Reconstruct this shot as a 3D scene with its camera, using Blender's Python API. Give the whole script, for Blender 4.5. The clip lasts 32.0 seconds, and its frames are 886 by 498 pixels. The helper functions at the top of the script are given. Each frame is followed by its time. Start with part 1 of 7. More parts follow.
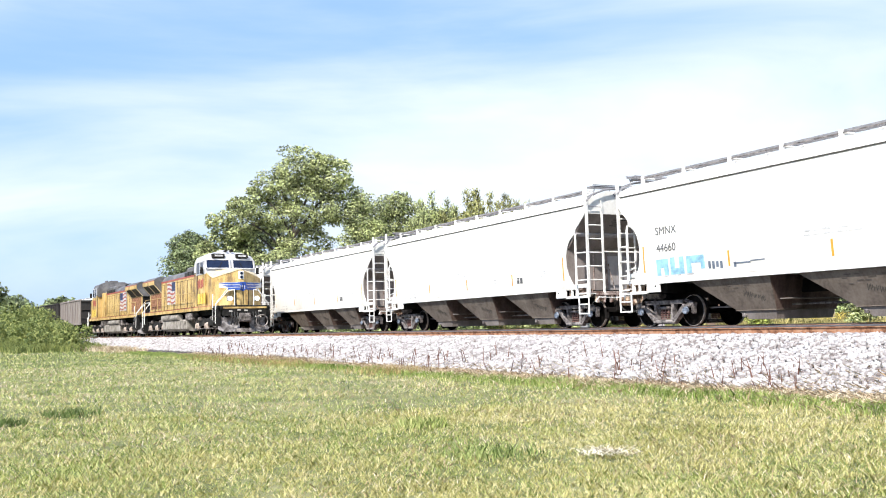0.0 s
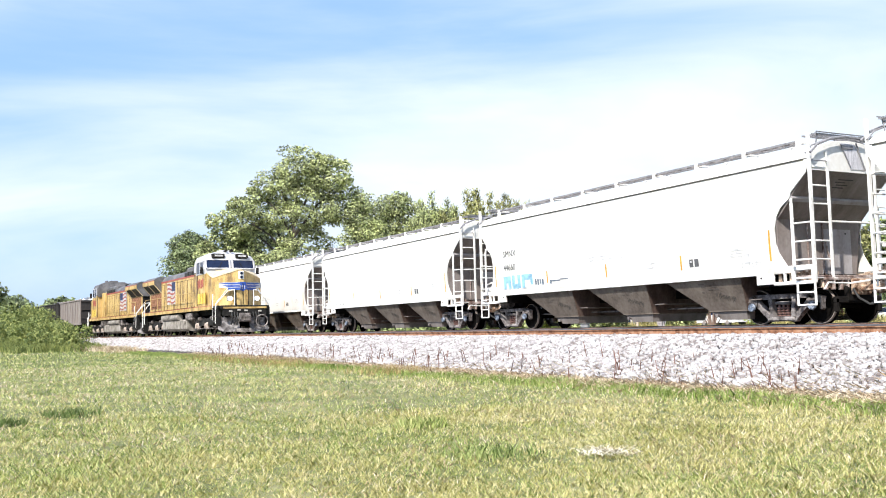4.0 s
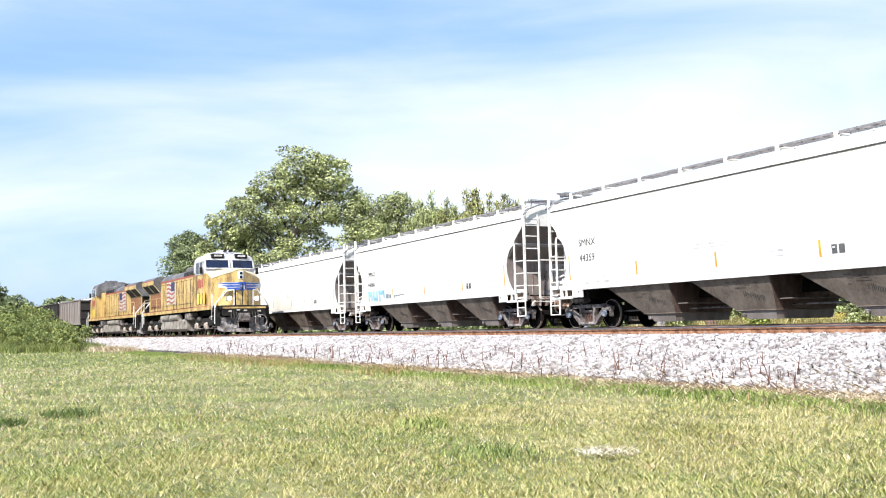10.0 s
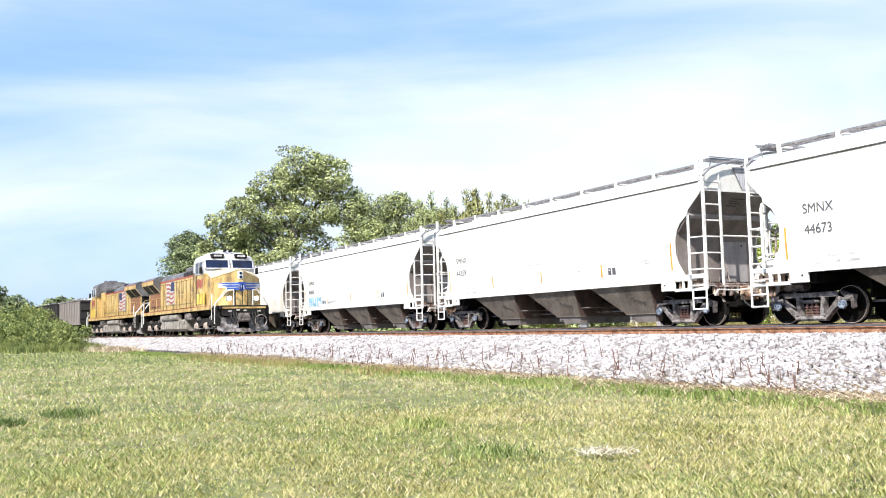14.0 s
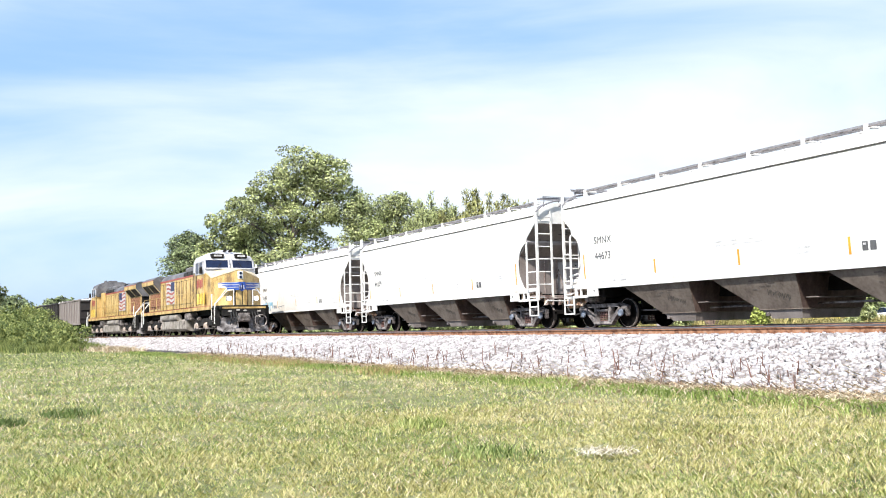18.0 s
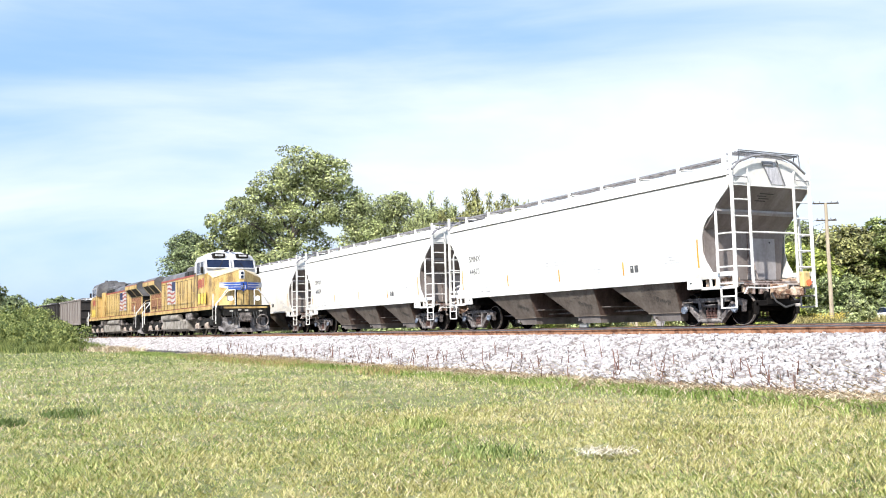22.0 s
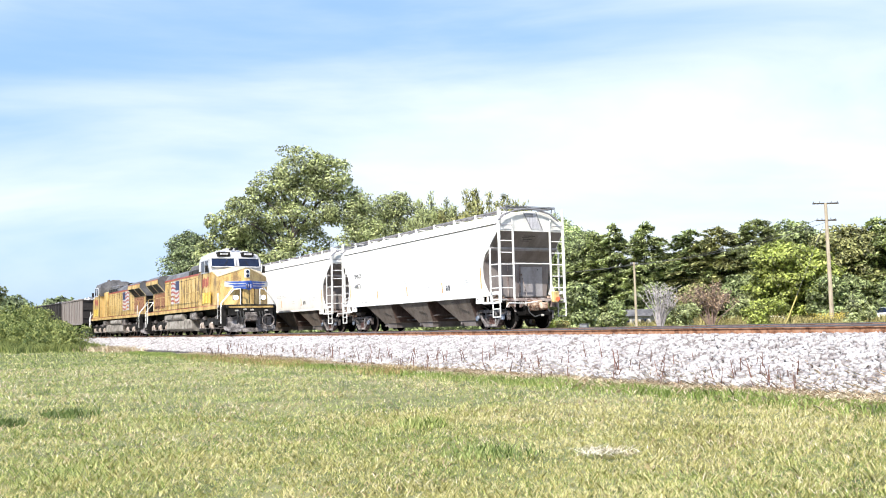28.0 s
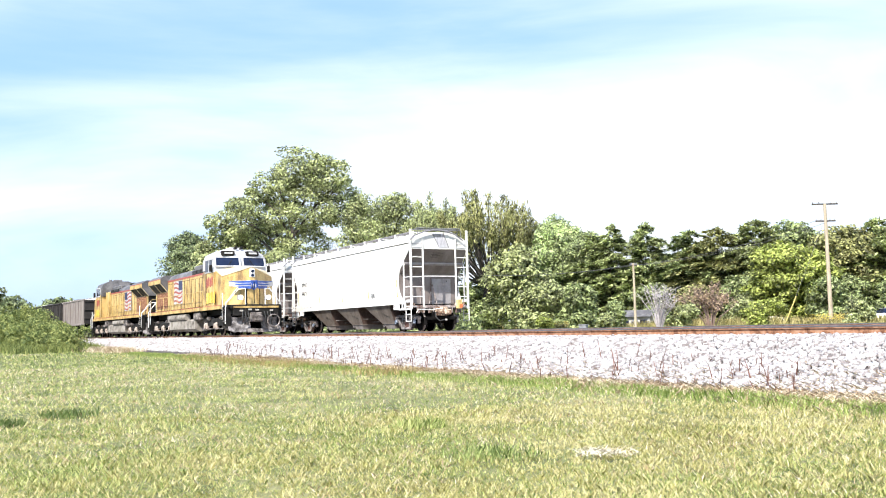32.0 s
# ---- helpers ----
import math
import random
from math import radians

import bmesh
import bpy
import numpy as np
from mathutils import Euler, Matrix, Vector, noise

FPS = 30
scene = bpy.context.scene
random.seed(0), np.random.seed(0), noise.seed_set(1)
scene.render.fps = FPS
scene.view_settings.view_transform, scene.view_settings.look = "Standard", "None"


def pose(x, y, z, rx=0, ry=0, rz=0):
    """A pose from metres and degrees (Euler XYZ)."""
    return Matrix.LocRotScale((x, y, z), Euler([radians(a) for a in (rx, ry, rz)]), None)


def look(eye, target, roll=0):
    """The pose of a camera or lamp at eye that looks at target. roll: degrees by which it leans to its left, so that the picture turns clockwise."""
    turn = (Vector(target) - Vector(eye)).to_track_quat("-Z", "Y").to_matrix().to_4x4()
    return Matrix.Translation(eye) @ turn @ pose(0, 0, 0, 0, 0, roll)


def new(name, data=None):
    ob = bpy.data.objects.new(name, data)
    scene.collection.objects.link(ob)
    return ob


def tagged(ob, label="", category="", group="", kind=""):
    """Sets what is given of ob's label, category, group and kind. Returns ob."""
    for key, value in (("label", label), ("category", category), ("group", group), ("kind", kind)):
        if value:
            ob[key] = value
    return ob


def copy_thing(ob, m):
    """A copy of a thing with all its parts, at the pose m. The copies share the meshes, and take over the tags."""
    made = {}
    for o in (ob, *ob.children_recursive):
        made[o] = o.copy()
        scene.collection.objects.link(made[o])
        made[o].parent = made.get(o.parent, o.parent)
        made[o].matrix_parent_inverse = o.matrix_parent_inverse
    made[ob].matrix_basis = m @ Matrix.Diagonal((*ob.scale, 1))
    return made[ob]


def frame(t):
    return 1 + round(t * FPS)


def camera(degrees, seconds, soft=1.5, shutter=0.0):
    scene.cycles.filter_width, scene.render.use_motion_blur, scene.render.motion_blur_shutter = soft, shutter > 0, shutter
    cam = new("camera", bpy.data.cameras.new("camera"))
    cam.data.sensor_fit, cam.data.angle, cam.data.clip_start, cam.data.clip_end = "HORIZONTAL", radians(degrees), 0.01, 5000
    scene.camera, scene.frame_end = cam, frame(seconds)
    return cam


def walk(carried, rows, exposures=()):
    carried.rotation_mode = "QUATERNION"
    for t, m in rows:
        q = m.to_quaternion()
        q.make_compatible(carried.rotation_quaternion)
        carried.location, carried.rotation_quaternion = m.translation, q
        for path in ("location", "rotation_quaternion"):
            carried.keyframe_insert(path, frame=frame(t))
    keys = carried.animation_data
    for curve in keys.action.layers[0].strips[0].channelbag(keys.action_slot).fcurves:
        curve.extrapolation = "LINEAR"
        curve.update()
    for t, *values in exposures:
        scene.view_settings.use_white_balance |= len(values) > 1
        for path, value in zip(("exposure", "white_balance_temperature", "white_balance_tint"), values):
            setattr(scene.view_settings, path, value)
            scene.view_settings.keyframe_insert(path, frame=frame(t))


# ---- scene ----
# Plan: x runs along the tracks, y away from the camera, lawn at z = 0, rail heads at z = 0.93.
RAIL = 0.93
NEAR_Y, FAR_Y = 14.66, 20.16
CAR_L = 17.98


def bend(x):
    """Sideways shift of both tracks, which curve gently towards the camera's side in the distance."""
    if x > -40:
        return 0.0
    if x > -110:
        return -(x + 40) ** 2 / 1500
    return -70 ** 2 / 1500 + 70 / 750 * (x + 110)


def heading(x):
    return 0.0 if x > -40 else math.degrees(math.atan(-(max(x, -110) + 40) / 750))


EYE = (0.0, 0.0, 1.061)


def aim(yaw, pitch):
    y, p = radians(yaw), radians(pitch)
    return (EYE[0] - 50 * math.sin(y) * math.cos(p), EYE[1] + 50 * math.cos(y) * math.cos(p), EYE[2] + 50 * math.sin(p))


cam = camera(50.434, 32.0, soft=1.0)
walk(cam, [(0.0, look(EYE, aim(62.390, 4.752), -1.343)),
           (9.0, look(EYE, aim(62.390, 4.752), -1.343)),
           (10.5, look(EYE, aim(62.345, 4.752), -1.343)),
           (28.0, look(EYE, aim(62.338, 4.752), -1.343)),
           (32.0, look(EYE, aim(62.290, 4.790), -1.343))],
     exposures=[(0.0, 0.95), (28.0, 0.95), (31.0, 0.98), (32.0, 1.15)])

# ---- light ----
SUN_AZ, SUN_EL = -57.0, 47.0          # degrees from +x towards +y, height over the horizon
world = bpy.data.worlds.new("sky")
scene.world = world
world.use_nodes = True


def build_sky():
    nt = world.node_tree
    n, l = nt.nodes, nt.links
    n.clear()
    out = n.new("ShaderNodeOutputWorld")
    bg = n.new("ShaderNodeBackground")
    sky = n.new("ShaderNodeTexSky")
    sky.sky_type, sky.sun_disc = "NISHITA", False
    sky.sun_elevation = radians(SUN_EL)
    sky.sun_rotation = radians(90 - SUN_AZ)
    sky.air_density, sky.dust_density, sky.ozone_density = 1.0, 1.6, 1.5
    tc = n.new("ShaderNodeTexCoord")
    sep = n.new("ShaderNodeSeparateXYZ")
    l.new(tc.outputs["Generated"], sep.inputs[0])
    # clouds: stretched noise, denser towards the horizon
    mp = n.new("ShaderNodeMapping")
    mp.inputs["Scale"].default_value = (1.2, 1.2, 5.0)
    mp.inputs["Rotation"].default_value = (0.12, 0.05, 0.6)
    l.new(tc.outputs["Generated"], mp.inputs[0])
    nz = n.new("ShaderNodeTexNoise")
    nz.inputs["Scale"].default_value, nz.inputs["Detail"].default_value, nz.inputs["Roughness"].default_value = 1.15, 9, 0.52
    nz.inputs["Distortion"].default_value = 0.5
    l.new(mp.outputs[0], nz.inputs["Vector"])
    low = n.new("ShaderNodeMapRange")
    low.inputs["From Min"].default_value, low.inputs["From Max"].default_value = 0.13, 0.29
    low.inputs["To Min"].default_value, low.inputs["To Max"].default_value = 0.19, -0.06
    l.new(sep.outputs["Z"], low.inputs["Value"])
    add = n.new("ShaderNodeMath")
    add.operation = "ADD"
    l.new(nz.outputs["Fac"], add.inputs[0])
    l.new(low.outputs[0], add.inputs[1])
    ramp = n.new("ShaderNodeMapRange")
    ramp.interpolation_type = "SMOOTHSTEP"
    ramp.inputs["From Min"].default_value, ramp.inputs["From Max"].default_value = 0.33, 0.86
    # thicker haze towards the north-east
    side = n.new("ShaderNodeVectorMath")
    side.operation = "DOT_PRODUCT"
    side.inputs[1].default_value = (0.465, 0.886, 0.0)
    l.new(tc.outputs["Generated"], side.inputs[0])
    haze = n.new("ShaderNodeMath")
    haze.operation = "MULTIPLY_ADD"
    haze.inputs[1].default_value = 0.13
    l.new(side.outputs["Value"], haze.inputs[0])
    l.new(add.outputs[0], haze.inputs[2])
    l.new(haze.outputs[0], ramp.inputs["Value"])
    mix = n.new("ShaderNodeMix")
    mix.data_type = "RGBA"
    l.new(ramp.outputs[0], mix.inputs["Factor"])
    # thin high veil over the clear blue
    veil = n.new("ShaderNodeMix")
    veil.data_type = "RGBA"
    veil.inputs["Factor"].default_value = 0.7
    l.new(sky.outputs[0], veil.inputs["A"])
    veil.inputs["B"].default_value = (2.15, 3.65, 6.2, 1)
    l.new(veil.outputs["Result"], mix.inputs["A"])
    mix.inputs["B"].default_value = (6.4, 6.6, 6.7, 1)
    l.new(mix.outputs["Result"], bg.inputs["Color"])
    bg.inputs["Strength"].default_value = 0.10
    l.new(bg.outputs[0], out.inputs[0])


build_sky()
sun_data = bpy.data.lights.new("sun", "SUN")
sun_data.energy, sun_data.angle, sun_data.color = 4.2, radians(0.5), (1.0, 0.95, 0.87)
sun = new("sun", sun_data)
SUN_DIR = Vector((math.cos(radians(SUN_AZ)) * math.cos(radians(SUN_EL)), math.sin(radians(SUN_AZ)) * math.cos(radians(SUN_EL)), math.sin(radians(SUN_EL))))
sun.matrix_world = look(tuple(SUN_DIR * 60), (0, 0, 0))


# ---- materials ----
def material(name, base, rough=0.6, metal=0.0, dark=None, light=None, scale=3.0, amount=0.5, grain=40.0, bump=0.15,
             island=0.0, streak=(1, 1, 1), spec=0.5, translucent=0.0, per_object=0.0):
    """A surface with variation at two scales: broad stains from dark to light, and fine grain with relief."""
    m = bpy.data.materials.new(name)
    m.use_nodes = True
    nt = m.node_tree
    n, l = nt.nodes, nt.links
    b = n["Principled BSDF"]
    b.inputs["Roughness"].default_value, b.inputs["Metallic"].default_value = rough, metal
    b.inputs["Specular IOR Level"].default_value = spec
    dark = dark or tuple(c * 0.6 for c in base)
    light = light or tuple(min(1, c * 1.25) for c in base)
    tc = n.new("ShaderNodeTexCoord")
    mp = n.new("ShaderNodeMapping")
    mp.inputs["Scale"].default_value = streak
    l.new(tc.outputs["Object"], mp.inputs[0])
    big = n.new("ShaderNodeTexNoise")
    big.inputs["Scale"].default_value, big.inputs["Detail"].default_value, big.inputs["Roughness"].default_value = scale, 5, 0.6
    l.new(mp.outputs[0], big.inputs["Vector"])
    fine = n.new("ShaderNodeTexNoise")
    fine.inputs["Scale"].default_value, fine.inputs["Detail"].default_value = grain, 3
    l.new(tc.outputs["Object"], fine.inputs["Vector"])
    ramp = n.new("ShaderNodeValToRGB")
    e = ramp.color_ramp.elements
    e[0].position, e[0].color = 0.5 - 0.25 * (1.1 - amount) - 0.06, (*dark, 1)
    e[1].position, e[1].color = 0.5 + 0.25 * (1.1 - amount) + 0.06, (*light, 1)
    mid = e.new(0.5)
    mid.color = (*base, 1)
    src = big.outputs["Fac"]
    mixv = n.new("ShaderNodeMath")
    mixv.operation = "MULTIPLY_ADD"
    l.new(fine.outputs["Fac"], mixv.inputs[0])
    mixv.inputs[1].default_value = 0.35
    sub = n.new("ShaderNodeMath")
    sub.operation = "SUBTRACT"
    l.new(src, sub.inputs[0])
    sub.inputs[1].default_value = 0.175
    l.new(sub.outputs[0], mixv.inputs[2])
    val = mixv.outputs[0]
    if island or per_object:
        if island:
            g = n.new("ShaderNodeNewGeometry")
            rnd = g.outputs["Random Per Island"]
        else:
            g = n.new("ShaderNodeObjectInfo")
            rnd = g.outputs["Random"]
        k = n.new("ShaderNodeMath")
        k.operation = "MULTIPLY_ADD"
        l.new(rnd, k.inputs[0])
        k.inputs[1].default_value = island or per_object
        sh = n.new("ShaderNodeMath")
        sh.operation = "SUBTRACT"
        l.new(val, sh.inputs[0])
        sh.inputs[1].default_value = 0.5 * (island or per_object)
        l.new(sh.outputs[0], k.inputs[2])
        val = k.outputs[0]
    l.new(val, ramp.inputs[0])
    l.new(ramp.outputs[0], b.inputs["Base Color"])
    if bump:
        bp = n.new("ShaderNodeBump")
        bp.inputs["Strength"].default_value, bp.inputs["Distance"].default_value = bump, 0.02
        l.new(fine.outputs["Fac"], bp.inputs["Height"])
        l.new(bp.outputs[0], b.inputs["Normal"])
    if translucent:
        tr = n.new("ShaderNodeBsdfTranslucent")
        l.new(ramp.outputs[0], tr.inputs["Color"])
        ms = n.new("ShaderNodeMixShader")
        ms.inputs[0].default_value = translucent
        l.new(b.outputs[0], ms.inputs[1])
        l.new(tr.outputs[0], ms.inputs[2])
        l.new(ms.outputs[0], n["Material Output"].inputs[0])
    return m


def glow(name, color, strength):
    m = material(name, color, 0.3, bump=0)
    b = m.node_tree.nodes["Principled BSDF"]
    b.inputs["Emission Color"].default_value = (*color, 1)
    b.inputs["Emission Strength"].default_value = strength
    return m


M = {}
M["white"] = material("white_car_paint", (0.74, 0.73, 0.70), 0.5, dark=(0.60, 0.57, 0.53), light=(0.80, 0.79, 0.77), scale=0.8, amount=0.3, streak=(1.4, 1, 0.35), grain=9, bump=0.03)
M["white_trim"] = material("white_trim_paint", (0.76, 0.75, 0.73), 0.5, scale=3, bump=0.03, dark=(0.6, 0.58, 0.55))
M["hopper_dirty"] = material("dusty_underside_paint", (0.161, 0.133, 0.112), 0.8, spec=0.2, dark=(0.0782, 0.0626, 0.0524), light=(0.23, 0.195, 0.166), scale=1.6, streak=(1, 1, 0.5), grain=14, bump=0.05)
# end sheets: brownish grey, darker than the white sides and cap
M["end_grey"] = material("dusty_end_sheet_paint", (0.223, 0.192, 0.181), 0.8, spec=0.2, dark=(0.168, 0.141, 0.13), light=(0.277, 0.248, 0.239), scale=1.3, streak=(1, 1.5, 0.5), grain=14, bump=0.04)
# darker than the bay paint to put the end wall's shade into colour
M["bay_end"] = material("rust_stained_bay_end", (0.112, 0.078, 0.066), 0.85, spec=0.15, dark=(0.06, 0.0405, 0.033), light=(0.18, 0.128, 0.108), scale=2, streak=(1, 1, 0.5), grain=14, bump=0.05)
M["end_ridge"] = material("paler_end_panel_paint", (0.328, 0.312, 0.32), 0.75, spec=0.2, dark=(0.257, 0.234, 0.234), light=(0.39, 0.374, 0.39), scale=1.5, streak=(1, 1.5, 0.5), grain=14, bump=0.04)
M["cap_dirt"] = material("grey_streaked_cap_paint", (0.50, 0.49, 0.52), 0.7, dark=(0.34, 0.33, 0.36), light=(0.66, 0.65, 0.68), scale=5, amount=0.6, streak=(1, 4, 0.6), bump=0.05)
M["gate_grey"] = material("pale_dusty_gate_steel", (0.194, 0.171, 0.16), 0.8, spec=0.2, dark=(0.117, 0.0972, 0.0855), light=(0.261, 0.236, 0.225), scale=2, streak=(1, 1, 0.5), bump=0.06)
M["hopper_note"] = material("worn_dark_stencil", (0.11, 0.092, 0.08), 0.8, scale=6, bump=0)
M["tan_rust"] = material("tan_rusty_sill_steel", (0.40, 0.29, 0.21), 0.85, spec=0.15, dark=(0.14, 0.075, 0.05), light=(0.62, 0.50, 0.40), scale=5, amount=0.8, bump=0.2)
M["bearing_blue"] = material("pale_blue_bearing_paint", (0.15, 0.185, 0.25), 0.6, dark=(0.06, 0.07, 0.09), light=(0.32, 0.36, 0.43), scale=9, amount=0.7, bump=0.1)
M["spring_rust"] = material("reddish_spring_steel", (0.20, 0.12, 0.105), 0.8, spec=0.2, dark=(0.08, 0.04, 0.035), light=(0.34, 0.22, 0.19), scale=8, bump=0.1)
M["seam"] = material("dark_seam_sealant", (0.06, 0.055, 0.05), 0.8, bump=0)
# near-black base colour carries the shade under the cars
M["steel_shaded"] = material("dark_underframe_steel", (0.014, 0.0125, 0.012), 0.9, spec=0.08, scale=4, bump=0.1)
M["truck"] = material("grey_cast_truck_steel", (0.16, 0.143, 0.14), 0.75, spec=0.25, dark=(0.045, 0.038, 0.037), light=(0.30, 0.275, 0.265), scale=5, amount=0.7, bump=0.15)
# rusty wheels blackened: the shadow they stand in is part of the colour
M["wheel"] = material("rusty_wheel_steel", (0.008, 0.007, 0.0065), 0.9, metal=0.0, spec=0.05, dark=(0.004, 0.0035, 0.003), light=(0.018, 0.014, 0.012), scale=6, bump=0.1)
M["tread"] = material("worn_bright_steel", (0.36, 0.31, 0.28), 0.5, metal=0.3, scale=8, bump=0.02)
M["sill_rust"] = material("rust_stained_sill_paint", (0.30, 0.24, 0.22), 0.8, dark=(0.11, 0.06, 0.045), light=(0.55, 0.50, 0.47), scale=4, amount=0.7, bump=0.15)
M["grating"] = material("galvanised_grating", (0.25, 0.245, 0.26), 0.6, metal=0.2, scale=9, bump=0.1)
M["rust"] = material("rusty_steel", (0.33, 0.165, 0.095), 0.9, spec=0.15, dark=(0.14, 0.066, 0.04), light=(0.40, 0.235, 0.155), scale=7, amount=0.8, bump=0.2)
M["railhead"] = material("worn_rail_head", (0.16, 0.14, 0.135), 0.35, metal=0.6, scale=5, bump=0.02)
M["yellow_mark"] = material("yellow_reflector_tape", (0.72, 0.35, 0.035), 0.4, scale=5, bump=0)
M["black_mark"] = material("black_stencil_paint", (0.10, 0.10, 0.105), 0.6, scale=5, bump=0)
M["grey_mark"] = material("faded_grey_stencil", (0.58, 0.58, 0.59), 0.6, scale=5, bump=0)
M["blue_graffiti"] = material("pale_blue_spray_paint", (0.27, 0.50, 0.66), 0.6, scale=4, bump=0)
M["dark_graffiti"] = material("grey_blue_spray_line", (0.14, 0.17, 0.22), 0.6, scale=4, bump=0)
M["loco_yellow"] = material("yellow_locomotive_enamel", (0.50, 0.332, 0.112), 0.45, dark=(0.20, 0.122, 0.05), light=(0.61, 0.44, 0.19), scale=2.2, amount=0.75, streak=(1, 1, 0.4), grain=20, bump=0.03)
M["loco_cream"] = material("bleached_cream_enamel", (0.60, 0.50, 0.33), 0.5, dark=(0.45, 0.36, 0.2), scale=2, bump=0.03)
M["loco_plow"] = material("worn_plow_steel", (0.15, 0.138, 0.138), 0.65, spec=0.2, dark=(0.03, 0.026, 0.026), light=(0.34, 0.32, 0.32), scale=2.5, amount=0.7, bump=0.12)
M["tank"] = material("road_dust_tank_paint", (0.26, 0.235, 0.205), 0.75, spec=0.2, dark=(0.10, 0.083, 0.07), light=(0.40, 0.37, 0.335), scale=2, amount=0.6, bump=0.08)
M["loco_grey"] = material("grey_locomotive_roof_paint", (0.25, 0.255, 0.28), 0.5, dark=(0.14, 0.14, 0.15), scale=1.6, bump=0.04)
M["cab_white"] = material("pale_bleached_cab_paint", (0.50, 0.50, 0.53), 0.5, dark=(0.30, 0.30, 0.32), light=(0.60, 0.60, 0.63), scale=1.6, bump=0.04)
M["loco_bright"] = material("fresh_yellow_enamel", (0.72, 0.48, 0.07), 0.45, dark=(0.48, 0.30, 0.06), light=(0.80, 0.58, 0.14), scale=2.2, amount=0.6, grain=20, bump=0.03)
M["navy"] = material("dark_navy_paint", (0.02, 0.028, 0.09), 0.45, scale=4, bump=0)
M["axle_tan"] = material("tan_dusty_axle_box", (0.42, 0.35, 0.30), 0.75, spec=0.2, dark=(0.16, 0.12, 0.10), light=(0.58, 0.50, 0.45), scale=4, amount=0.6, bump=0.1)
M["loco_red"] = material("red_stripe_paint", (0.34, 0.07, 0.05), 0.45, scale=3, bump=0)
M["loco_dark"] = material("sooty_black_steel", (0.018, 0.017, 0.016), 0.75, spec=0.15, light=(0.05, 0.045, 0.042), scale=3, bump=0.1)
M["screen"] = material("radiator_screen", (0.02, 0.018, 0.016), 0.6, scale=30, bump=0.3)
M["loco_under"] = material("dusty_grey_truck_paint", (0.14, 0.122, 0.115), 0.75, spec=0.2, dark=(0.02, 0.017, 0.015), light=(0.36, 0.325, 0.305), scale=3, amount=0.7, bump=0.1)
M["reservoir"] = material("pale_reservoir_paint", (0.42, 0.39, 0.36), 0.6, dark=(0.2, 0.17, 0.15), scale=3, bump=0.05)
M["loco_roof"] = material("sooty_roof_paint", (0.11, 0.105, 0.11), 0.6, dark=(0.05, 0.048, 0.05), light=(0.2, 0.19, 0.19), scale=1.6, bump=0.05)
M["coal_light"] = material("pale_dusty_gondola_steel", (0.23, 0.20, 0.185), 0.8, spec=0.2, dark=(0.15, 0.13, 0.118), light=(0.31, 0.28, 0.26), scale=1.1, streak=(2, 1, 0.3), bump=0.06)
M["blue"] = material("blue_emblem_paint", (0.03, 0.08, 0.34), 0.4, scale=4, bump=0)
M["white_emblem"] = material("white_emblem_paint", (0.48, 0.48, 0.50), 0.4, scale=4, bump=0)
M["glass"] = material("dark_cab_glass", (0.012, 0.02, 0.05), 0.12, scale=2, bump=0, spec=0.25)
M["lamp"] = glow("lit_headlamp_lens", (1.0, 0.95, 0.82), 1.5)
M["lamp_red"] = glow("red_marker_lens", (0.9, 0.08, 0.03), 1.0)
M["orange"] = material("orange_device_paint", (0.62, 0.46, 0.20), 0.45, scale=4, bump=0)
M["coal_side"] = material("dusty_dark_gondola_steel", (0.035, 0.031, 0.03), 0.8, spec=0.2, dark=(0.018, 0.016, 0.015), light=(0.06, 0.054, 0.05), scale=1.2, streak=(2, 1, 0.3), bump=0.06)
M["coal"] = material("black_coal", (0.02, 0.02, 0.02), 0.5, scale=8, bump=0.6)
# bed far darker than the stones: shade in their gaps is painted in
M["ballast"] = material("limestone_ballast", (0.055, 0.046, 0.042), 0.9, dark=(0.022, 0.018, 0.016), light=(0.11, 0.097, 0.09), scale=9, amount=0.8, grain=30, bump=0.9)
M["stone"] = material("crushed_limestone", (0.392, 0.371, 0.371), 0.9, dark=(0.159, 0.133, 0.127), light=(0.509, 0.493, 0.493), scale=3, amount=0.3, island=0.4, grain=40, bump=0.2)
M["tie"] = material("weathered_sleeper_timber", (0.17, 0.12, 0.09), 0.9, scale=4, streak=(4, 0.5, 4), bump=0.4, per_object=0.3)
M["ground"] = material("mown_lawn_soil", (0.15, 0.155, 0.06), 0.95, dark=(0.075, 0.085, 0.028), light=(0.22, 0.205, 0.095), scale=0.8, amount=0.7, grain=30, bump=0.8)
M["blade_yellow"] = material("yellowed_lawn_blades", (0.54, 0.49, 0.19), 0.7, dark=(0.31, 0.30, 0.09), light=(0.72, 0.64, 0.36), scale=0.9, amount=0.4, island=0.65, bump=0, translucent=0.3)
M["blade"] = material("lawn_grass_blades", (0.38, 0.44, 0.13), 0.7, dark=(0.16, 0.22, 0.045), light=(0.62, 0.63, 0.27), scale=0.6, amount=0.3, island=0.65, bump=0, translucent=0.3)
M["tuft"] = material("dark_green_tuft_blades", (0.14, 0.20, 0.055), 0.7, scale=2, island=0.5, bump=0, translucent=0.3)
M["verge"] = material("lush_verge_blades", (0.271, 0.353, 0.082), 0.7, dark=(0.123, 0.18, 0.0328), light=(0.426, 0.492, 0.164), scale=0.6, amount=0.3, island=0.6, bump=0, translucent=0.3)
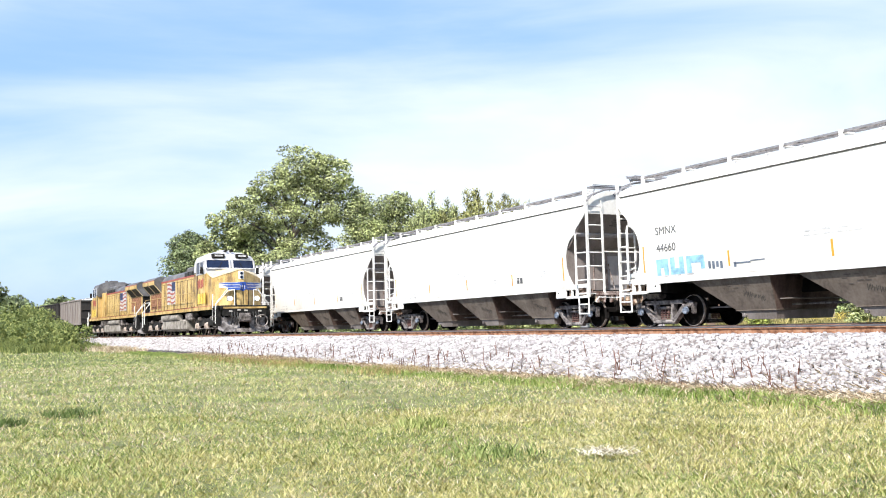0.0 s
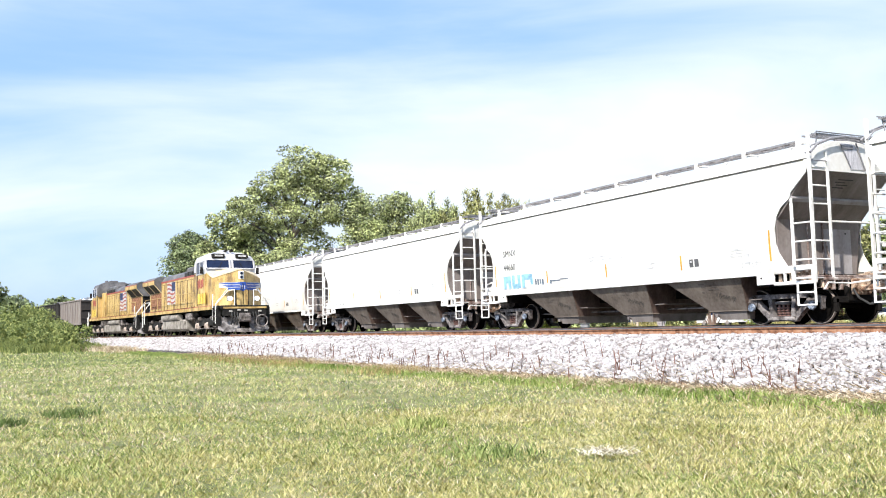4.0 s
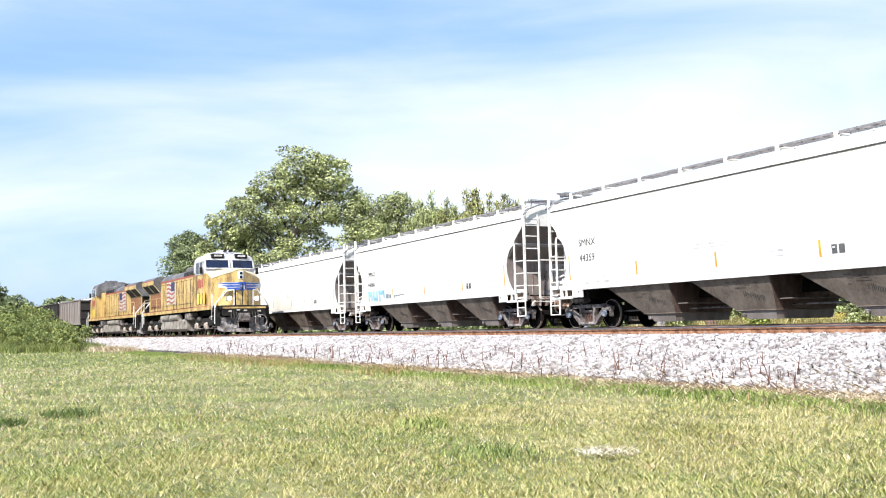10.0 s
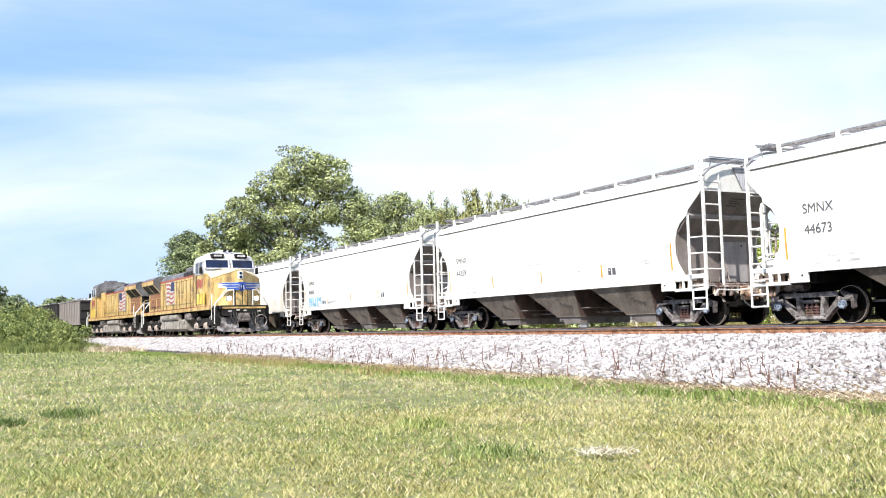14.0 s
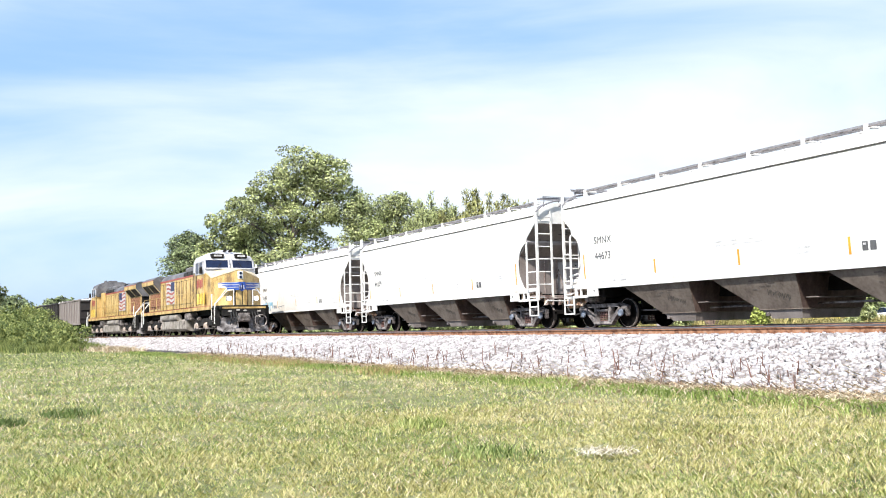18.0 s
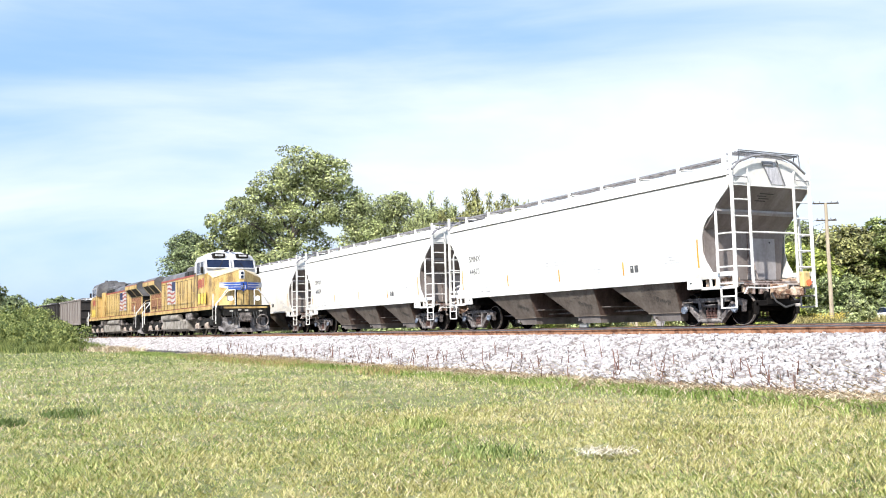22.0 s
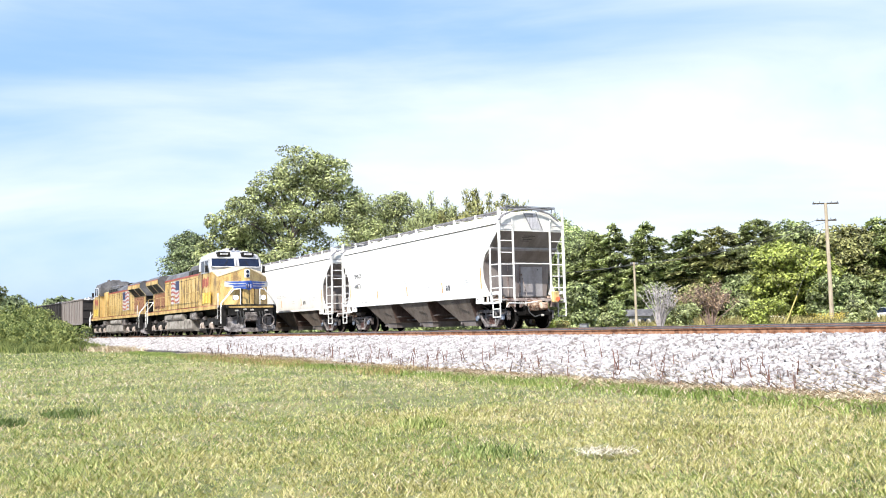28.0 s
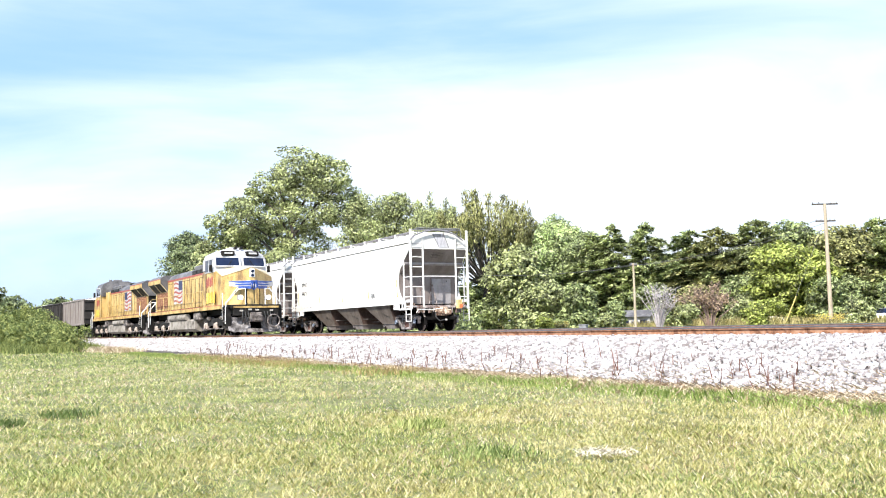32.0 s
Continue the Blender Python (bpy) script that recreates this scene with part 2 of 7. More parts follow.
M["rust_grass"] = material("rust_tinged_grass", (0.42, 0.30, 0.13), 0.8, dark=(0.24, 0.17, 0.07), light=(0.58, 0.46, 0.22), scale=0.9, amount=0.4, island=0.6, bump=0, translucent=0.25)
M["tuft_light"] = material("fresh_green_clump_blades", (0.276, 0.345, 0.103), 0.7, dark=(0.115, 0.172, 0.0403), light=(0.483, 0.54, 0.207), scale=2, island=0.6, bump=0, translucent=0.3)
M["straw"] = material("dry_straw_blades", (0.62, 0.50, 0.35), 0.85, dark=(0.42, 0.29, 0.18), light=(0.76, 0.67, 0.50), scale=1, island=0.7, bump=0, translucent=0.15)
M["pale_straw"] = material("pale_dry_clippings", (0.72, 0.65, 0.52), 0.85, dark=(0.52, 0.44, 0.32), light=(0.82, 0.78, 0.68), scale=2, island=0.5, bump=0, translucent=0.2)
M["stalk"] = material("dead_reddish_stalks", (0.16, 0.08, 0.06), 0.85, scale=3, island=0.5, bump=0)
M["flower"] = material("yellow_flower_heads", (0.46, 0.35, 0.06), 0.8, scale=3, island=0.5, bump=0, translucent=0.2)
M["weed"] = material("tall_green_weeds", (0.198, 0.243, 0.0675), 0.75, dark=(0.081, 0.117, 0.0315), light=(0.36, 0.387, 0.126), scale=0.6, island=0.6, bump=0, translucent=0.25)
M["yweed"] = material("yellow_green_weeds", (0.38, 0.335, 0.115), 0.75, dark=(0.14, 0.13, 0.045), light=(0.50, 0.42, 0.19), scale=0.6, island=0.6, bump=0, translucent=0.25)
for key, base in (("leaf_shade", (0.20, 0.24, 0.115)), ("leaf_green", (0.322, 0.352, 0.162)), ("leaf_pale", (0.371, 0.441, 0.196)), ("leaf_dark", (0.259, 0.305, 0.131)), ("leaf_pine", (0.342, 0.384, 0.174)), ("leaf_lime", (0.305, 0.345, 0.085)), ("leaf_olive", (0.269, 0.269, 0.107)), ("leaf_red", (0.319, 0.231, 0.153)), ("leaf_grey", (0.34, 0.315, 0.264))):
    M[key] = material(key + "_foliage", base, 0.6, dark=tuple(c * 0.32 for c in base), light=tuple(c * 1.8 for c in base), scale=0.45, amount=0.5, island=0.55, bump=0, translucent=0.25)
M["bark"] = material("grey_brown_bark", (0.07, 0.0575, 0.0475), 0.9, scale=3, streak=(3, 3, 0.6), bump=0.6)
M["twig"] = material("bare_grey_twigs", (0.44, 0.40, 0.42), 0.9, scale=3, bump=0, island=0.4)
M["dark_bark"] = material("dark_wet_bark", (0.055, 0.048, 0.045), 0.9, scale=3, streak=(3, 3, 0.6), bump=0.6)
M["red_twig"] = material("reddish_grey_twigs", (0.26, 0.18, 0.15), 0.9, scale=3, bump=0, island=0.4)
M["pole_wood"] = material("weathered_pole_timber", (0.42, 0.35, 0.26), 0.85, scale=2, streak=(4, 4, 0.4), bump=0.3)
M["arm_wood"] = material("dark_crossarm_timber", (0.07, 0.06, 0.052), 0.9, scale=3, bump=0.3)
M["wire"] = material("dark_wire", (0.09, 0.09, 0.09), 0.6, bump=0)
M["guy_yellow"] = material("yellow_guy_guard", (0.42, 0.35, 0.10), 0.6, scale=5, bump=0)
M["asphalt"] = material("grey_asphalt", (0.055, 0.055, 0.055), 0.9, scale=1, grain=80, bump=0.3)
M["concrete"] = material("pale_concrete", (0.5, 0.48, 0.45), 0.9, scale=2, bump=0.2)
M["house"] = material("white_siding", (0.72, 0.72, 0.70), 0.7, scale=1, bump=0.05)
M["roofing"] = material("grey_roof_shingle", (0.22, 0.21, 0.21), 0.9, scale=3, bump=0.3)
M["rubber"] = material("black_rubber", (0.03, 0.03, 0.03), 0.8, bump=0.05)


# ---- mesh helpers ----
def box(bm, c, s, bevel=0.0, m=None):
    r = bmesh.ops.create_cube(bm, size=1.0)
    vs = r["verts"]
    for v in vs:
        v.co = Vector((c[0] + v.co.x * s[0], c[1] + v.co.y * s[1], c[2] + v.co.z * s[2]))
    if bevel:
        es = list({e for v in vs for e in v.link_edges})
        bmesh.ops.bevel(bm, geom=es, offset=min(bevel, 0.45 * min(s)), segments=1, affect="EDGES")
    return bm


def rod(bm, a, b, r0, r1=None, seg=6):
    """A round bar from a to b."""
    a, b = Vector(a), Vector(b)
    d = b - a
    q = d.to_track_quat("Z", "Y").to_matrix().to_4x4()
    bmesh.ops.create_cone(bm, cap_ends=True, segments=seg, radius1=r0, radius2=r0 if r1 is None else r1, depth=d.length, matrix=Matrix.Translation((a + b) / 2) @ q)
    return bm


def loft(bm, rings, caps=True, closed=True):
    """Skins a list of rings of points."""
    rows = [[bm.verts.new(p) for p in ring] for ring in rings]
    k = len(rows[0])
    for a, b in zip(rows, rows[1:]):
        for i in range(k if closed else k - 1):
            j = (i + 1) % k
            bm.faces.new((a[i], a[j], b[j], b[i]))
    if caps:
        bm.faces.new(rows[0][::-1])
        bm.faces.new(rows[-1])
    return bm


def prism(bm, pts, y0, y1):
    """An outline in x and z, drawn out from y0 to y1."""
    loft(bm, [[(x, y0, z) for x, z in pts], [(x, y1, z) for x, z in pts]])
    return bm


def slab(bm, pts, t):
    """A thin plate from a flat outline, t thick along its normal."""
    a, b, c = (Vector(p) for p in pts[:3])
    n = (b - a).cross(c - a).normalized() * t
    loft(bm, [[Vector(p) for p in pts], [Vector(p) + n for p in pts]])


def part(name, bm, mat, parent=None, label="", smooth=False):
    bmesh.ops.recalc_face_normals(bm, faces=bm.faces[:])
    me = bpy.data.meshes.new(name)
    bm.to_mesh(me)
    bm.free()
    me.materials.append(M[mat])
    if smooth:
        me.shade_smooth()
        me.set_sharp_from_angle(angle=radians(40))
    ob = new(name, me)
    if parent is not None:
        ob.parent = parent
    if label:
        ob["label"] = label
    return ob


def B():
    return bmesh.new()


def repeat(ob, places):
    """Puts ob at the first place, and objects of their own on the same mesh at the others."""
    ob.location = places[0]
    for p in places[1:]:
        o = new(ob.name.split(".")[0], ob.data)
        o.parent, o.location = ob.parent, p
        if "label" in ob:
            o["label"] = ob["label"]


def raw(name, verts, faces, mat, parent=None, label="", smooth=False):
    me = bpy.data.meshes.new(name)
    me.from_pydata(verts, [], faces)
    me.materials.append(M[mat])
    if smooth:
        me.shade_smooth()
    ob = new(name, me)
    if parent is not None:
        ob.parent = parent
    if label:
        ob["label"] = label
    return ob


def tri_soup(name, co, k, mat, parent=None, label=""):
    """Many small polygons of k corners each, from an array of n * k points."""
    co = np.ascontiguousarray(co, dtype=np.float32).reshape(-1, 3)
    n = len(co) // k
    me = bpy.data.meshes.new(name)
    me.vertices.add(len(co))
    me.vertices.foreach_set("co", co.ravel())
    me.loops.add(len(co))
    me.loops.foreach_set("vertex_index", np.arange(len(co), dtype=np.int32))
    me.polygons.add(n)
    me.polygons.foreach_set("loop_start", np.arange(n, dtype=np.int32) * k)
    me.update(calc_edges=True)
    me.materials.append(M[mat])
    ob = new(name, me)
    if parent is not None:
        ob.parent = parent
    if label:
        ob["label"] = label
    return ob


def lettering(name, text, size, mat, parent, m, label=""):
    cu = bpy.data.curves.new(name, "FONT")
    cu.body, cu.size, cu.align_x, cu.extrude = text, size, "CENTER", 0.002
    tmp = bpy.data.objects.new("tmp_text", cu)
    scene.collection.objects.link(tmp)
    me = bpy.data.meshes.new_from_object(tmp.evaluated_get(bpy.context.evaluated_depsgraph_get()))
    bpy.data.objects.remove(tmp)
    me.materials.clear()
    me.materials.append(M[mat])
    ob = new(name, me)
    ob.parent, ob.matrix_basis = parent, m
    if label:
        ob["label"] = label
    return ob


# ---- ground and tracks ----
def bed_height(y):
    """Height of the ballast across the tracks."""
    pts = ((10.3, -0.04), (10.8, 0.05), (12.9, 0.68), (13.3, 0.735), (16.1, 0.735), (16.6, 0.62), (18.2, 0.62), (18.7, 0.735), (21.6, 0.735), (22.1, 0.68), (24.0, -0.03))
    return float(np.interp(y, [p[0] for p in pts], [p[1] for p in pts]))


def build_ground():
    # one sheet to the horizon, finer and gently uneven close by
    xs = [-2500, -900, -400, -250] + [-160 + 4 * i for i in range(46)] + [60, 200, 800, 2500]
    ys = [-2500, -700, -200, -60] + [-24 + 3 * i for i in range(46)] + [160, 260, 500, 1100, 2500]
    vs, fs = [], []
    for y in ys:
        for x in xs:
            near = abs(x) < 200 and -40 < y < 10
            vs.append((x, y, 0.05 * noise.noise((x * 0.09, y * 0.13, 1.0)) - 0.02 if near else -0.02 + float(np.interp(y, [24, 27, 40], [0, 0.02, 0.57]))))
    k = len(xs)
    for j in range(len(ys) - 1):
        for i in range(k - 1):
            a = j * k + i
            fs.append((a, a + 1, a + 1 + k, a + k))
    g = raw("ground", vs, fs, "ground", smooth=True)
    tagged(g, "mown green lawn with dry patches beside the railway", "lawn", kind="structure")
    # ballast bed, coloured dark for the shade between the stones
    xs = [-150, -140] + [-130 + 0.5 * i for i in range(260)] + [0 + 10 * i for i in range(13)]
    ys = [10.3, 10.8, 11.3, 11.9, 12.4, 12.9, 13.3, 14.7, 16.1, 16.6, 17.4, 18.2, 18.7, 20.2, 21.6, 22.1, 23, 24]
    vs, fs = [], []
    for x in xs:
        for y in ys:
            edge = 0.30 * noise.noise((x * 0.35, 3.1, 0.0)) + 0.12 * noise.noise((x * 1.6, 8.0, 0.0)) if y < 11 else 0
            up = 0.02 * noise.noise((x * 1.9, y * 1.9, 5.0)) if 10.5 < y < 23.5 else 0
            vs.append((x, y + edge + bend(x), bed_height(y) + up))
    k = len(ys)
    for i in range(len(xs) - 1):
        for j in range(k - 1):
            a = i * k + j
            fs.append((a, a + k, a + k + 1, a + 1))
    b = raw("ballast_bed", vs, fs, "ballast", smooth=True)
    tagged(b, "crushed-stone ballast bed under two tracks, darkened as shade between stones", "ballast", kind="structure")


RAIL_PROFILE = ((-0.075, -0.186), (0.075, -0.186), (0.075, -0.174), (0.012, -0.150), (0.010, -0.045), (0.036, -0.036), (0.037, -0.010), (0.028, 0.0), (-0.028, 0.0), (-0.037, -0.010), (-0.036, -0.036), (-0.010, -0.045), (-0.012, -0.150), (-0.075, -0.174))


def build_track(y, label):
    t = new("railway_track")
    t.location = (0, y, RAIL)
    tagged(t, label, "railway track", group="railway tracks", kind="structure")
    for side in (-1, 1):
        bm = B()
        xs = [-190 + 5 * i for i in range(31)] + [0, 120]
        loft(bm, [[(x, bend(x) + side * 0.7555 + a, z) for a, z in RAIL_PROFILE] for x in xs])
        r = part("rail", bm, "rust", t, "rusty steel rail")
        bm = B()
        loft(bm, [[(x, bend(x) + side * 0.7555 + a, z) for a, z in ((-0.0395, -0.016), (-0.0395, -0.008), (-0.029, 0.0015), (0.029, 0.0015), (0.0395, -0.008), (0.0395, -0.016))] for x in xs])
        part("rail_head", bm, "railhead", r, "worn dark running surface")
    return t


def build_ties(track, x0, x1):
    bm = B()
    box(bm, (0, 0, -0.285), (0.23, 2.6, 0.18), 0.012)
    first = part("sleeper", bm, "tie", track)
    bm = B()
    for side in (-1, 1):
        box(bm, (0, side * 0.7555, -0.189), (0.20, 0.36, 0.018), 0.004)
        for a in (-0.105, 0.105):
            for b in (-0.05, 0.05):
                box(bm, (b, side * 0.7555 + a, -0.172), (0.03, 0.035, 0.03), 0.004)
    plates = part("tie_plate", bm, "rust", first, "rusty tie plates and spikes")
    first.location = (x0, bend(x0), 0)
    first.rotation_euler.z = radians(heading(x0))
    n = int((x1 - x0) / 0.53)
    for i in range(1, n):
        o = new("sleeper", first.data)
        o.parent = track
        x = x0 + 0.53 * i + random.uniform(-0.03, 0.03)
        o.location = (x, bend(x) + random.uniform(-0.04, 0.04), random.uniform(-0.008, 0.004))
        o.rotation_euler.z = radians(heading(x))
        p = new("tie_plate", plates.data)
        p.parent = o


# ---- covered hopper cars ----
SIDE = ((1.285, 1.53, 7.48), (1.45, 1.565, 7.37), (1.60, 1.575, 7.27), (1.80, 1.59, 7.14), (2.05, 1.605, 7.06), (2.45, 1.61, 7.05), (2.75, 1.606, 7.14), (2.96, 1.60, 7.28), (3.14, 1.592, 7.54), (3.20, 1.588, 7.575), (3.30, 1.58, 7.60), (3.74, 1.545, 8.07), (3.84, 1.535, 8.09), (4.07, 1.505, 8.10))


def side_y(z):
    return float(np.interp(z, [p[0] for p in SIDE], [p[1] for p in SIDE]))


def plaque(name, x0, x1, z0, z1, mat, car, label="", off=0.006):
    """A thin painted mark on the car's near side."""
    bm = B()
    n = 4
    rows = []
    for i in range(n):
        z = z0 + (z1 - z0) * i / (n - 1)
        rows.append([(x0, -side_y(z) - off, z), (x1, -side_y(z) - off, z)])
    loft(bm, rows, caps=False, closed=False)
    return part(name, bm, mat, car, label)


def build_wheelset(car, x, r, mat="wheel"):
    ws = new("wheelset")
    ws.parent = car
    ws.location = (x, 0, r)
    bm = B()
    rod(bm, (0, -1.02, 0), (0, 1.02, 0), 0.09, seg=10)
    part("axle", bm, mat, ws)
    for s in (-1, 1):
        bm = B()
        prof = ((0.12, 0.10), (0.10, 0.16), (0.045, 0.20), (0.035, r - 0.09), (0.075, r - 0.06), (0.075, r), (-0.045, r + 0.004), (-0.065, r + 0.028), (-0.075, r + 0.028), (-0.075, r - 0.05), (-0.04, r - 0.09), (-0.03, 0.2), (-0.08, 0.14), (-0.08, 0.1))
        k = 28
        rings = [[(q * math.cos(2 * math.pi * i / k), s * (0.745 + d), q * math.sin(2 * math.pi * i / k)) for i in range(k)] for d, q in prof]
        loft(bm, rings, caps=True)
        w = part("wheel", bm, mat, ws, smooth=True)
        bm = B()
        rings = [[(q * math.cos(2 * math.pi * i / k), s * (0.745 + d), q * math.sin(2 * math.pi * i / k)) for i in range(k)] for d, q in ((0.0765, r - 0.014), (0.0785, r - 0.012), (0.0785, r + 0.001), (0.0, r + 0.003))]
        loft(bm, rings, caps=False)
        part("tread", bm, "tread", w, "bright worn wheel rim", smooth=True)
    return ws


AXLE = 1.0          # half the wheelbase of a freight truck


def build_truck(car, x):
    tr = new("truck")
    tr.parent = car
    tr.location = (x, 0, 0)
    for s in (-1, 1):
        y = s * 1.0
        bm = B()
        # cast side frame: top chord, drop to the spring seat, openings left between the members
        def bar(pts, w, d):
            for (xa, za), (xb, zb) in zip(pts, pts[1:]):
                L = math.hypot(xb - xa, zb - za)
                c = ((xa + xb) / 2, y, (za + zb) / 2)
                r0 = bmesh.ops.create_cube(bm, size=1.0)
                mm = Matrix.Translation(c) @ Matrix.Rotation(-math.atan2(zb - za, xb - xa), 4, "Y") @ Matrix.Diagonal((L + w * 0.6, d, w, 1))
                bmesh.ops.transform(bm, matrix=mm, verts=r0["verts"])
        bar(((-1.24, 0.63), (-0.90, 0.72), (0.90, 0.72), (1.24, 0.63)), 0.12, 0.17)
        bar(((-0.96, 0.66), (-0.40, 0.14), (0.40, 0.14), (0.96, 0.66)), 0.13, 0.17)
        bar(((-0.34, 0.16), (-0.40, 0.70)), 0.11, 0.16)
        bar(((0.34, 0.16), (0.40, 0.70)), 0.11, 0.16)
        box(bm, (0, y, 0.135), (0.86, 0.24, 0.10), 0.03)
        for a in (-1, 1):
            box(bm, (a * 1.04, y, 0.60), (0.38, 0.19, 0.12), 0.04)
            box(bm, (a * 1.23, y, 0.50), (0.09, 0.17, 0.30), 0.03)
            box(bm, (a * 0.82, y, 0.52), (0.09, 0.17, 0.24), 0.03)
        part("side_frame", bm, "truck", tr, "grey cast side frame")
        bm = B()
        for dz in range(4):
            rod(bm, (0, y, 0.21 + 0.065 * dz), (0, y, 0.245 + 0.065 * dz), 0.066, seg=8)
        rod(bm, (0, y, 0.25), (0, y, 0.52), 0.035, seg=6)
        repeat(part("coil_spring", bm, "spring_rust", tr, "reddish dusty coil spring"), [(a, 0, 0) for a in (-0.14, 0.0, 0.14)])
        bm = B()
        box(bm, (0, y, 0.55), (0.48, 0.20, 0.09), 0.03)
        part("bolster_end", bm, "truck", tr)
        for a in (-1, 1):
            bm = B()
            rod(bm, (a * AXLE, s * 1.09, 0.457), (a * AXLE, s * 1.15, 0.457), 0.115, 0.105, seg=12)
            for i in range(3):
                an = i * 2.1 + 0.4
                rod(bm, (a * AXLE + 0.06 * math.cos(an), s * 1.15, 0.457 + 0.06 * math.sin(an)), (a * AXLE + 0.06 * math.cos(an), s * 1.175, 0.457 + 0.06 * math.sin(an)), 0.022, seg=6)
            part("bearing_cap", bm, "bearing_blue", tr, "pale blue-grey roller bearing cap")
    bm = B()
    box(bm, (0, 0, 0.63), (0.42, 1.9, 0.24), 0.04)
    for a in (-0.42, 0.42):
        box(bm, (a, 0, 0.5), (0.10, 1.7, 0.12), 0.02)
    part("bolster", bm, "steel_shaded", tr)
    return tr


def build_hopper():
    car = new("covered_hopper_car")
    tagged(car, "white covered hopper rail car with grey dusty hopper bays", "rail car", group="hopper train cars")
    # body sides
    for s in (-1, 1):
        bm = B()
        cols = [-1, -0.92, -0.8, -0.6, -0.4, -0.2, 0, 0.2, 0.4, 0.6, 0.8, 0.92, 1]
        outer = [[(c * e, s * y, z) for c in cols] for z, y, e in SIDE]
        inner = [[(c * e, s * (y - 0.03), z) for c in cols] for z, y, e in SIDE]
        rows_o = [[bm.verts.new(p) for p in r] for r in outer]
        rows_i = [[bm.verts.new(p) for p in r] for r in inner]
        k = len(cols)
        for rows in (rows_o, rows_i):
            for a, b in zip(rows, rows[1:]):
                for i in range(k - 1):
                    bm.faces.new((a[i], a[i + 1], b[i + 1], b[i]))
        for i in (0, k - 1):
            for j in range(len(SIDE) - 1):
                bm.faces.new((rows_o[j][i], rows_o[j + 1][i], rows_i[j + 1][i], rows_i[j][i]))
        for i in range(k - 1):
            bm.faces.new((rows_o[0][i], rows_o[0][i + 1], rows_i[0][i + 1], rows_i[0][i]))
        side = part("side_sheet", bm, "white", car, "white painted curved side sheet", smooth=True)
        # side sill: a flanged beam along the lower edge
        bm = B()
        box(bm, (0, s * 1.525, 1.32), (12.56, 0.06, 0.11), 0.01)
        part("side_sill", bm, "white_trim", car)
        # eave strip: dark colour stands in for the shadow gap under the roof edge
        bm = B()
        box(bm, (0, s * 1.512, 4.068), (16.0, 0.03, 0.036))
        part("eave_seam", bm, "seam", car, "dark strip painted as the shadow under the roof edge")
    # roof
    bm = B()
    prof = ((-1.515, 4.13), (-1.45, 4.21), (-1.25, 4.34), (-0.9, 4.49), (-0.45, 4.585), (0, 4.61), (0.45, 4.585), (0.9, 4.49), (1.25, 4.34), (1.45, 4.21), (1.515, 4.13))
    low = [(y, z - 0.04) for y, z in prof][::-1]
    loft(bm, [[(x, y, z) for y, z in prof + tuple(low)] for x in (-8.12, -5, 0, 5, 8.12)])
    roof = part("roof", bm, "white", car, "white arched roof sheet", smooth=True)
    # trough hatch on the centre line
    bm = B()
    box(bm, (0, 0, 4.63), (2.34, 0.62, 0.10), 0.03)
    box(bm, (0.6, 0, 4.69), (0.12, 0.7, 0.04), 0.01)
    box(bm, (-0.6, 0, 4.69), (0.12, 0.7, 0.04), 0.01)
    repeat(part("hatch_cover", bm, "white_trim", roof, "white trough hatch cover"), [(-6.0 + 2.4 * i, 0, 0) for i in range(6)])
    # running boards with brackets
    for s in (-1, 1):
        bm = B()
        box(bm, (0, s * 1.02, 4.55), (0.11, 0.10, 0.30), 0.01)
        box(bm, (0, s * 0.82, 4.63), (0.07, 0.52, 0.05), 0.008)
        repeat(part("walkway_bracket", bm, "white_trim", roof), [(-7.44 + 1.86 * i, 0, 0) for i in range(9)])
        for i in range(9):
            x0, x1 = -8.05 + (0 if i == 0 else 0.61 + 1.86 * (i - 1) + 0.07), -8.05 + (0.61 + 1.86 * i - 0.07 if i < 9 else 16.1)
            bm = B()
            for q in range(5):
                box(bm, ((x0 + x1) / 2, s * (0.62 + 0.1 * q), 4.665), (x1 - x0, 0.022, 0.05))
            nn = int((x1 - x0) / 0.16)
            for q in range(nn):
                box(bm, (x0 + (q + 0.5) * (x1 - x0) / nn, s * 0.82, 4.665), (0.02, 0.42, 0.035))
            part("running_board", bm, "grating", roof, "grey steel grating walkway")
            bm = B()
            box(bm, ((x0 + x1) / 2, s * 1.045, 4.615), (x1 - x0, 0.014, 0.03))
            part("running_board_angle", bm, "truck", roof, "dark edge angle under the walkway")
    # ends
    for e in (-1, 1):
        # upper end cap, white
        bm = B()
        prof = ((-1.53, 3.80), (-1.52, 3.95), (-1.505, 4.08), (-1.45, 4.19), (-1.25, 4.33), (-0.9, 4.48), (-0.45, 4.575), (0, 4.60), (0.45, 4.575), (0.9, 4.48), (1.25, 4.33), (1.45, 4.19), (1.505, 4.08), (1.52, 3.95), (1.53, 3.80))
        loft(bm, [[(e * 8.10, y, z) for y, z in prof], [(e * 8.13, y, z) for y, z in prof]])
        cap = part("end_cap", bm, "white", car, "white rounded upper end sheet")
        # dirty sheet with a hand rail, climbing to the roof hatch
        bm = B()
        slab(bm, [(e * 8.134, 0.0, 3.88), (e * 8.134, 0.50, 3.88), (e * 8.134, 0.20, 4.53), (e * 8.134, -0.34, 4.53)], 0.012 * e)
        part("streaked_panel", bm, "cap_dirt", cap, "grey streaked sheet on the end cap")
        bm = B()
        rod(bm, (e * 8.17, 0.52, 3.86), (e * 8.17, 0.22, 4.56), 0.02, seg=6)
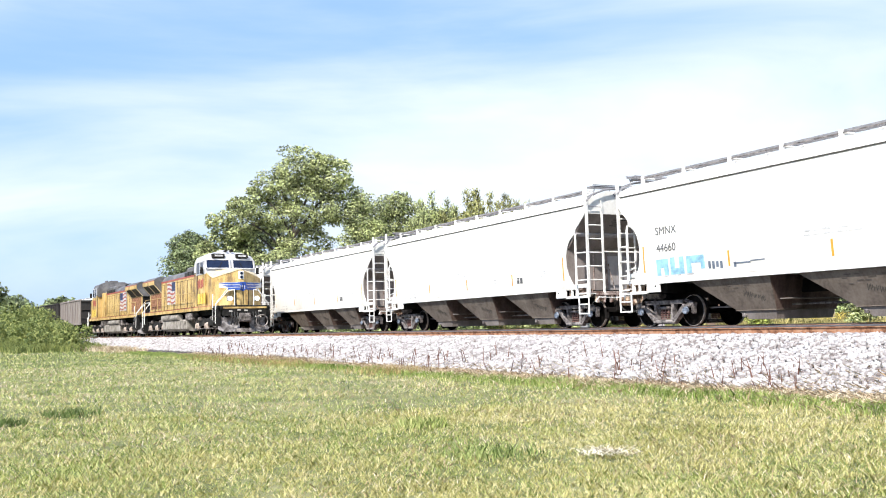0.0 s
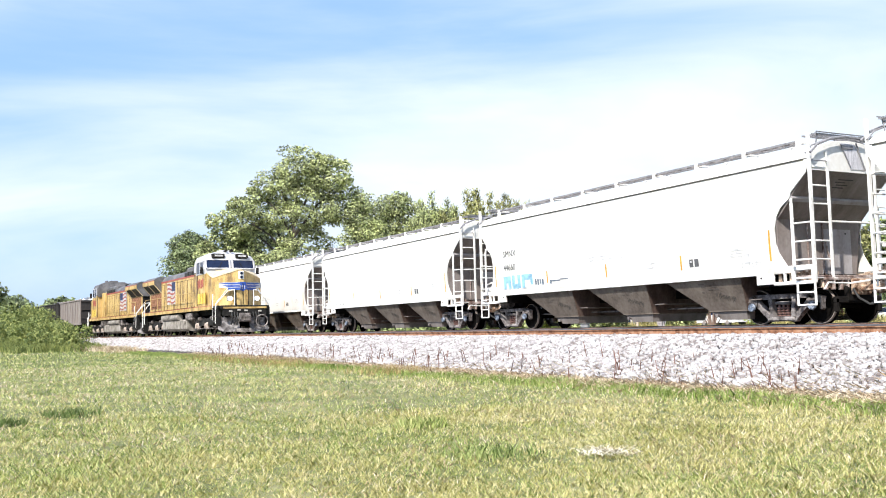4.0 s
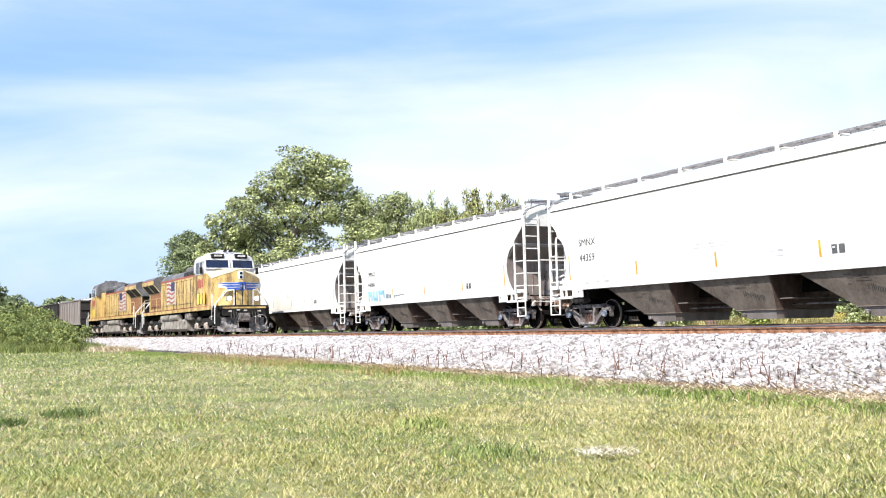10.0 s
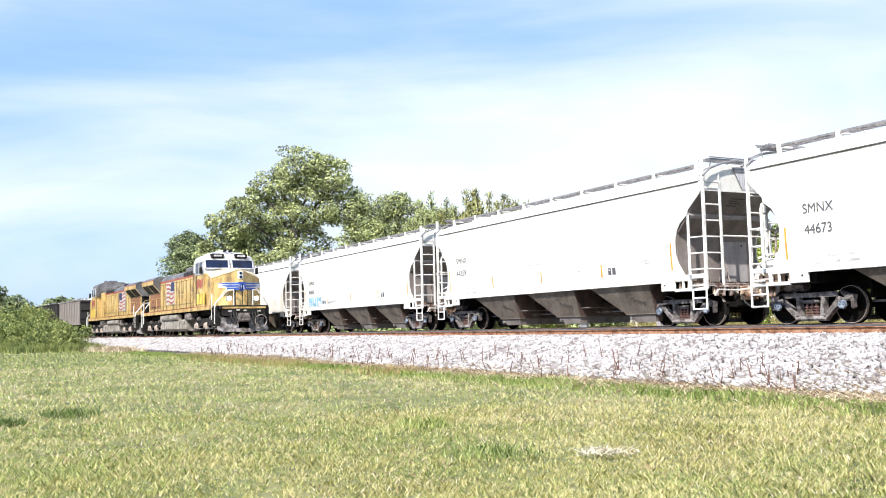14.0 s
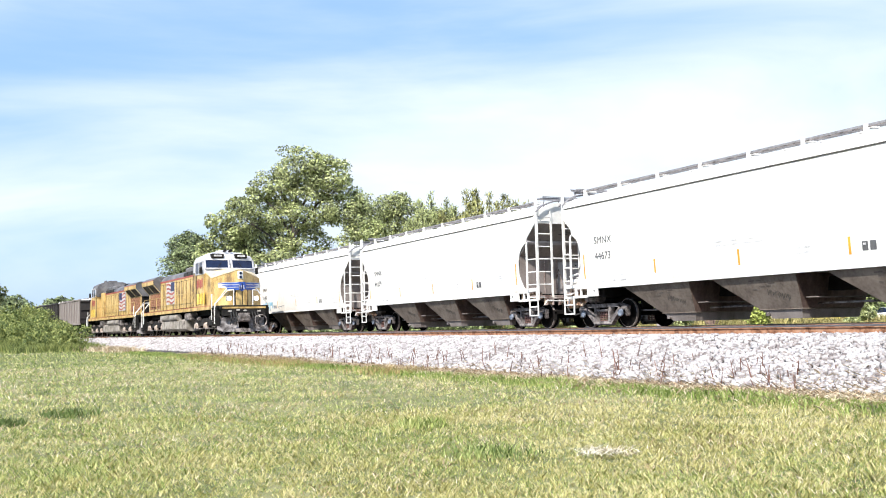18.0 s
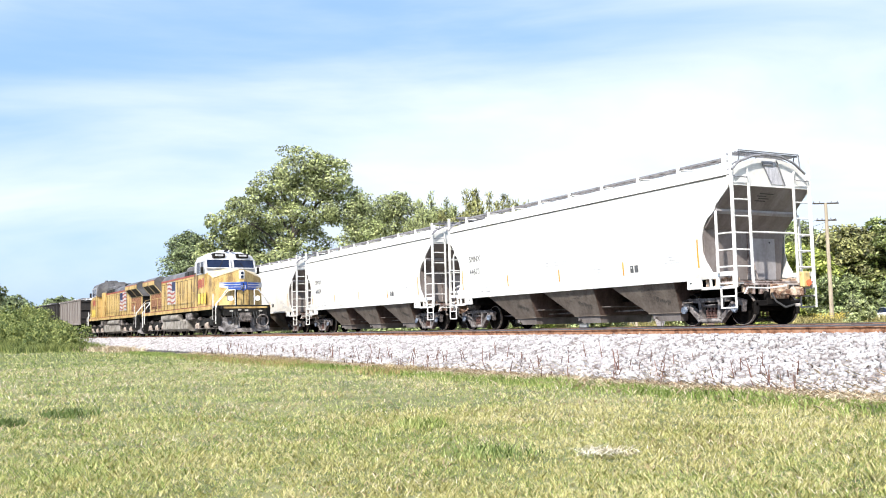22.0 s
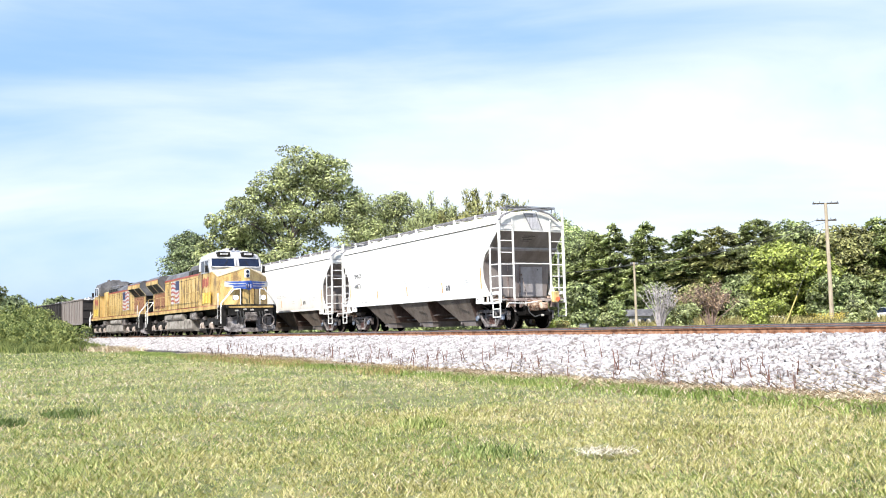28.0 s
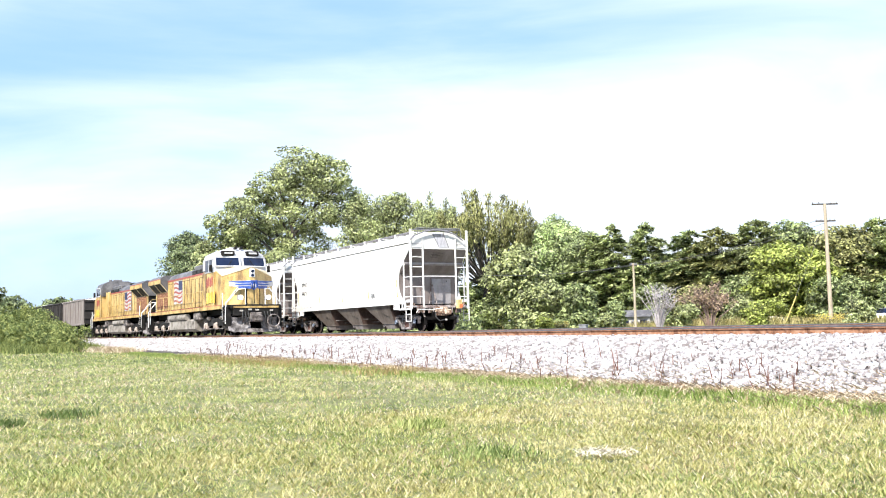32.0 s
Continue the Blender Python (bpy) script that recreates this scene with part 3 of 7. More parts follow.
        rod(bm, (e * 8.17, 0.0, 3.90), (e * 8.17, -0.34, 4.50), 0.012, seg=5)
        box(bm, (e * 8.16, -0.10, 4.44), (0.03, 0.42, 0.10), 0.01)
        part("cap_handrail", bm, "grating", cap, "grey slanting hand rail")
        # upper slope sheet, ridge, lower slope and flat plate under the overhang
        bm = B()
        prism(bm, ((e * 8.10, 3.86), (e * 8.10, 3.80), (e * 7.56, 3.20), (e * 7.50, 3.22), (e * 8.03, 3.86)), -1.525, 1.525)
        part("end_slope_sheet", bm, "end_grey", car, "grey end slope sheet")
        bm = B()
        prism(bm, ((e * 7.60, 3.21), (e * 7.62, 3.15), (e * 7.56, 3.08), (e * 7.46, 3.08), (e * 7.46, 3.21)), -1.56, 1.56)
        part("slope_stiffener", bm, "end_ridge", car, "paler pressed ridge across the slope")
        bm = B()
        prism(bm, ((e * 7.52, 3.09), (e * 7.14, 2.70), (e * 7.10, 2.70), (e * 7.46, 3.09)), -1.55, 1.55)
        part("end_slope_sheet", bm, "end_grey", car, "grey lower slope sheet")
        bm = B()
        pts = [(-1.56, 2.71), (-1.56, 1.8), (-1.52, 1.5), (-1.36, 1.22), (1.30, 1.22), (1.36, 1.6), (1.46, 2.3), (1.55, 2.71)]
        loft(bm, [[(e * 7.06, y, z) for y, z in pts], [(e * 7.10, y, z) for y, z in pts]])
        plate = part("shear_plate", bm, "end_grey", car, "grey flat end plate")
        bm = B()
        box(bm, (e * 7.108, 0.62, 1.86), (0.012, 1.02, 1.22), 0.003)
        part("inspection_panel", bm, "end_ridge", plate, "paler bluish-grey flat panel")
        bm = B()
        rod(bm, (e * 7.115, 0.92, 2.36), (e * 7.125, 0.92, 2.36), 0.025, seg=8)
        part("drain_hole", bm, "steel_shaded", plate)
        bm = B()
        for y in (-0.50, 0.06):
            box(bm, (e * 7.115, y, 1.92), (0.03, 0.035, 1.40), 0.005)
        rod(bm, (e * 7.16, 0.36, 1.24), (e * 7.13, 0.12, 2.2), 0.022, seg=5)
        rod(bm, (e * 7.16, -0.05, 1.24), (e * 7.13, 0.04, 2.0), 0.018, seg=5)
        part("stiffener", bm, "sill_rust", plate, "rust-streaked upright")
        # small stencilled notes on the slope
        for k, (y0, y1, z) in enumerate(((-0.25, 0.30, 3.62), (-0.30, 0.05, 3.56), (-0.22, 0.20, 3.50), (-0.30, 0.10, 3.44))):
            bm = B()
            xx = 7.56 + (z - 3.20) * 0.9 + 0.012
            slab(bm, [(e * xx, y0, z), (e * xx, y1, z), (e * (xx + 0.022), y1, z + 0.025), (e * (xx + 0.022), y0, z + 0.025)], 0.003 * e)
            part("stencil_bar", bm, "seam", car)
        if e < 0:
            # brake valve, reservoir and pipes on the near side of the platform
            bm = B()
            box(bm, (e * 7.66, -1.18, 1.60), (0.34, 0.26, 0.24), 0.05)
            rod(bm, (e * 7.36, -1.20, 1.74), (e * 7.50, -1.20, 1.74), 0.13, seg=10)
            rod(bm, (e * 7.5, -1.4, 1.82), (e * 7.95, -1.42, 1.74), 0.035, seg=6)
            part("brake_valve", bm, "white_trim", car, "white-painted brake valve")
            bm = B()
            rod(bm, (e * 7.42, -1.36, 1.56), (e * 7.88, -1.36, 1.56), 0.09, seg=10)
            part("reservoir", bm, "white_trim", car, "white-painted small reservoir")
            bm = B()
            for y, r in ((-1.05, 0.028), (-0.72, 0.022), (-0.45, 0.03)):
                rod(bm, (e * 7.75, y, 1.25), (e * 7.72, y + 0.04, 2.3), r, seg=6)
            rod(bm, (e * 7.72, -1.05, 2.3), (e * 7.50, -0.9, 2.9), 0.028, seg=6)
            part("brake_pipe", bm, "sill_rust", car, "rust-stained brake pipes")
            bm = B()
            k = 16
            for q in range(k):
                a0, a1 = 6.2832 * q / k, 6.2832 * (q + 1) / k
                rod(bm, (e * 8.26, 0.62 + 0.27 * math.cos(a0), 2.55 + 0.27 * math.sin(a0)), (e * 8.26, 0.62 + 0.27 * math.cos(a1), 2.55 + 0.27 * math.sin(a1)), 0.018, seg=5)
            for q in range(4):
                a0 = 1.5708 * q + 0.4
                rod(bm, (e * 8.24, 0.62, 2.55), (e * 8.26, 0.62 + 0.27 * math.cos(a0), 2.55 + 0.27 * math.sin(a0)), 0.014, seg=5)
            box(bm, (e * 8.16, 0.62, 2.5), (0.14, 0.30, 0.42), 0.03)
            part("hand_brake", bm, "white_trim", car, "white hand brake wheel and gear box")
        # end platform: worn tread plate and open side boxes of the sill
        bm = B()
        box(bm, (e * 7.86, 0, 1.17), (0.60, 2.90, 0.05), 0.008)
        part("end_platform", bm, "sill_rust", car, "rust-stained end platform")
        for s in (-1, 1):
            bm = B()
            y = s * 1.50
            box(bm, (e * 6.58, y, 1.24), (0.58, 0.07, 0.44), 0.012)
            box(bm, (e * 7.50, y, 1.395), (1.28, 0.07, 0.13), 0.012)
            box(bm, (e * 7.50, y, 1.03), (1.28, 0.07, 0.09), 0.012)
            for xx, w in ((7.22, 0.05), (7.50, 0.10), (8.10, 0.07)):
                box(bm, (e * xx, y, 1.20), (w, 0.07, 0.27), 0.006)
            part("sill_box", bm, "white_trim", car, "white open side box of the end sill")
            bm = B()
            for xx, w in ((6.98, 0.10), (7.36, 0.16), (7.72, 0.10), (7.92, 0.08)):
                box(bm, (e * xx, s * 1.40, 1.20), (w, 0.04, 0.25), 0.006)
            box(bm, (e * 7.48, s * 1.30, 1.18), (1.2, 0.05, 0.22), 0.006)
            part("sill_bracket", bm, "tan_rust", car, "tan rust-stained brackets")
            bm = B()
            rod(bm, (e * 6.46, s * 1.532, 1.20), (e * 6.46, s * 1.545, 1.20), 0.028, seg=8)
            part("jacking_hole", bm, "steel_shaded", car)
        bm = B()
        box(bm, (e * 8.16, 0, 1.10), (0.07, 2.40, 0.07), 0.012)
        for y in (-1.12, -0.86, -0.58, -0.36, 0.36, 0.62, 0.84, 1.08):
            box(bm, (e * 8.12, y, 0.98), (0.14, 0.05, 0.30), 0.01)
        box(bm, (e * 8.05, 0.98, 0.98), (0.10, 0.34, 0.28), 0.02)
        part("end_sill", bm, "sill_rust", car, "rust-stained end sill with upright gussets")
        for y, w, h in ((-0.98, 0.40, 0.22), (-0.46, 0.22, 0.28)):
            bm = B()
            box(bm, (e * 8.06, y, 0.985), (0.09, w, h), 0.015)
            part("sill_panel", bm, "tan_rust", car, "tan dusty end sill panel")
        # ladders
        for s in (-1, 1):
            bm = B()
            box(bm, (e * 8.15, s * 1.49, 2.86), (0.055, 0.11, 3.70), 0.012)
            part("ladder_stile", bm, "white_trim", car, "wide white corner ladder stile")
            bm = B()
            box(bm, (e * 8.15, s * 0.86, 2.62), (0.05, 0.08, 3.00), 0.01)
            rod(bm, (e * 8.15, s * 0.86, 4.1), (e * 8.16, s * 0.90, 4.28), 0.03, seg=6)
            for i in range(7):
                rod(bm, (e * 8.13, s * 1.46, 1.13 + 0.457 * i), (e * 8.13, s * 0.87, 1.13 + 0.457 * i), 0.022, seg=6)
            part("end_ladder", bm, "white_trim", car, "white end ladder")
            bm = B()
            rod(bm, (e * 8.15, s * 1.42, 4.06), (e * 8.22, s * 1.40, 4.02), 0.014, seg=5)
            rod(bm, (e * 8.22, s * 1.40, 4.02), (e * 8.22, s * 0.95, 4.02), 0.014, seg=5)
            rod(bm, (e * 8.22, s * 0.95, 4.02), (e * 8.15, s * 0.92, 4.06), 0.014, seg=5)
            part("hand_grip", bm, "grating", car, "thin grey hand grip")
            bm = B()
            box(bm, (e * 7.62, s * 1.60, 2.22), (0.085, 0.05, 1.60), 0.012)
            rod(bm, (e * 7.62, s * 1.60, 3.0), (e * 7.60, s * 1.57, 3.14), 0.035, seg=6)
            for i in range(4):
                rod(bm, (e * 8.13, s * 1.51, 1.13 + 0.457 * i), (e * 7.62, s * 1.60, 1.13 + 0.457 * i), 0.022, seg=6)
            part("side_ladder", bm, "white_trim", car, "white side ladder")
            # stirrup step under the corner
            bm = B()
            for xx in (8.16, 7.62):
                box(bm, (e * xx, s * 1.52, 0.76), (0.06, 0.035, 0.62), 0.008)
            for zz in (0.47, 0.78):
                box(bm, (e * 7.89, s * 1.52, zz), (0.56, 0.06, 0.045), 0.008)
            part("stirrup_step", bm, "white_trim", car, "white stirrup step")
        bm = B()
        rod(bm, (e * 8.14, -0.88, 2.53), (e * 8.14, 0.88, 2.53), 0.026, seg=6)
        part("grab_bar", bm, "white_trim", car)
        # bent hand rails over the roof end and the cross walkway
        for d, r in ((-0.06, 0.034), (-0.22, 0.022)):
            bm = B()
            pts = [(8.32 + d, -1.56, 4.20), (8.32 + d, -1.30, 4.42), (8.32 + d, -0.80, 4.60), (8.32 + d, -0.30, 4.68), (8.32 + d, 0.30, 4.66), (8.32 + d, 0.80, 4.50), (8.32 + d, 1.22, 4.22)]
            for p, q in zip(pts, pts[1:]):
                rod(bm, (e * p[0], p[1], p[2]), (e * q[0], q[1], q[2]), r, seg=6)
            part("roof_handrail", bm, "grating", roof, "grey bent roof handrail")
        bm = B()
        for q in range(5):
            box(bm, (e * (7.68 + 0.10 * q), 0, 4.735), (0.024, 2.3, 0.045))
        for q in range(12):
            box(bm, (e * 7.88, -1.1 + 0.2 * q, 4.73), (0.44, 0.022, 0.03))
        part("end_walkway", bm, "grating", roof, "grey cross walkway grating")
        bm = B()
        for y in (-1.05, -0.4, 0.4, 1.05):
            rod(bm, (e * 7.98, y, 4.40), (e * 8.06, y, 4.72), 0.018, seg=5)
        rod(bm, (e * 8.12, -1.15, 4.78), (e * 8.12, 1.15, 4.78), 0.018, seg=5)
        rod(bm, (e * 8.12, 1.15, 4.78), (e * 8.10, 1.22, 4.40), 0.018, seg=5)
        part("walkway_brace", bm, "grating", roof, "grey walkway brace rods")
        # coupler, cut lever and hose
        bm = B()
        box(bm, (e * 8.45, 0, 0.86), (0.6, 0.16, 0.16), 0.03)
        box(bm, (e * 8.78, 0.03, 0.86), (0.24, 0.30, 0.28), 0.06)
        box(bm, (e * 8.90, 0.12, 0.86), (0.12, 0.10, 0.26), 0.04)
        box(bm, (e * 8.25, 0, 0.90), (0.14, 0.62, 0.40), 0.03)
        part("coupler", bm, "tan_rust", car, "rust-stained knuckle coupler")
        # dark beam and box added to fill the gap between cars with shade
        bm = B()
        box(bm, (e * 8.13, 0, 0.58), (0.10, 1.7, 0.16), 0.02)
        for y in (-0.78, 0.78):
            box(bm, (e * 8.13, y, 0.45), (0.10, 0.12, 0.34), 0.02)
        box(bm, (e * 7.75, 0, 0.72), (0.9, 0.9, 0.40), 0.04)
        part("brake_beam", bm, "steel_shaded", car, "near-black beam and draft gear box filling in under-car shade")
        bm = B()
        pts = [(e * 8.3, -0.35, 0.85), (e * 8.5, -0.42, 0.62), (e * 8.75, -0.34, 0.45), (e * 8.95, -0.2, 0.52)]
        for a, b in zip(pts, pts[1:]):
            rod(bm, a, b, 0.028, seg=6)
        hose = part("brake_hose", bm, "rubber", car, "black brake hose")
        bm = B()
        box(bm, (e * 9.0, -0.16, 0.50), (0.16, 0.07, 0.09), 0.02)
        part("hose_coupling", bm, "reservoir", hose, "pale metal hose coupling")
        bm = B()
        pts = [(8.24, -1.30, 0.84), (8.30, -1.22, 1.00), (8.30, -0.5, 0.98), (8.62, -0.12, 1.04)]
        for p, q in zip(pts, pts[1:]):
            rod(bm, (e * p[0], p[1], p[2]), (e * q[0], q[1], q[2]), 0.022, seg=5)
        part("cut_lever", bm, "white_trim", car, "pale uncoupling lever")
    # hopper bays
    rng = random.Random(41)
    for cx in (-3.58, 0.28, 4.16):
        # upright wall on one side, slope sheet on the other
        def ring(y, z0, z1, x0, x1, yb):
            return [(x0[0], y, z0), (x1[0], y, z0), (x1[1], yb, z1), (x0[1], yb, z1)]
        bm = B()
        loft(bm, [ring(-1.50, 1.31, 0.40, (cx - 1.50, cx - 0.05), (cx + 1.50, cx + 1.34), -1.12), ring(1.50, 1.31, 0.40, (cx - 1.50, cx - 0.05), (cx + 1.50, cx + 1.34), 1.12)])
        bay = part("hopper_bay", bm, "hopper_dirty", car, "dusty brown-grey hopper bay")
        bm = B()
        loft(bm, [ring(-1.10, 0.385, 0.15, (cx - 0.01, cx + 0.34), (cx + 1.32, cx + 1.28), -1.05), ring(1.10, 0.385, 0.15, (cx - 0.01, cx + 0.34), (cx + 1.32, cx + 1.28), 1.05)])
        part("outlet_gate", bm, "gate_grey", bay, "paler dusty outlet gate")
        bm = B()
        box(bm, (cx + 0.64, 0, 0.392), (1.44, 2.28, 0.022), 0.005)
        part("gate_flange", bm, "hopper_dirty", bay)
        bm = B()
        rod(bm, (cx + 0.24, -1.16, 0.27), (cx + 0.24, 1.16, 0.27), 0.035, seg=8)
        box(bm, (cx + 0.24, -1.16, 0.27), (0.10, 0.06, 0.10), 0.01)
        part("gate_shaft", bm, "truck", bay, "grey gate operating shaft")
        bm = B()
        box(bm, (cx + 1.70, 0, 0.67), (0.38, 2.30, 0.03), 0.006)
        part("bay_ledge", bm, "gate_grey", bay)
        # thin slab over the end wall, coloured as if in shade
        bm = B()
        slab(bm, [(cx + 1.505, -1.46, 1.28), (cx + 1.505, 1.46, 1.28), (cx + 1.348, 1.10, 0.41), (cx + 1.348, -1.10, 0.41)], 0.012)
        part("end_sheet", bm, "bay_end", bay, "reddish-brown end sheet with shade in its colour")
        # smeared hand writing and old stencil notes on the near slope
        def on_slope(x, z, d=0.008):
            return (x, -1.50 + 0.38 * (1.31 - z) / 0.91 - d, z)
        bm = B()
        for q in range(9):
            x, z = cx + 0.42 + 0.075 * q + rng.uniform(-0.02, 0.02), 0.85 - 0.018 * q + rng.uniform(-0.02, 0.02)
            h = 0.10 + 0.08 * rng.random()
            for dx, z0, z1 in ((0.0, z - h / 2, z + h / 2), (0.045, z - h / 2 + 0.03, z + h / 3)):
                a, b = on_slope(x + dx, z0), on_slope(x + dx + 0.02, z1)
                loft(bm, [[(a[0], a[1], a[2]), (a[0] + 0.022, a[1], a[2])], [(b[0], b[1], b[2]), (b[0] + 0.022, b[1], b[2])]], caps=False, closed=False)
        tagged(part("scrawl", bm, "seam", bay), "dark smeared scrawl", kind="stuff")
        bm = B()
        for q in range(7):
            x, z = cx - 0.15 + 0.3 * (q % 3) + rng.uniform(-0.1, 0.1), 1.14 - 0.075 * (q // 2)
            a, b = on_slope(x, z), on_slope(x, z + 0.028)
            L = 0.10 + 0.14 * rng.random()
            loft(bm, [[(a[0], a[1], a[2]), (a[0] + L, a[1], a[2])], [(b[0], b[1], b[2]), (b[0] + L, b[1], b[2])]], caps=False, closed=False)
        tagged(part("stencil_note", bm, "hopper_note", bay), "worn dark stencil lines", kind="stuff")
    # near-black webs added to block light and keep the bay ends dark
    for cx in (-5.25, 5.85):
        bm = B()
        box(bm, (cx, 0, 0.94), (0.06, 1.2, 0.66), 0.01)
        part("bolster_web", bm, "steel_shaded", car)
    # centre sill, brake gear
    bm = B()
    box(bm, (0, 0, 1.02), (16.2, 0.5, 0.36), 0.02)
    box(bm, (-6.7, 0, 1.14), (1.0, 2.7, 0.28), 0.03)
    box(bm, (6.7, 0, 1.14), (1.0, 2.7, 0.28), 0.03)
    part("centre_sill", bm, "steel_shaded", car, "dark centre sill and bolsters")
    bm = B()
    rod(bm, (-7.5, -0.9, 0.98), (-6.9, -0.9, 0.98), 0.16, seg=10)
    rod(bm, (7.3, 0.6, 1.02), (6.5, 0.6, 1.02), 0.2, seg=10)
    rod(bm, (-5.5, -0.55, 0.52), (5.5, -0.55, 0.52), 0.03, seg=5)
    part("brake_cylinder", bm, "truck", car, "grey brake cylinder and rods")
    for x in (-6.67, 6.67):
        build_truck(car, x)
        for a in (-AXLE, AXLE):
            build_wheelset(car, x + a, 0.457)
    # reflector stripes and stencils on the near side
    for x in (-3.36, 0.02, 3.52):
        plaque("reflector_stripe", x - 0.035, x + 0.035, 1.60, 2.02, "yellow_mark", car, "yellow reflective stripe")
    for x, z0, z1 in ((-6.86, 1.62, 2.42), (6.86, 1.62, 2.42)):
        plaque("reflector_stripe", x - 0.03, x + 0.03, z0, z1, "yellow_mark", car, "yellow reflective stripe")
    plaque("placard", 3.86, 4.02, 1.66, 1.88, "black_mark", car, "black stencilled panel")
    plaque("placard", 4.07, 4.24, 1.66, 1.88, "black_mark", car, "black stencilled panel")
    plaque("placard_mark", 3.89, 3.97, 1.79, 1.84, "white_emblem", car, off=0.01)
    for x0, x1, z in ((5.45, 6.05, 1.98), (5.45, 5.95, 1.90), (5.45, 6.1, 1.82), (-0.9, 0.6, 2.26), (-0.8, 0.9, 2.16), (1.95, 2.4, 1.86), (1.95, 2.4, 1.74)):
        plaque("stencil_bar", x0, x1, z, z + 0.045, "grey_mark", car)
    for x0, x1, z in ((-5.95, -5.86, 1.63), (-5.62, -5.26, 1.62), (-5.08, -4.76, 1.62), (-6.0, -5.80, 1.46), (-5.62, -5.50, 1.46), (-5.42, -5.28, 1.46), (-5.04, -4.74, 1.46)):
        plaque("stencil_bar", x0, x1, z, z + 0.055, "grey_mark", car)
    return car


build_ground()
near_track = build_track(NEAR_Y, "rusty rails of the near track on stone ballast")
far_track = build_track(FAR_Y, "rails of the far track on stone ballast")
hopper = build_hopper()
HOPPERS = [hopper] + [copy_thing(hopper, pose(0, 0, 0)) for _ in range(8)]


def train_x(t):
    """The place of the last hopper car's middle along the far track."""
    return 20.4434 - 2.19307 * t + 2.9865e-4 * t * t + 7.383e-5 * t ** 3


def side_text(car, text, x, z, size, mat="black_mark"):
    lettering("lettering", text, size, mat, car, Matrix.Translation((x, -side_y(z + size * 0.35) - 0.012, z)) @ Matrix.Rotation(radians(90), 4, "X"), "black stencilled letters")


for i, number in ((1, "44359"), (0, "44673"), (2, "44660")):
    side_text(HOPPERS[i], "SMNX", -5.83, 2.71, 0.335)
    side_text(HOPPERS[i], number, -5.83, 2.20, 0.335)


def dress_cars():
    # spray-painted block letters as plain shapes on one car
    c = HOPPERS[2]
    for x0, x1, z0, z1 in ((-6.3, -6.12, 1.50, 1.98), (-6.12, -5.98, 1.72, 1.98), (-5.98, -5.78, 1.50, 1.98), (-5.70, -5.50, 1.50, 2.0), (-5.50, -5.32, 1.50, 1.68), (-5.32, -5.12, 1.50, 2.0), (-5.02, -4.82, 1.50, 1.99), (-4.82, -4.30, 1.78, 1.99), (-4.45, -4.28, 1.60, 1.80)):
        plaque("graffiti_block", x0, x1, z0, z1, "blue_graffiti", c, "pale blue spray-painted block", off=0.008)
    for x0, x1, z0, z1 in ((-4.15, -4.05, 1.58, 1.78), (-4.0, -3.9, 1.56, 1.78), (-3.85, -3.75, 1.6, 1.76), (-3.7, -3.6, 1.56, 1.76), (-3.2, -2.6, 1.64, 1.68), (-2.6, -2.1, 1.68, 1.71), (-3.2, -3.1, 1.56, 1.7)):
        plaque("graffiti_line", x0, x1, z0, z1, "dark_graffiti", c, "grey-blue spray-painted line", off=0.009)
    for x0, x1, z0, z1 in ((5.85, 5.88, 1.5, 1.85), (5.98, 6.01, 1.5, 1.8), (6.1, 6.13, 1.52, 1.9), (6.22, 6.26, 1.5, 1.78), (6.36, 6.39, 1.54, 1.92), (6.5, 6.53, 1.5, 1.7), (5.85, 6.5, 1.62, 1.65)):
        plaque("graffiti_line", x0, x1, z0, z1, "grey_mark", HOPPERS[2], "faint grey scrawl", off=0.008)
    # end-of-train marker on the last car
    last = HOPPERS[0]
    bm = B()
    box(bm, (8.34, 0.90, 1.22), (0.16, 0.28, 0.44), 0.03)
    d = part("end_of_train_device", bm, "orange", last, "orange-yellow end-of-train device")
    bm = B()
    rod(bm, (8.42, 0.95, 1.14), (8.45, 0.95, 1.14), 0.085, seg=10)
    part("marker_lamp", bm, "lamp_red", d, "red marker lamp")
    bm = B()
    rod(bm, (8.3, 0.90, 0.86), (8.32, 0.90, 1.05), 0.025, seg=6)
    part("clamp", bm, "truck", d)


dress_cars()


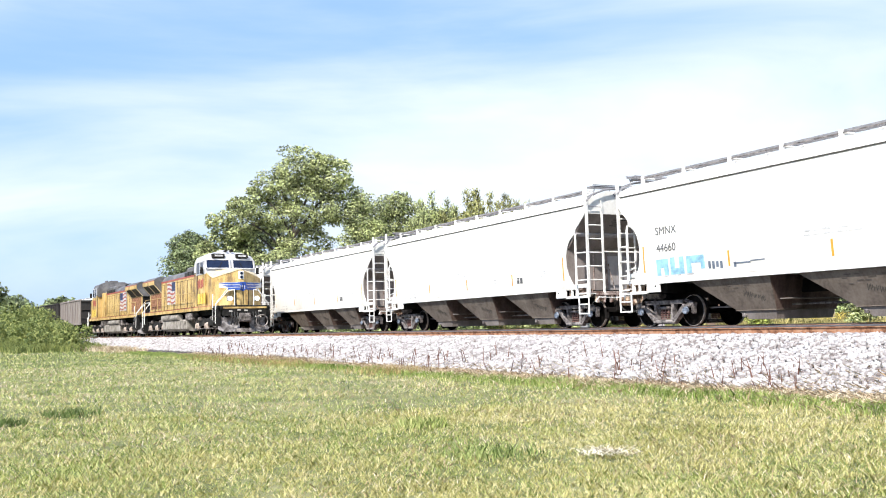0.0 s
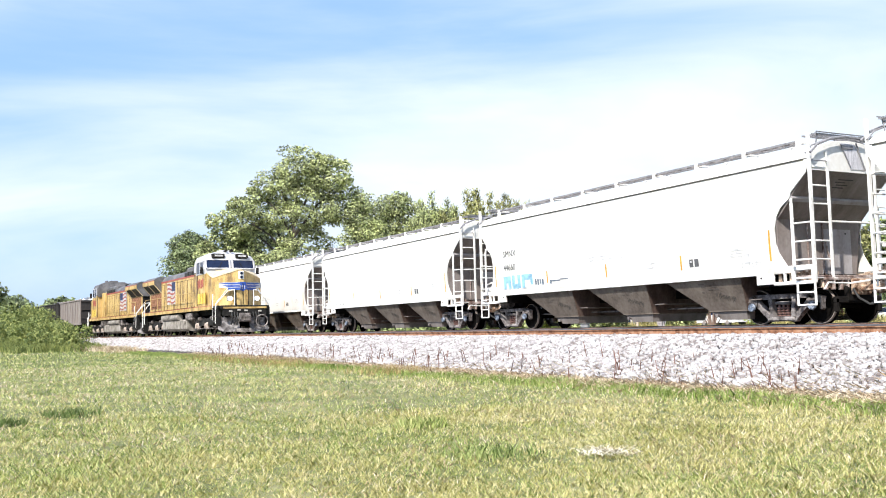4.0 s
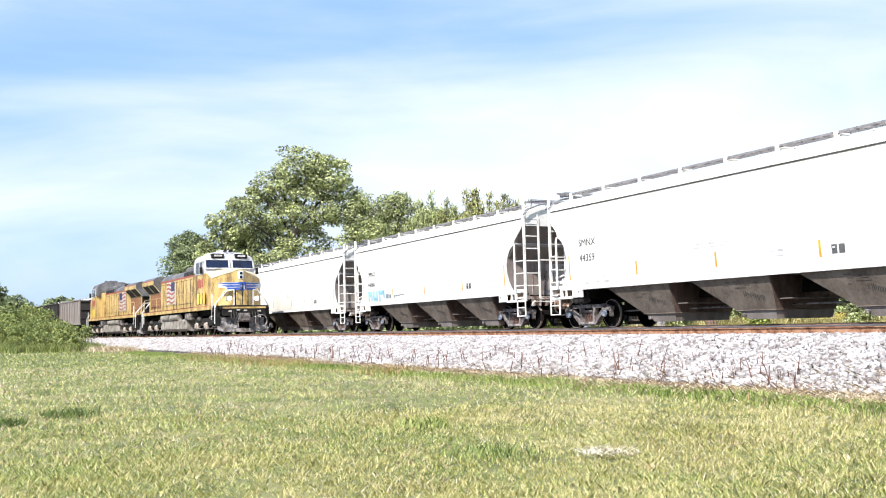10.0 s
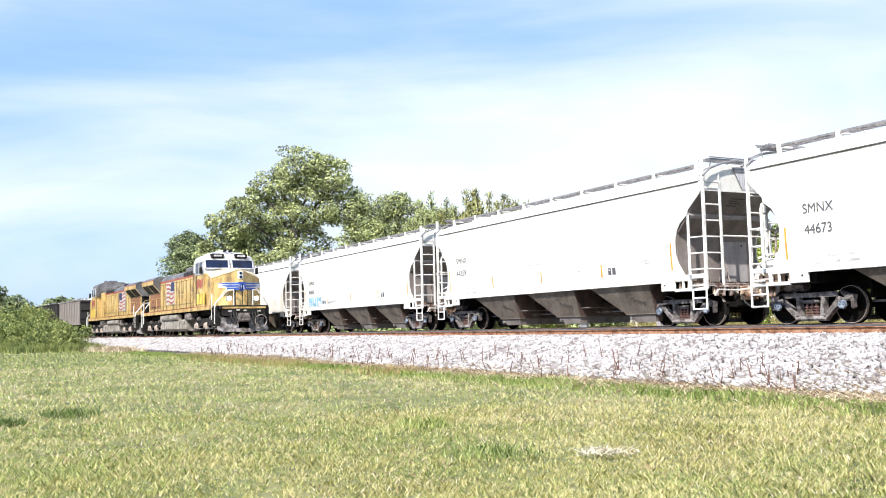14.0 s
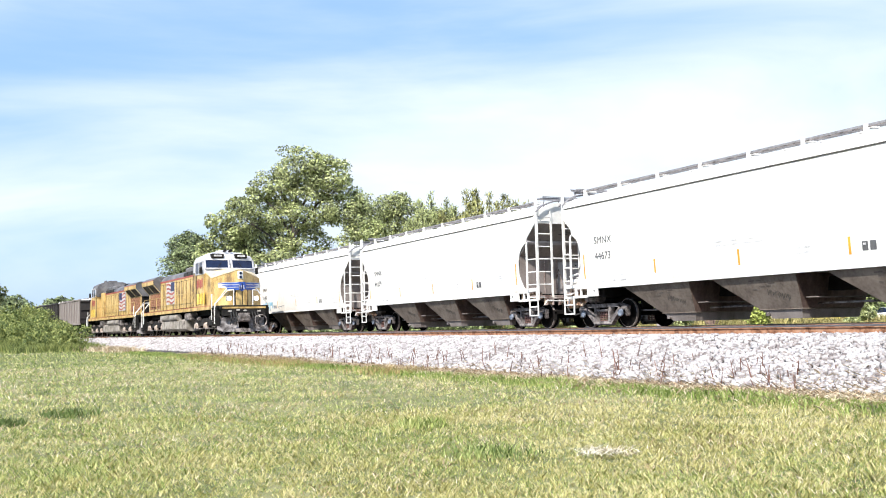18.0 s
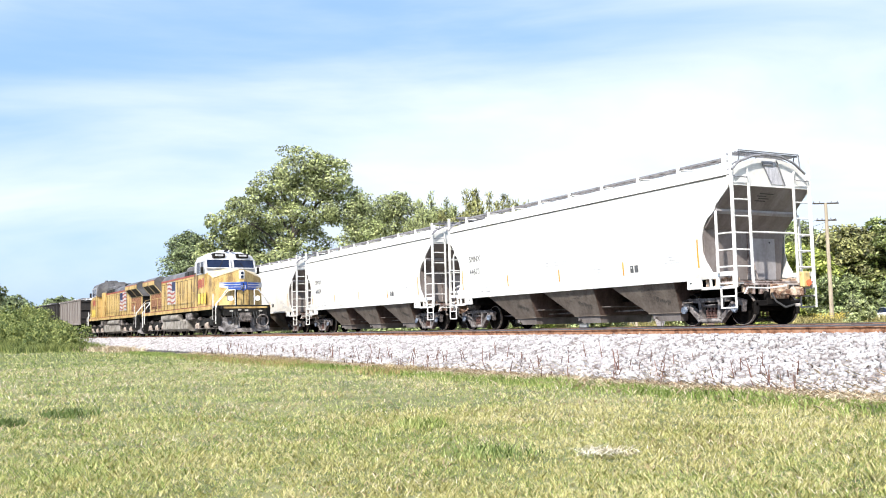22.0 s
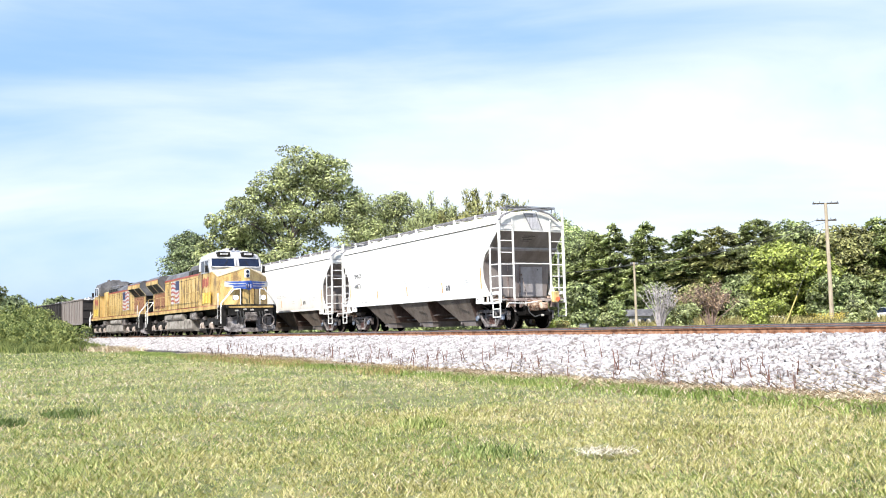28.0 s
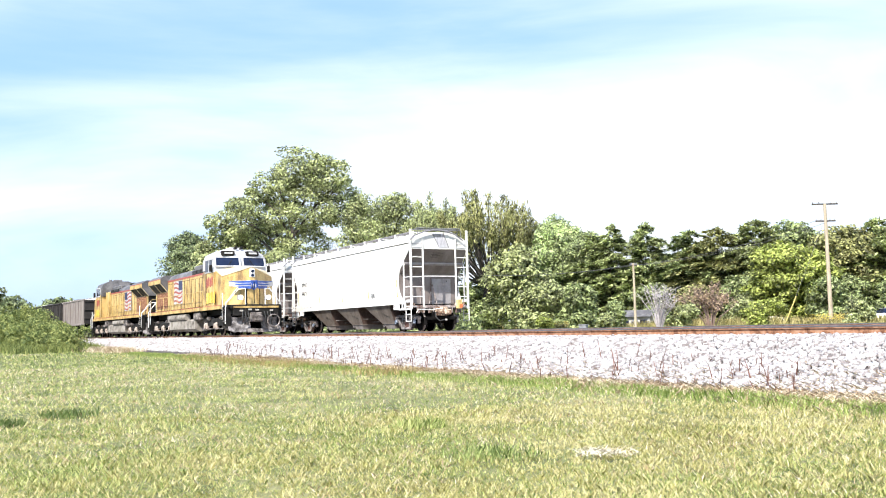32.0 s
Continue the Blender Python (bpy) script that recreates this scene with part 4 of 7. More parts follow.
# ---- locomotives and coal cars on the near track ----
def build_loco_truck(loco, cx):
    tr = new("truck")
    tr.parent = loco
    tr.location = (cx, 0, 0)
    for s in (-1, 1):
        bm = B()
        prism(bm, ((-2.75, 0.62), (-2.75, 0.92), (-2.2, 0.98), (-1.2, 0.82), (-0.9, 0.98), (0.9, 0.98), (1.2, 0.82), (2.2, 0.98), (2.75, 0.92), (2.75, 0.62), (2.3, 0.60), (1.2, 0.55), (-1.2, 0.55), (-2.3, 0.60)), s * 1.02, s * 1.16)
        part("side_frame", bm, "loco_dark", tr, "dark truck frame")
        for a in (-2.05, 0.0, 2.05):
            bm = B()
            box(bm, (a, s * 1.14, 0.535), (0.46, 0.20, 0.42), 0.06)
            rod(bm, (a, s * 1.22, 0.535), (a, s * 1.30, 0.535), 0.16, 0.14, seg=12)
            part("axle_box", bm, "axle_tan", tr, "pale tan dusty axle box")
        for a in (-2.42, -1.68, 1.68, 2.42):
            bm = B()
            for q in range(4):
                rod(bm, (a, s * 1.12, 0.52 + 0.08 * q), (a, s * 1.12, 0.565 + 0.08 * q), 0.09, seg=8)
            part("coil_spring", bm, "loco_under", tr)
        bm = B()
        rod(bm, (-1.5, s * 1.2, 0.98), (-1.1, s * 1.2, 0.98), 0.11, seg=8)
        rod(bm, (1.1, s * 1.2, 0.98), (1.5, s * 1.2, 0.98), 0.11, seg=8)
        rod(bm, (-2.6, s * 1.22, 0.38), (2.6, s * 1.22, 0.38), 0.03, seg=5)
        part("brake_gear", bm, "loco_under", tr)
    bm = B()
    box(bm, (0, 0, 0.8), (5.2, 1.9, 0.35), 0.05)
    part("truck_frame", bm, "loco_dark", tr)


def railing(bm, pts, r=0.02):
    for a, b in zip(pts, pts[1:]):
        rod(bm, a, b, r, seg=5)


def build_loco():
    lo = new("diesel_locomotive")
    tagged(lo, "yellow diesel freight locomotive with grey roof and blue nose wings", "locomotive", group="locomotives")
    # deck and sill
    bm = B()
    box(bm, (-0.35, 0, 1.55), (19.9, 3.0, 0.16), 0.02)
    box(bm, (-0.35, 0, 1.33), (19.5, 1.6, 0.34), 0.03)
    deck = part("deck", bm, "loco_dark", lo, "black walkway deck")
    for s in (-1, 1):
        bm = B()
        box(bm, (-0.7, s * 1.515, 1.54), (18.4, 0.03, 0.20), 0.005)
        part("side_sill", bm, "loco_yellow", lo, "yellow sill stripe")
        bm = B()
        box(bm, (-0.7, s * 1.520, 1.655), (18.4, 0.03, 0.03))
        part("sill_stripe", bm, "loco_red", lo, "thin red stripe")
    # long hood
    bm = B()
    sec = ((-1.006, 1.63), (-1.006, 3.70), (-0.80, 3.98), (0.80, 3.98), (1.006, 3.70), (1.006, 1.63))
    loft(bm, [[(x, y, z) for y, z in sec] for x in (-10.0, 4.6)])
    hood = part("hood", bm, "loco_dark", lo, "dark hood structure between the doors")
    bm = B()
    sec = ((-1.0, 3.74), (-0.83, 4.02), (-0.5, 4.20), (0.5, 4.20), (0.83, 4.02), (1.0, 3.74), (0.98, 3.70), (-0.98, 3.70))
    loft(bm, [[(x, y, z) for y, z in sec] for x in (-6.4, 4.6)])
    roof = part("hood_roof", bm, "loco_roof", lo, "sooty dark grey hood roof")
    for s in (-1, 1):
        bm = B()
        box(bm, (-0.9, s * 1.012, 3.71), (11.0, 0.03, 0.10))
        part("hood_stripe", bm, "loco_red", lo, "thin red roof-line stripe")
        # hood doors: proud panels with gaps
        for i in range(15):
            bm = B()
            x = -9.55 + 0.92 * i
            box(bm, (x, s * 0.995, 2.62), (0.79, 0.05, 1.75), 0.006)
            box(bm, (x + 0.34, s * 1.005, 2.6), (0.03, 0.03, 0.16))
            part("hood_door", bm, "loco_yellow", hood)
        bm = B()
        box(bm, (-2.7, s * 0.99, 3.61), (14.6, 0.04, 0.20), 0.01)
        box(bm, (-2.7, s * 0.99, 1.68), (14.6, 0.04, 0.10), 0.01)
        part("hood_rail", bm, "loco_yellow", hood, "yellow hood edge strip")
        # dark louvres on the lower hood near the radiator
        bm = B()
        box(bm, (-7.9, s * 1.02, 2.45), (3.2, 0.03, 1.1))
        for q in range(9):
            box(bm, (-7.9, s * 1.04, 1.98 + 0.12 * q), (3.2, 0.03, 0.025))
        part("louvre", bm, "rust", hood, "rust-brown louvre panel")
        # flag: white field with red bars and blue corner
        bm = B()
        box(bm, (-3.3, s * 1.026, 2.85), (2.3, 0.014, 1.5))
        flag = part("flag_panel", bm, "white_emblem", hood, "white panel of a painted flag")
        for q in range(5):
            bm = B()
            pts = [(-4.4 + 0.44 * k, s * 1.038, 2.20 + 0.29 * q + 0.08 * math.sin(1.3 * k + 0.4)) for k in range(6)]
            loft(bm, [pts, [(p[0], p[1], p[2] + 0.12) for p in pts]], caps=False, closed=False)
            part("flag_stripe", bm, "loco_red", flag)
        bm = B()
        box(bm, (-2.65, s * 1.042, 3.28), (0.95, 0.012, 0.6))
        part("flag_corner", bm, "navy", flag)
    # radiator section with wide wings
    bm = B()
    sec = ((-1.0, 3.02), (-1.50, 3.60), (-1.52, 3.92), (-1.20, 4.14), (1.20, 4.14), (1.52, 3.92), (1.50, 3.60), (1.0, 3.02))
    loft(bm, [[(x, y, z) for y, z in sec] for x in (-10.1, -6.3)])
    rad = part("radiator_housing", bm, "loco_roof", lo, "dark grey overhanging radiator housing")
    for s in (-1, 1):
        for xx in (-9.1, -7.3):
            bm = B()
            slab(bm, [(xx - 0.85, s * 1.03, 3.04), (xx + 0.85, s * 1.03, 3.04), (xx + 0.85, s * 1.49, 3.575), (xx - 0.85, s * 1.49, 3.575)], -0.03 if s < 0 else 0.03)
            part("radiator_screen", bm, "screen", rad, "dark radiator screen")
        bm = B()
        box(bm, (-8.2, s * 1.53, 3.73), (3.78, 0.03, 0.27))
        part("wing_edge", bm, "loco_yellow", rad, "yellow wing edge")
        bm = B()
        box(bm, (-8.2, s * 1.525, 3.895), (3.78, 0.03, 0.05))
        part("wing_stripe", bm, "loco_red", rad, "thin red stripe along the wing")
        for xx in (-10.0, -8.2, -6.4):
            bm = B()
            slab(bm, [(xx - 0.09, s * 1.05, 3.03), (xx + 0.09, s * 1.05, 3.03), (xx + 0.09, s * 1.515, 3.57), (xx - 0.09, s * 1.515, 3.57)], -0.05 if s < 0 else 0.05)
            part("wing_strut", bm, "loco_cream", rad, "cream strut between the screens")
    # exhaust, dynamic brake and fans on the roof
    bm = B()
    box(bm, (-1.2, 0, 4.28), (1.1, 0.6, 0.3), 0.06)
    part("exhaust_stack", bm, "loco_dark", lo)
    bm = B()
    box(bm, (1.9, 0, 4.16), (3.6, 1.7, 0.36), 0.08)
    part("brake_grid_housing", bm, "loco_roof", lo, "dark grey dynamic brake housing")
    bm = B()
    for s in (-1, 1):
        for k in range(3):
            box(bm, (0.7 + 1.1 * k, s * 0.99, 3.90), (0.9, 0.05, 0.24), 0.01)
    part("brake_grid_screen", bm, "screen", lo)
    # auxiliary cabinet behind the cab
    bm = B()
    box(bm, (4.1, 0, 2.75), (1.3, 2.3, 2.25), 0.05)
    part("equipment_cabinet", bm, "loco_yellow", lo)
    # cab: upright sides, front wall leaning back and swept at its sides
    def cab_x(z, y=0.0):
        return 7.25 - max(0, z - 3.80) * 0.30 - 0.22 * abs(y) / 1.5
    bm = B()
    plan = (-1.52, -0.1, 0.1, 1.52)
    loft(bm, [[(4.75, -1.52, z)] + [(cab_x(z, y), y, z) for y in plan] + [(4.75, 1.52, z)] for z in (1.63, 3.55)])
    cab = part("cab", bm, "loco_yellow", lo, "yellow cab body")
    bm = B()
    rings = []
    for z, w, back in ((3.55, 1.52, 4.65), (4.30, 1.50, 4.65), (4.62, 1.36, 4.68), (4.88, 0.80, 4.75)):
        rings.append([(back, -w, z)] + [(cab_x(z, y) - max(0, z - 4.62) * 1.6, y, z) for y in (-w, -0.1, 0.1, w)] + [(back, w, z)])
    loft(bm, rings)
    part("cab_roof", bm, "cab_white", lo, "pale grey upper cab and roof")
    bm = B()
    box(bm, (5.6, 0, 4.93), (0.9, 0.7, 0.22), 0.06)
    rod(bm, (5.0, 0.7, 4.80), (5.0, 0.7, 5.02), 0.16, 0.12, seg=10)
    rod(bm, (6.3, 0.0, 4.84), (6.3, 0.0, 5.08), 0.03, seg=6)
    part("air_conditioner", bm, "cab_white", lo, "grey roof unit and antennas")
    bm = B()
    for y in (-0.16, 0.16):
        rod(bm, (6.35, y, 4.93), (6.75, y, 4.97), 0.05, 0.09, seg=8)
    part("air_horn", bm, "loco_dark", lo)
    def on_cab(y, z, d):
        return (cab_x(z, y) + d, y, z)
    for s in (-1, 1):
        bm = B()
        z0, z1 = 3.90, 4.36
        slab(bm, [on_cab(s * 0.13, z0, 0.02), on_cab(s * 1.40, z0, 0.02), on_cab(s * 1.37, z1, 0.02), on_cab(s * 0.13, z1, 0.02)], 0.02 * s)
        part("windscreen", bm, "glass", lo, "dark blue-tinted windscreen pane")
        bm = B()
        for y0, y1, a, b in ((0.07, 1.46, 3.84, 3.90), (0.07, 1.44, 4.36, 4.42), (0.05, 0.13, 3.84, 4.42), (1.39, 1.46, 3.84, 4.42)):
            slab(bm, [on_cab(s * y0, a, 0.02), on_cab(s * y1, a, 0.02), on_cab(s * y1, b, 0.02), on_cab(s * y0, b, 0.02)], 0.045 * s)
        part("windscreen_frame", bm, "cab_white", lo, "grey windscreen surround")
        bm = B()
        rod(bm, on_cab(s * 0.75, 3.9, 0.06), on_cab(s * 0.5, 4.25, 0.06), 0.015, seg=5)
        part("wiper", bm, "loco_dark", lo)
        bm = B()
        box(bm, (6.88, s * 0.70, 4.62), (0.40, 0.74, 0.27), 0.04)
        nb = part("number_board", bm, "loco_dark", lo, "black number board")
        bm = B()
        box(bm, (7.086, s * 0.70, 4.63), (0.012, 0.46, 0.10))
        part("number_bar", bm, "white_emblem", nb)
        for xx, w in ((6.45, 0.66), (5.65, 0.72)):
            bm = B()
            box(bm, (xx, s * 1.515, 3.94), (w, 0.05, 0.66), 0.01)
            part("side_window", bm, "glass", lo, "dark cab side window")
            bm = B()
            for dx, dz, sx, sz in ((0, 0.36, w + 0.14, 0.06), (0, -0.36, w + 0.14, 0.06), (w / 2 + 0.04, 0, 0.06, 0.7), (-w / 2 - 0.04, 0, 0.06, 0.7)):
                box(bm, (xx + dx, s * 1.53, 3.94 + dz), (sx, 0.05, sz))
            part("window_frame", bm, "cab_white", lo, "grey window frame")
        bm = B()
        box(bm, (5.10, s * 1.525, 2.7), (0.62, 0.03, 1.95), 0.01)
        part("cab_door", bm, "loco_yellow", lo)
        bm = B()
        for dx in (-0.34, 0.34):
            box(bm, (5.10 + dx, s * 1.524, 2.7), (0.035, 0.03, 1.98))
        box(bm, (5.10, s * 1.524, 3.70), (0.72, 0.03, 0.035))
        part("door_gap", bm, "loco_dark", lo, "dark door joint")
        bm = B()
        for q in range(4):
            box(bm, (5.62 + 0.34 * q, s * 1.53, 2.98 + 0.08 * (q % 2)), (0.24, 0.012, 0.50))
        part("side_lettering_bar", bm, "loco_red", lo, "faded red lettering bars")
        bm = B()
        box(bm, (6.95, s * 1.68, 3.75), (0.06, 0.18, 0.40), 0.02)
        part("mirror", bm, "loco_dark", lo)
        # vents and handholds on the cab and nose side
        bm = B()
        for q in range(3):
            box(bm, (5.75 + 0.62 * q, s * 1.53, 2.12), (0.46, 0.03, 0.62), 0.01)
        part("side_vent", bm, "loco_bright", lo, "bright yellow vent door")
        bm = B()
        for q in range(4):
            box(bm, (5.44 + 0.62 * q, s * 1.527, 2.12), (0.05, 0.02, 0.66))
        part("vent_gap", bm, "loco_dark", lo, "dark joint between vent doors")
    # nose: full width, its front faces meeting in a blunt ridge, its top falling to the outer corners
    def on_nose(y, z):
        a = max(0.0, abs(y) - 0.12)
        return 9.40 - a * 0.83 - (z - 1.63) / 2.0 * (0.25 - 0.115 * a)
    bm = B()
    low = [(7.05, -1.45, 1.63), (on_nose(1.45, 1.63), -1.45, 1.63), (9.40, -0.12, 1.63), (9.40, 0.12, 1.63), (on_nose(1.45, 1.63), 1.45, 1.63), (7.05, 1.45, 1.63)]
    top = [(7.05, -1.45, 3.60), (on_nose(1.42, 3.20), -1.42, 3.20), (on_nose(0.12, 3.64), -0.12, 3.64), (on_nose(0.12, 3.64), 0.12, 3.64), (on_nose(1.42, 3.20), 1.42, 3.20), (7.05, 1.45, 3.60)]
    loft(bm, [low, top])
    nose = part("nose", bm, "loco_yellow", lo, "yellow tapered nose")
    # nose top in cream, paler than the yellow nose faces
    bm = B()
    e = on_nose(0.12, 3.64)
    for s in (-1, 1):
        slab(bm, [(7.06, s * 1.44, 3.62), (on_nose(1.40, 3.20) - 0.02, s * 1.40, 3.225), (e - 0.03, s * 0.10, 3.665), (7.06, s * 0.10, 3.88)], 0.02 * -s)
    slab(bm, [(7.06, -0.10, 3.88), (e - 0.03, -0.10, 3.665), (e - 0.03, 0.10, 3.665), (7.06, 0.10, 3.88)], 0.02)
    part("nose_top", bm, "loco_cream", nose, "cream nose top")
    bm = B()
    box(bm, (9.20, 0.0, 2.12), (0.44, 0.66, 0.96), 0.02)
    part("nose_door", bm, "loco_yellow", nose)
    bm = B()
    for y in (-0.36, 0.36):
        box(bm, (9.30, y, 2.2), (0.10, 0.05, 1.15))
    box(bm, (9.428, 0.02, 2.3), (0.02, 0.035, 1.2))
    part("door_gap", bm, "loco_dark", nose, "dark door joints")
    # wings and shield on the nose, plain shapes
    def on_nose(y, z):
        return 9.6 - max(0.0, abs(y) - 0.12) * 0.586 + 0.02
    for s in (-1, 1):
        for mat, z0, z1, y1, off, nm in (("white_emblem", 2.60, 2.94, 1.24, 0.012, "wing_field"), ("blue", 2.82, 2.92, 1.28, 0.022, "wing_feather"), ("blue", 2.68, 2.78, 1.08, 0.022, "wing_feather"), ("blue", 2.50, 2.64, 0.84, 0.022, "wing_feather")):
            bm = B()
            ys = [0.20, 0.50, 0.75, y1]
            tip = 0.10 if mat == "blue" else 0.06
            loft(bm, [[(on_nose(y, z0) + off, s * y, z0 + tip * (y > 0.8)) for y in ys], [(on_nose(y, z1) + off, s * y, z1) for y in ys]], caps=False, closed=False)
            part(nm, bm, mat, nose, "blue wing feathers" if mat == "blue" else "white wing field")
    bm = B()
    slab(bm, [(9.36, -0.24, 2.96), (9.42, -0.24, 2.58), (9.43, 0, 2.42), (9.42, 0.24, 2.58), (9.36, 0.24, 2.96)], 0.014)
    sh = part("shield", bm, "blue", nose, "blue shield emblem")
    bm = B()
    for q in range(3):
        box(bm, (9.425, -0.12 + 0.12 * q, 2.64), (0.02, 0.045, 0.26))
    part("shield_stripe", bm, "white_emblem", sh)
    # headlights
    bm = B()
    box(bm, (9.10, 0.0, 3.36), (0.26, 0.32, 0.50), 0.05)
    hl = part("headlight_housing", bm, "white_trim", nose, "pale headlight housing")
    for dz in (-0.11, 0.11):
        bm = B()
        rod(bm, (9.22, 0, 3.36 + dz), (9.26, 0, 3.36 + dz), 0.085, seg=12)
        part("headlight", bm, "glass", hl, "unlit headlight lens")
    for s in (-1, 1):
        bm = B()
        box(bm, (9.50, s * 0.78, 2.02), (0.2, 0.30, 0.28), 0.04)
        d = part("ditch_light_housing", bm, "loco_grey", lo)
        bm = B()
        rod(bm, (9.60, s * 0.78, 2.02), (9.64, s * 0.78, 2.02), 0.13, seg=12)
        part("ditch_light", bm, "lamp", d, "lit white ditch light")
    # front and rear platforms, steps, plow, couplers
    for e in (1, -1):
        k = 0.7 if e > 0 else 0.0
        bm = B()
        box(bm, (e * (10.2 - k), 0, 1.52), (0.7, 2.7, 0.22), 0.02)
        box(bm, (e * (10.45 - k), 0, 1.28), (0.16, 2.5, 0.5), 0.03)
        part("end_platform", bm, "loco_dark", lo, "black end platform")
        bm = B()
        box(bm, (e * (10.54 - k), 0, 1.50), (0.03, 2.5, 0.10))
        part("platform_edge", bm, "loco_yellow", lo, "yellow platform edge")
        bm = B()
        box(bm, (e * (10.7 - k), 0, 0.88), (0.7, 0.24, 0.22), 0.04)
        box(bm, (e * (11.05 - k), 0.03, 0.88), (0.28, 0.32, 0.32), 0.06)
        box(bm, (e * (10.5 - k), 0, 0.95), (0.16, 0.7, 0.5), 0.04)
        part("coupler", bm, "loco_under", lo, "grey knuckle coupler")
        for s in (-1, 1):
            bm = B()
            rows = []
            for q in range(5):
                z = 0.16 + 0.20 * q
                back = 0.30 * math.sin(q / 4 * 2.2)
                rows.append([(e * (10.78 - k - back - 0.42 * y / 1.45), s * y, z + (0.10 if y > 1.3 else 0)) for y in (0.30, 0.8, 1.2, 1.45)])
            loft(bm, rows, caps=False, closed=False)
            loft(bm, [[(p[0] - e * 0.04, p[1], p[2]) for p in r] for r in rows], caps=False, closed=False)
            part("plow", bm, "loco_plow", lo, "worn dark pilot plow with curved blade")
        bm = B()
        slab(bm, [(e * (10.80 - k), -0.70, 0.13), (e * (10.80 - k), 0.50, 0.13), (e * (10.74 - k), 0.42, 0.34), (e * (10.74 - k), -0.60, 0.34)], 0.03)
        part("plow_edge", bm, "loco_under", lo, "dusty worn plow edge")
        bm = B()
        for q in range(14):
            a0, a1 = q * 0.4488, (q + 1) * 0.4488
            rod(bm, (e * (10.72 - k), 0.92 + 0.34 * math.cos(a0), 0.74 + 0.34 * math.sin(a0)), (e * (10.72 - k), 0.92 + 0.34 * math.cos(a1), 0.74 + 0.34 * math.sin(a1)), 0.035, seg=6)
        part("coiled_hose", bm, "loco_under", lo, "dusty coiled air hose")
        bm = B()
        for y, z in ((-0.35, 1.36), (0.05, 1.33), (-0.82, 1.30), (0.85, 1.30)):
            box(bm, (e * (10.56 - k), y, z), (0.06, 0.20, 0.09), 0.02)
        part("connector_box", bm, "reservoir", lo, "pale cable connector")
        for s in (-1, 1):
            bm = B()
            box(bm, (e * (9.85 - k), s * 1.42, 0), (0.62, 0.26, 0.04), 0.01)
            repeat(part("step", bm, "loco_under", lo), [(0, 0, 0.45 + 0.30 * q) for q in range(4)])
            for xx in (10.18, 9.52):
                bm = B()
                box(bm, (e * (xx - k), s * 1.42, 0.95), (0.04, 0.28, 1.15), 0.01)
                part("step_side_plate", bm, "loco_dark", lo, "black step side plate")
            for d in (0.0, 0.13):
                bm = B()
                railing(bm, [(e * (10.10 - k - d), s * 1.53, 0.62), (e * (10.12 - k - d), s * 1.53, 1.72), (e * (10.25 - k - d), s * 0.86, 2.48 + d)], 0.022)
                part("corner_handrail", bm, "white_trim", lo, "white corner handrail")
            bm = B()
            railing(bm, [(e * (9.45 - k), s * 1.53, 0.85), (e * (9.45 - k), s * 1.53, 2.3)], 0.03)
            part("corner_handrail", bm, "white_trim", lo, "white corner handrail")
            bm = B()
            railing(bm, [(e * (10.25 - k), s * 0.86, 2.48), (e * (10.4 - k), s * 0.55, 2.5), (e * (10.4 - k), s * 0.55, 1.6)], 0.028)
            part("corner_handrail", bm, "white_trim", lo, "white corner handrail")
            for q in range(3):
                bm = B()
                railing(bm, [(e * (10.55 - k), s * (0.45 + 0.16 * q), 1.25), (e * (10.75 - k), s * (0.47 + 0.16 * q), 0.9), (e * (10.62 - k), s * (0.5 + 0.16 * q), 0.55)], 0.03)
                part("air_hose", bm, "rubber", lo, "black rubber air hose")
    # side handrails
    for s in (-1, 1):
        bm = B()
        railing(bm, [(-9.5, s * 1.47, 2.58), (4.4, s * 1.47, 2.58)], 0.018)
        for q in range(8):
            railing(bm, [(-9.5 + 1.985 * q, s * 1.47, 1.6), (-9.5 + 1.985 * q, s * 1.47, 2.58)], 0.018)
        part("side_handrail", bm, "loco_yellow", lo, "yellow side handrail")
    # fuel tank and reservoirs
    bm = B()
    sec = ((-1.28, 1.00), (-1.40, 0.92), (-1.40, 0.42), (-1.1, 0.26), (1.1, 0.26), (1.40, 0.42), (1.40, 0.92), (1.28, 1.00))
    loft(bm, [[(x, y, z) for y, z in sec] for x in (-4.1, 2.5)])
    part("fuel_tank", bm, "tank", lo, "dusty pale grey fuel tank")
    for s in (-1, 1):
        for zz, x0, x1 in ((1.16, -3.9, -1.9), (1.16, -1.7, 0.4)):
            bm = B()
            rod(bm, (x0, s * 1.34, zz), (x1, s * 1.34, zz), 0.20, seg=14)
            part("air_reservoir", bm, "tank", lo, "pale grey air reservoir")
        bm = B()
        box(bm, (2.9, s * 1.2, 1.15), (1.4, 0.5, 0.45), 0.05)
        part("equipment_box", bm, "loco_under", lo)
        bm = B()
        box(bm, (-4.2, s * 1.25, 1.1), (0.7, 0.4, 0.5), 0.05)
        part("equipment_box", bm, "loco_under", lo)
    for cx in (-6.9, 6.2):
        build_loco_truck(lo, cx)
        for a in (-2.05, 0.0, 2.05):
            build_wheelset(lo, cx + a, 0.535)
    return lo


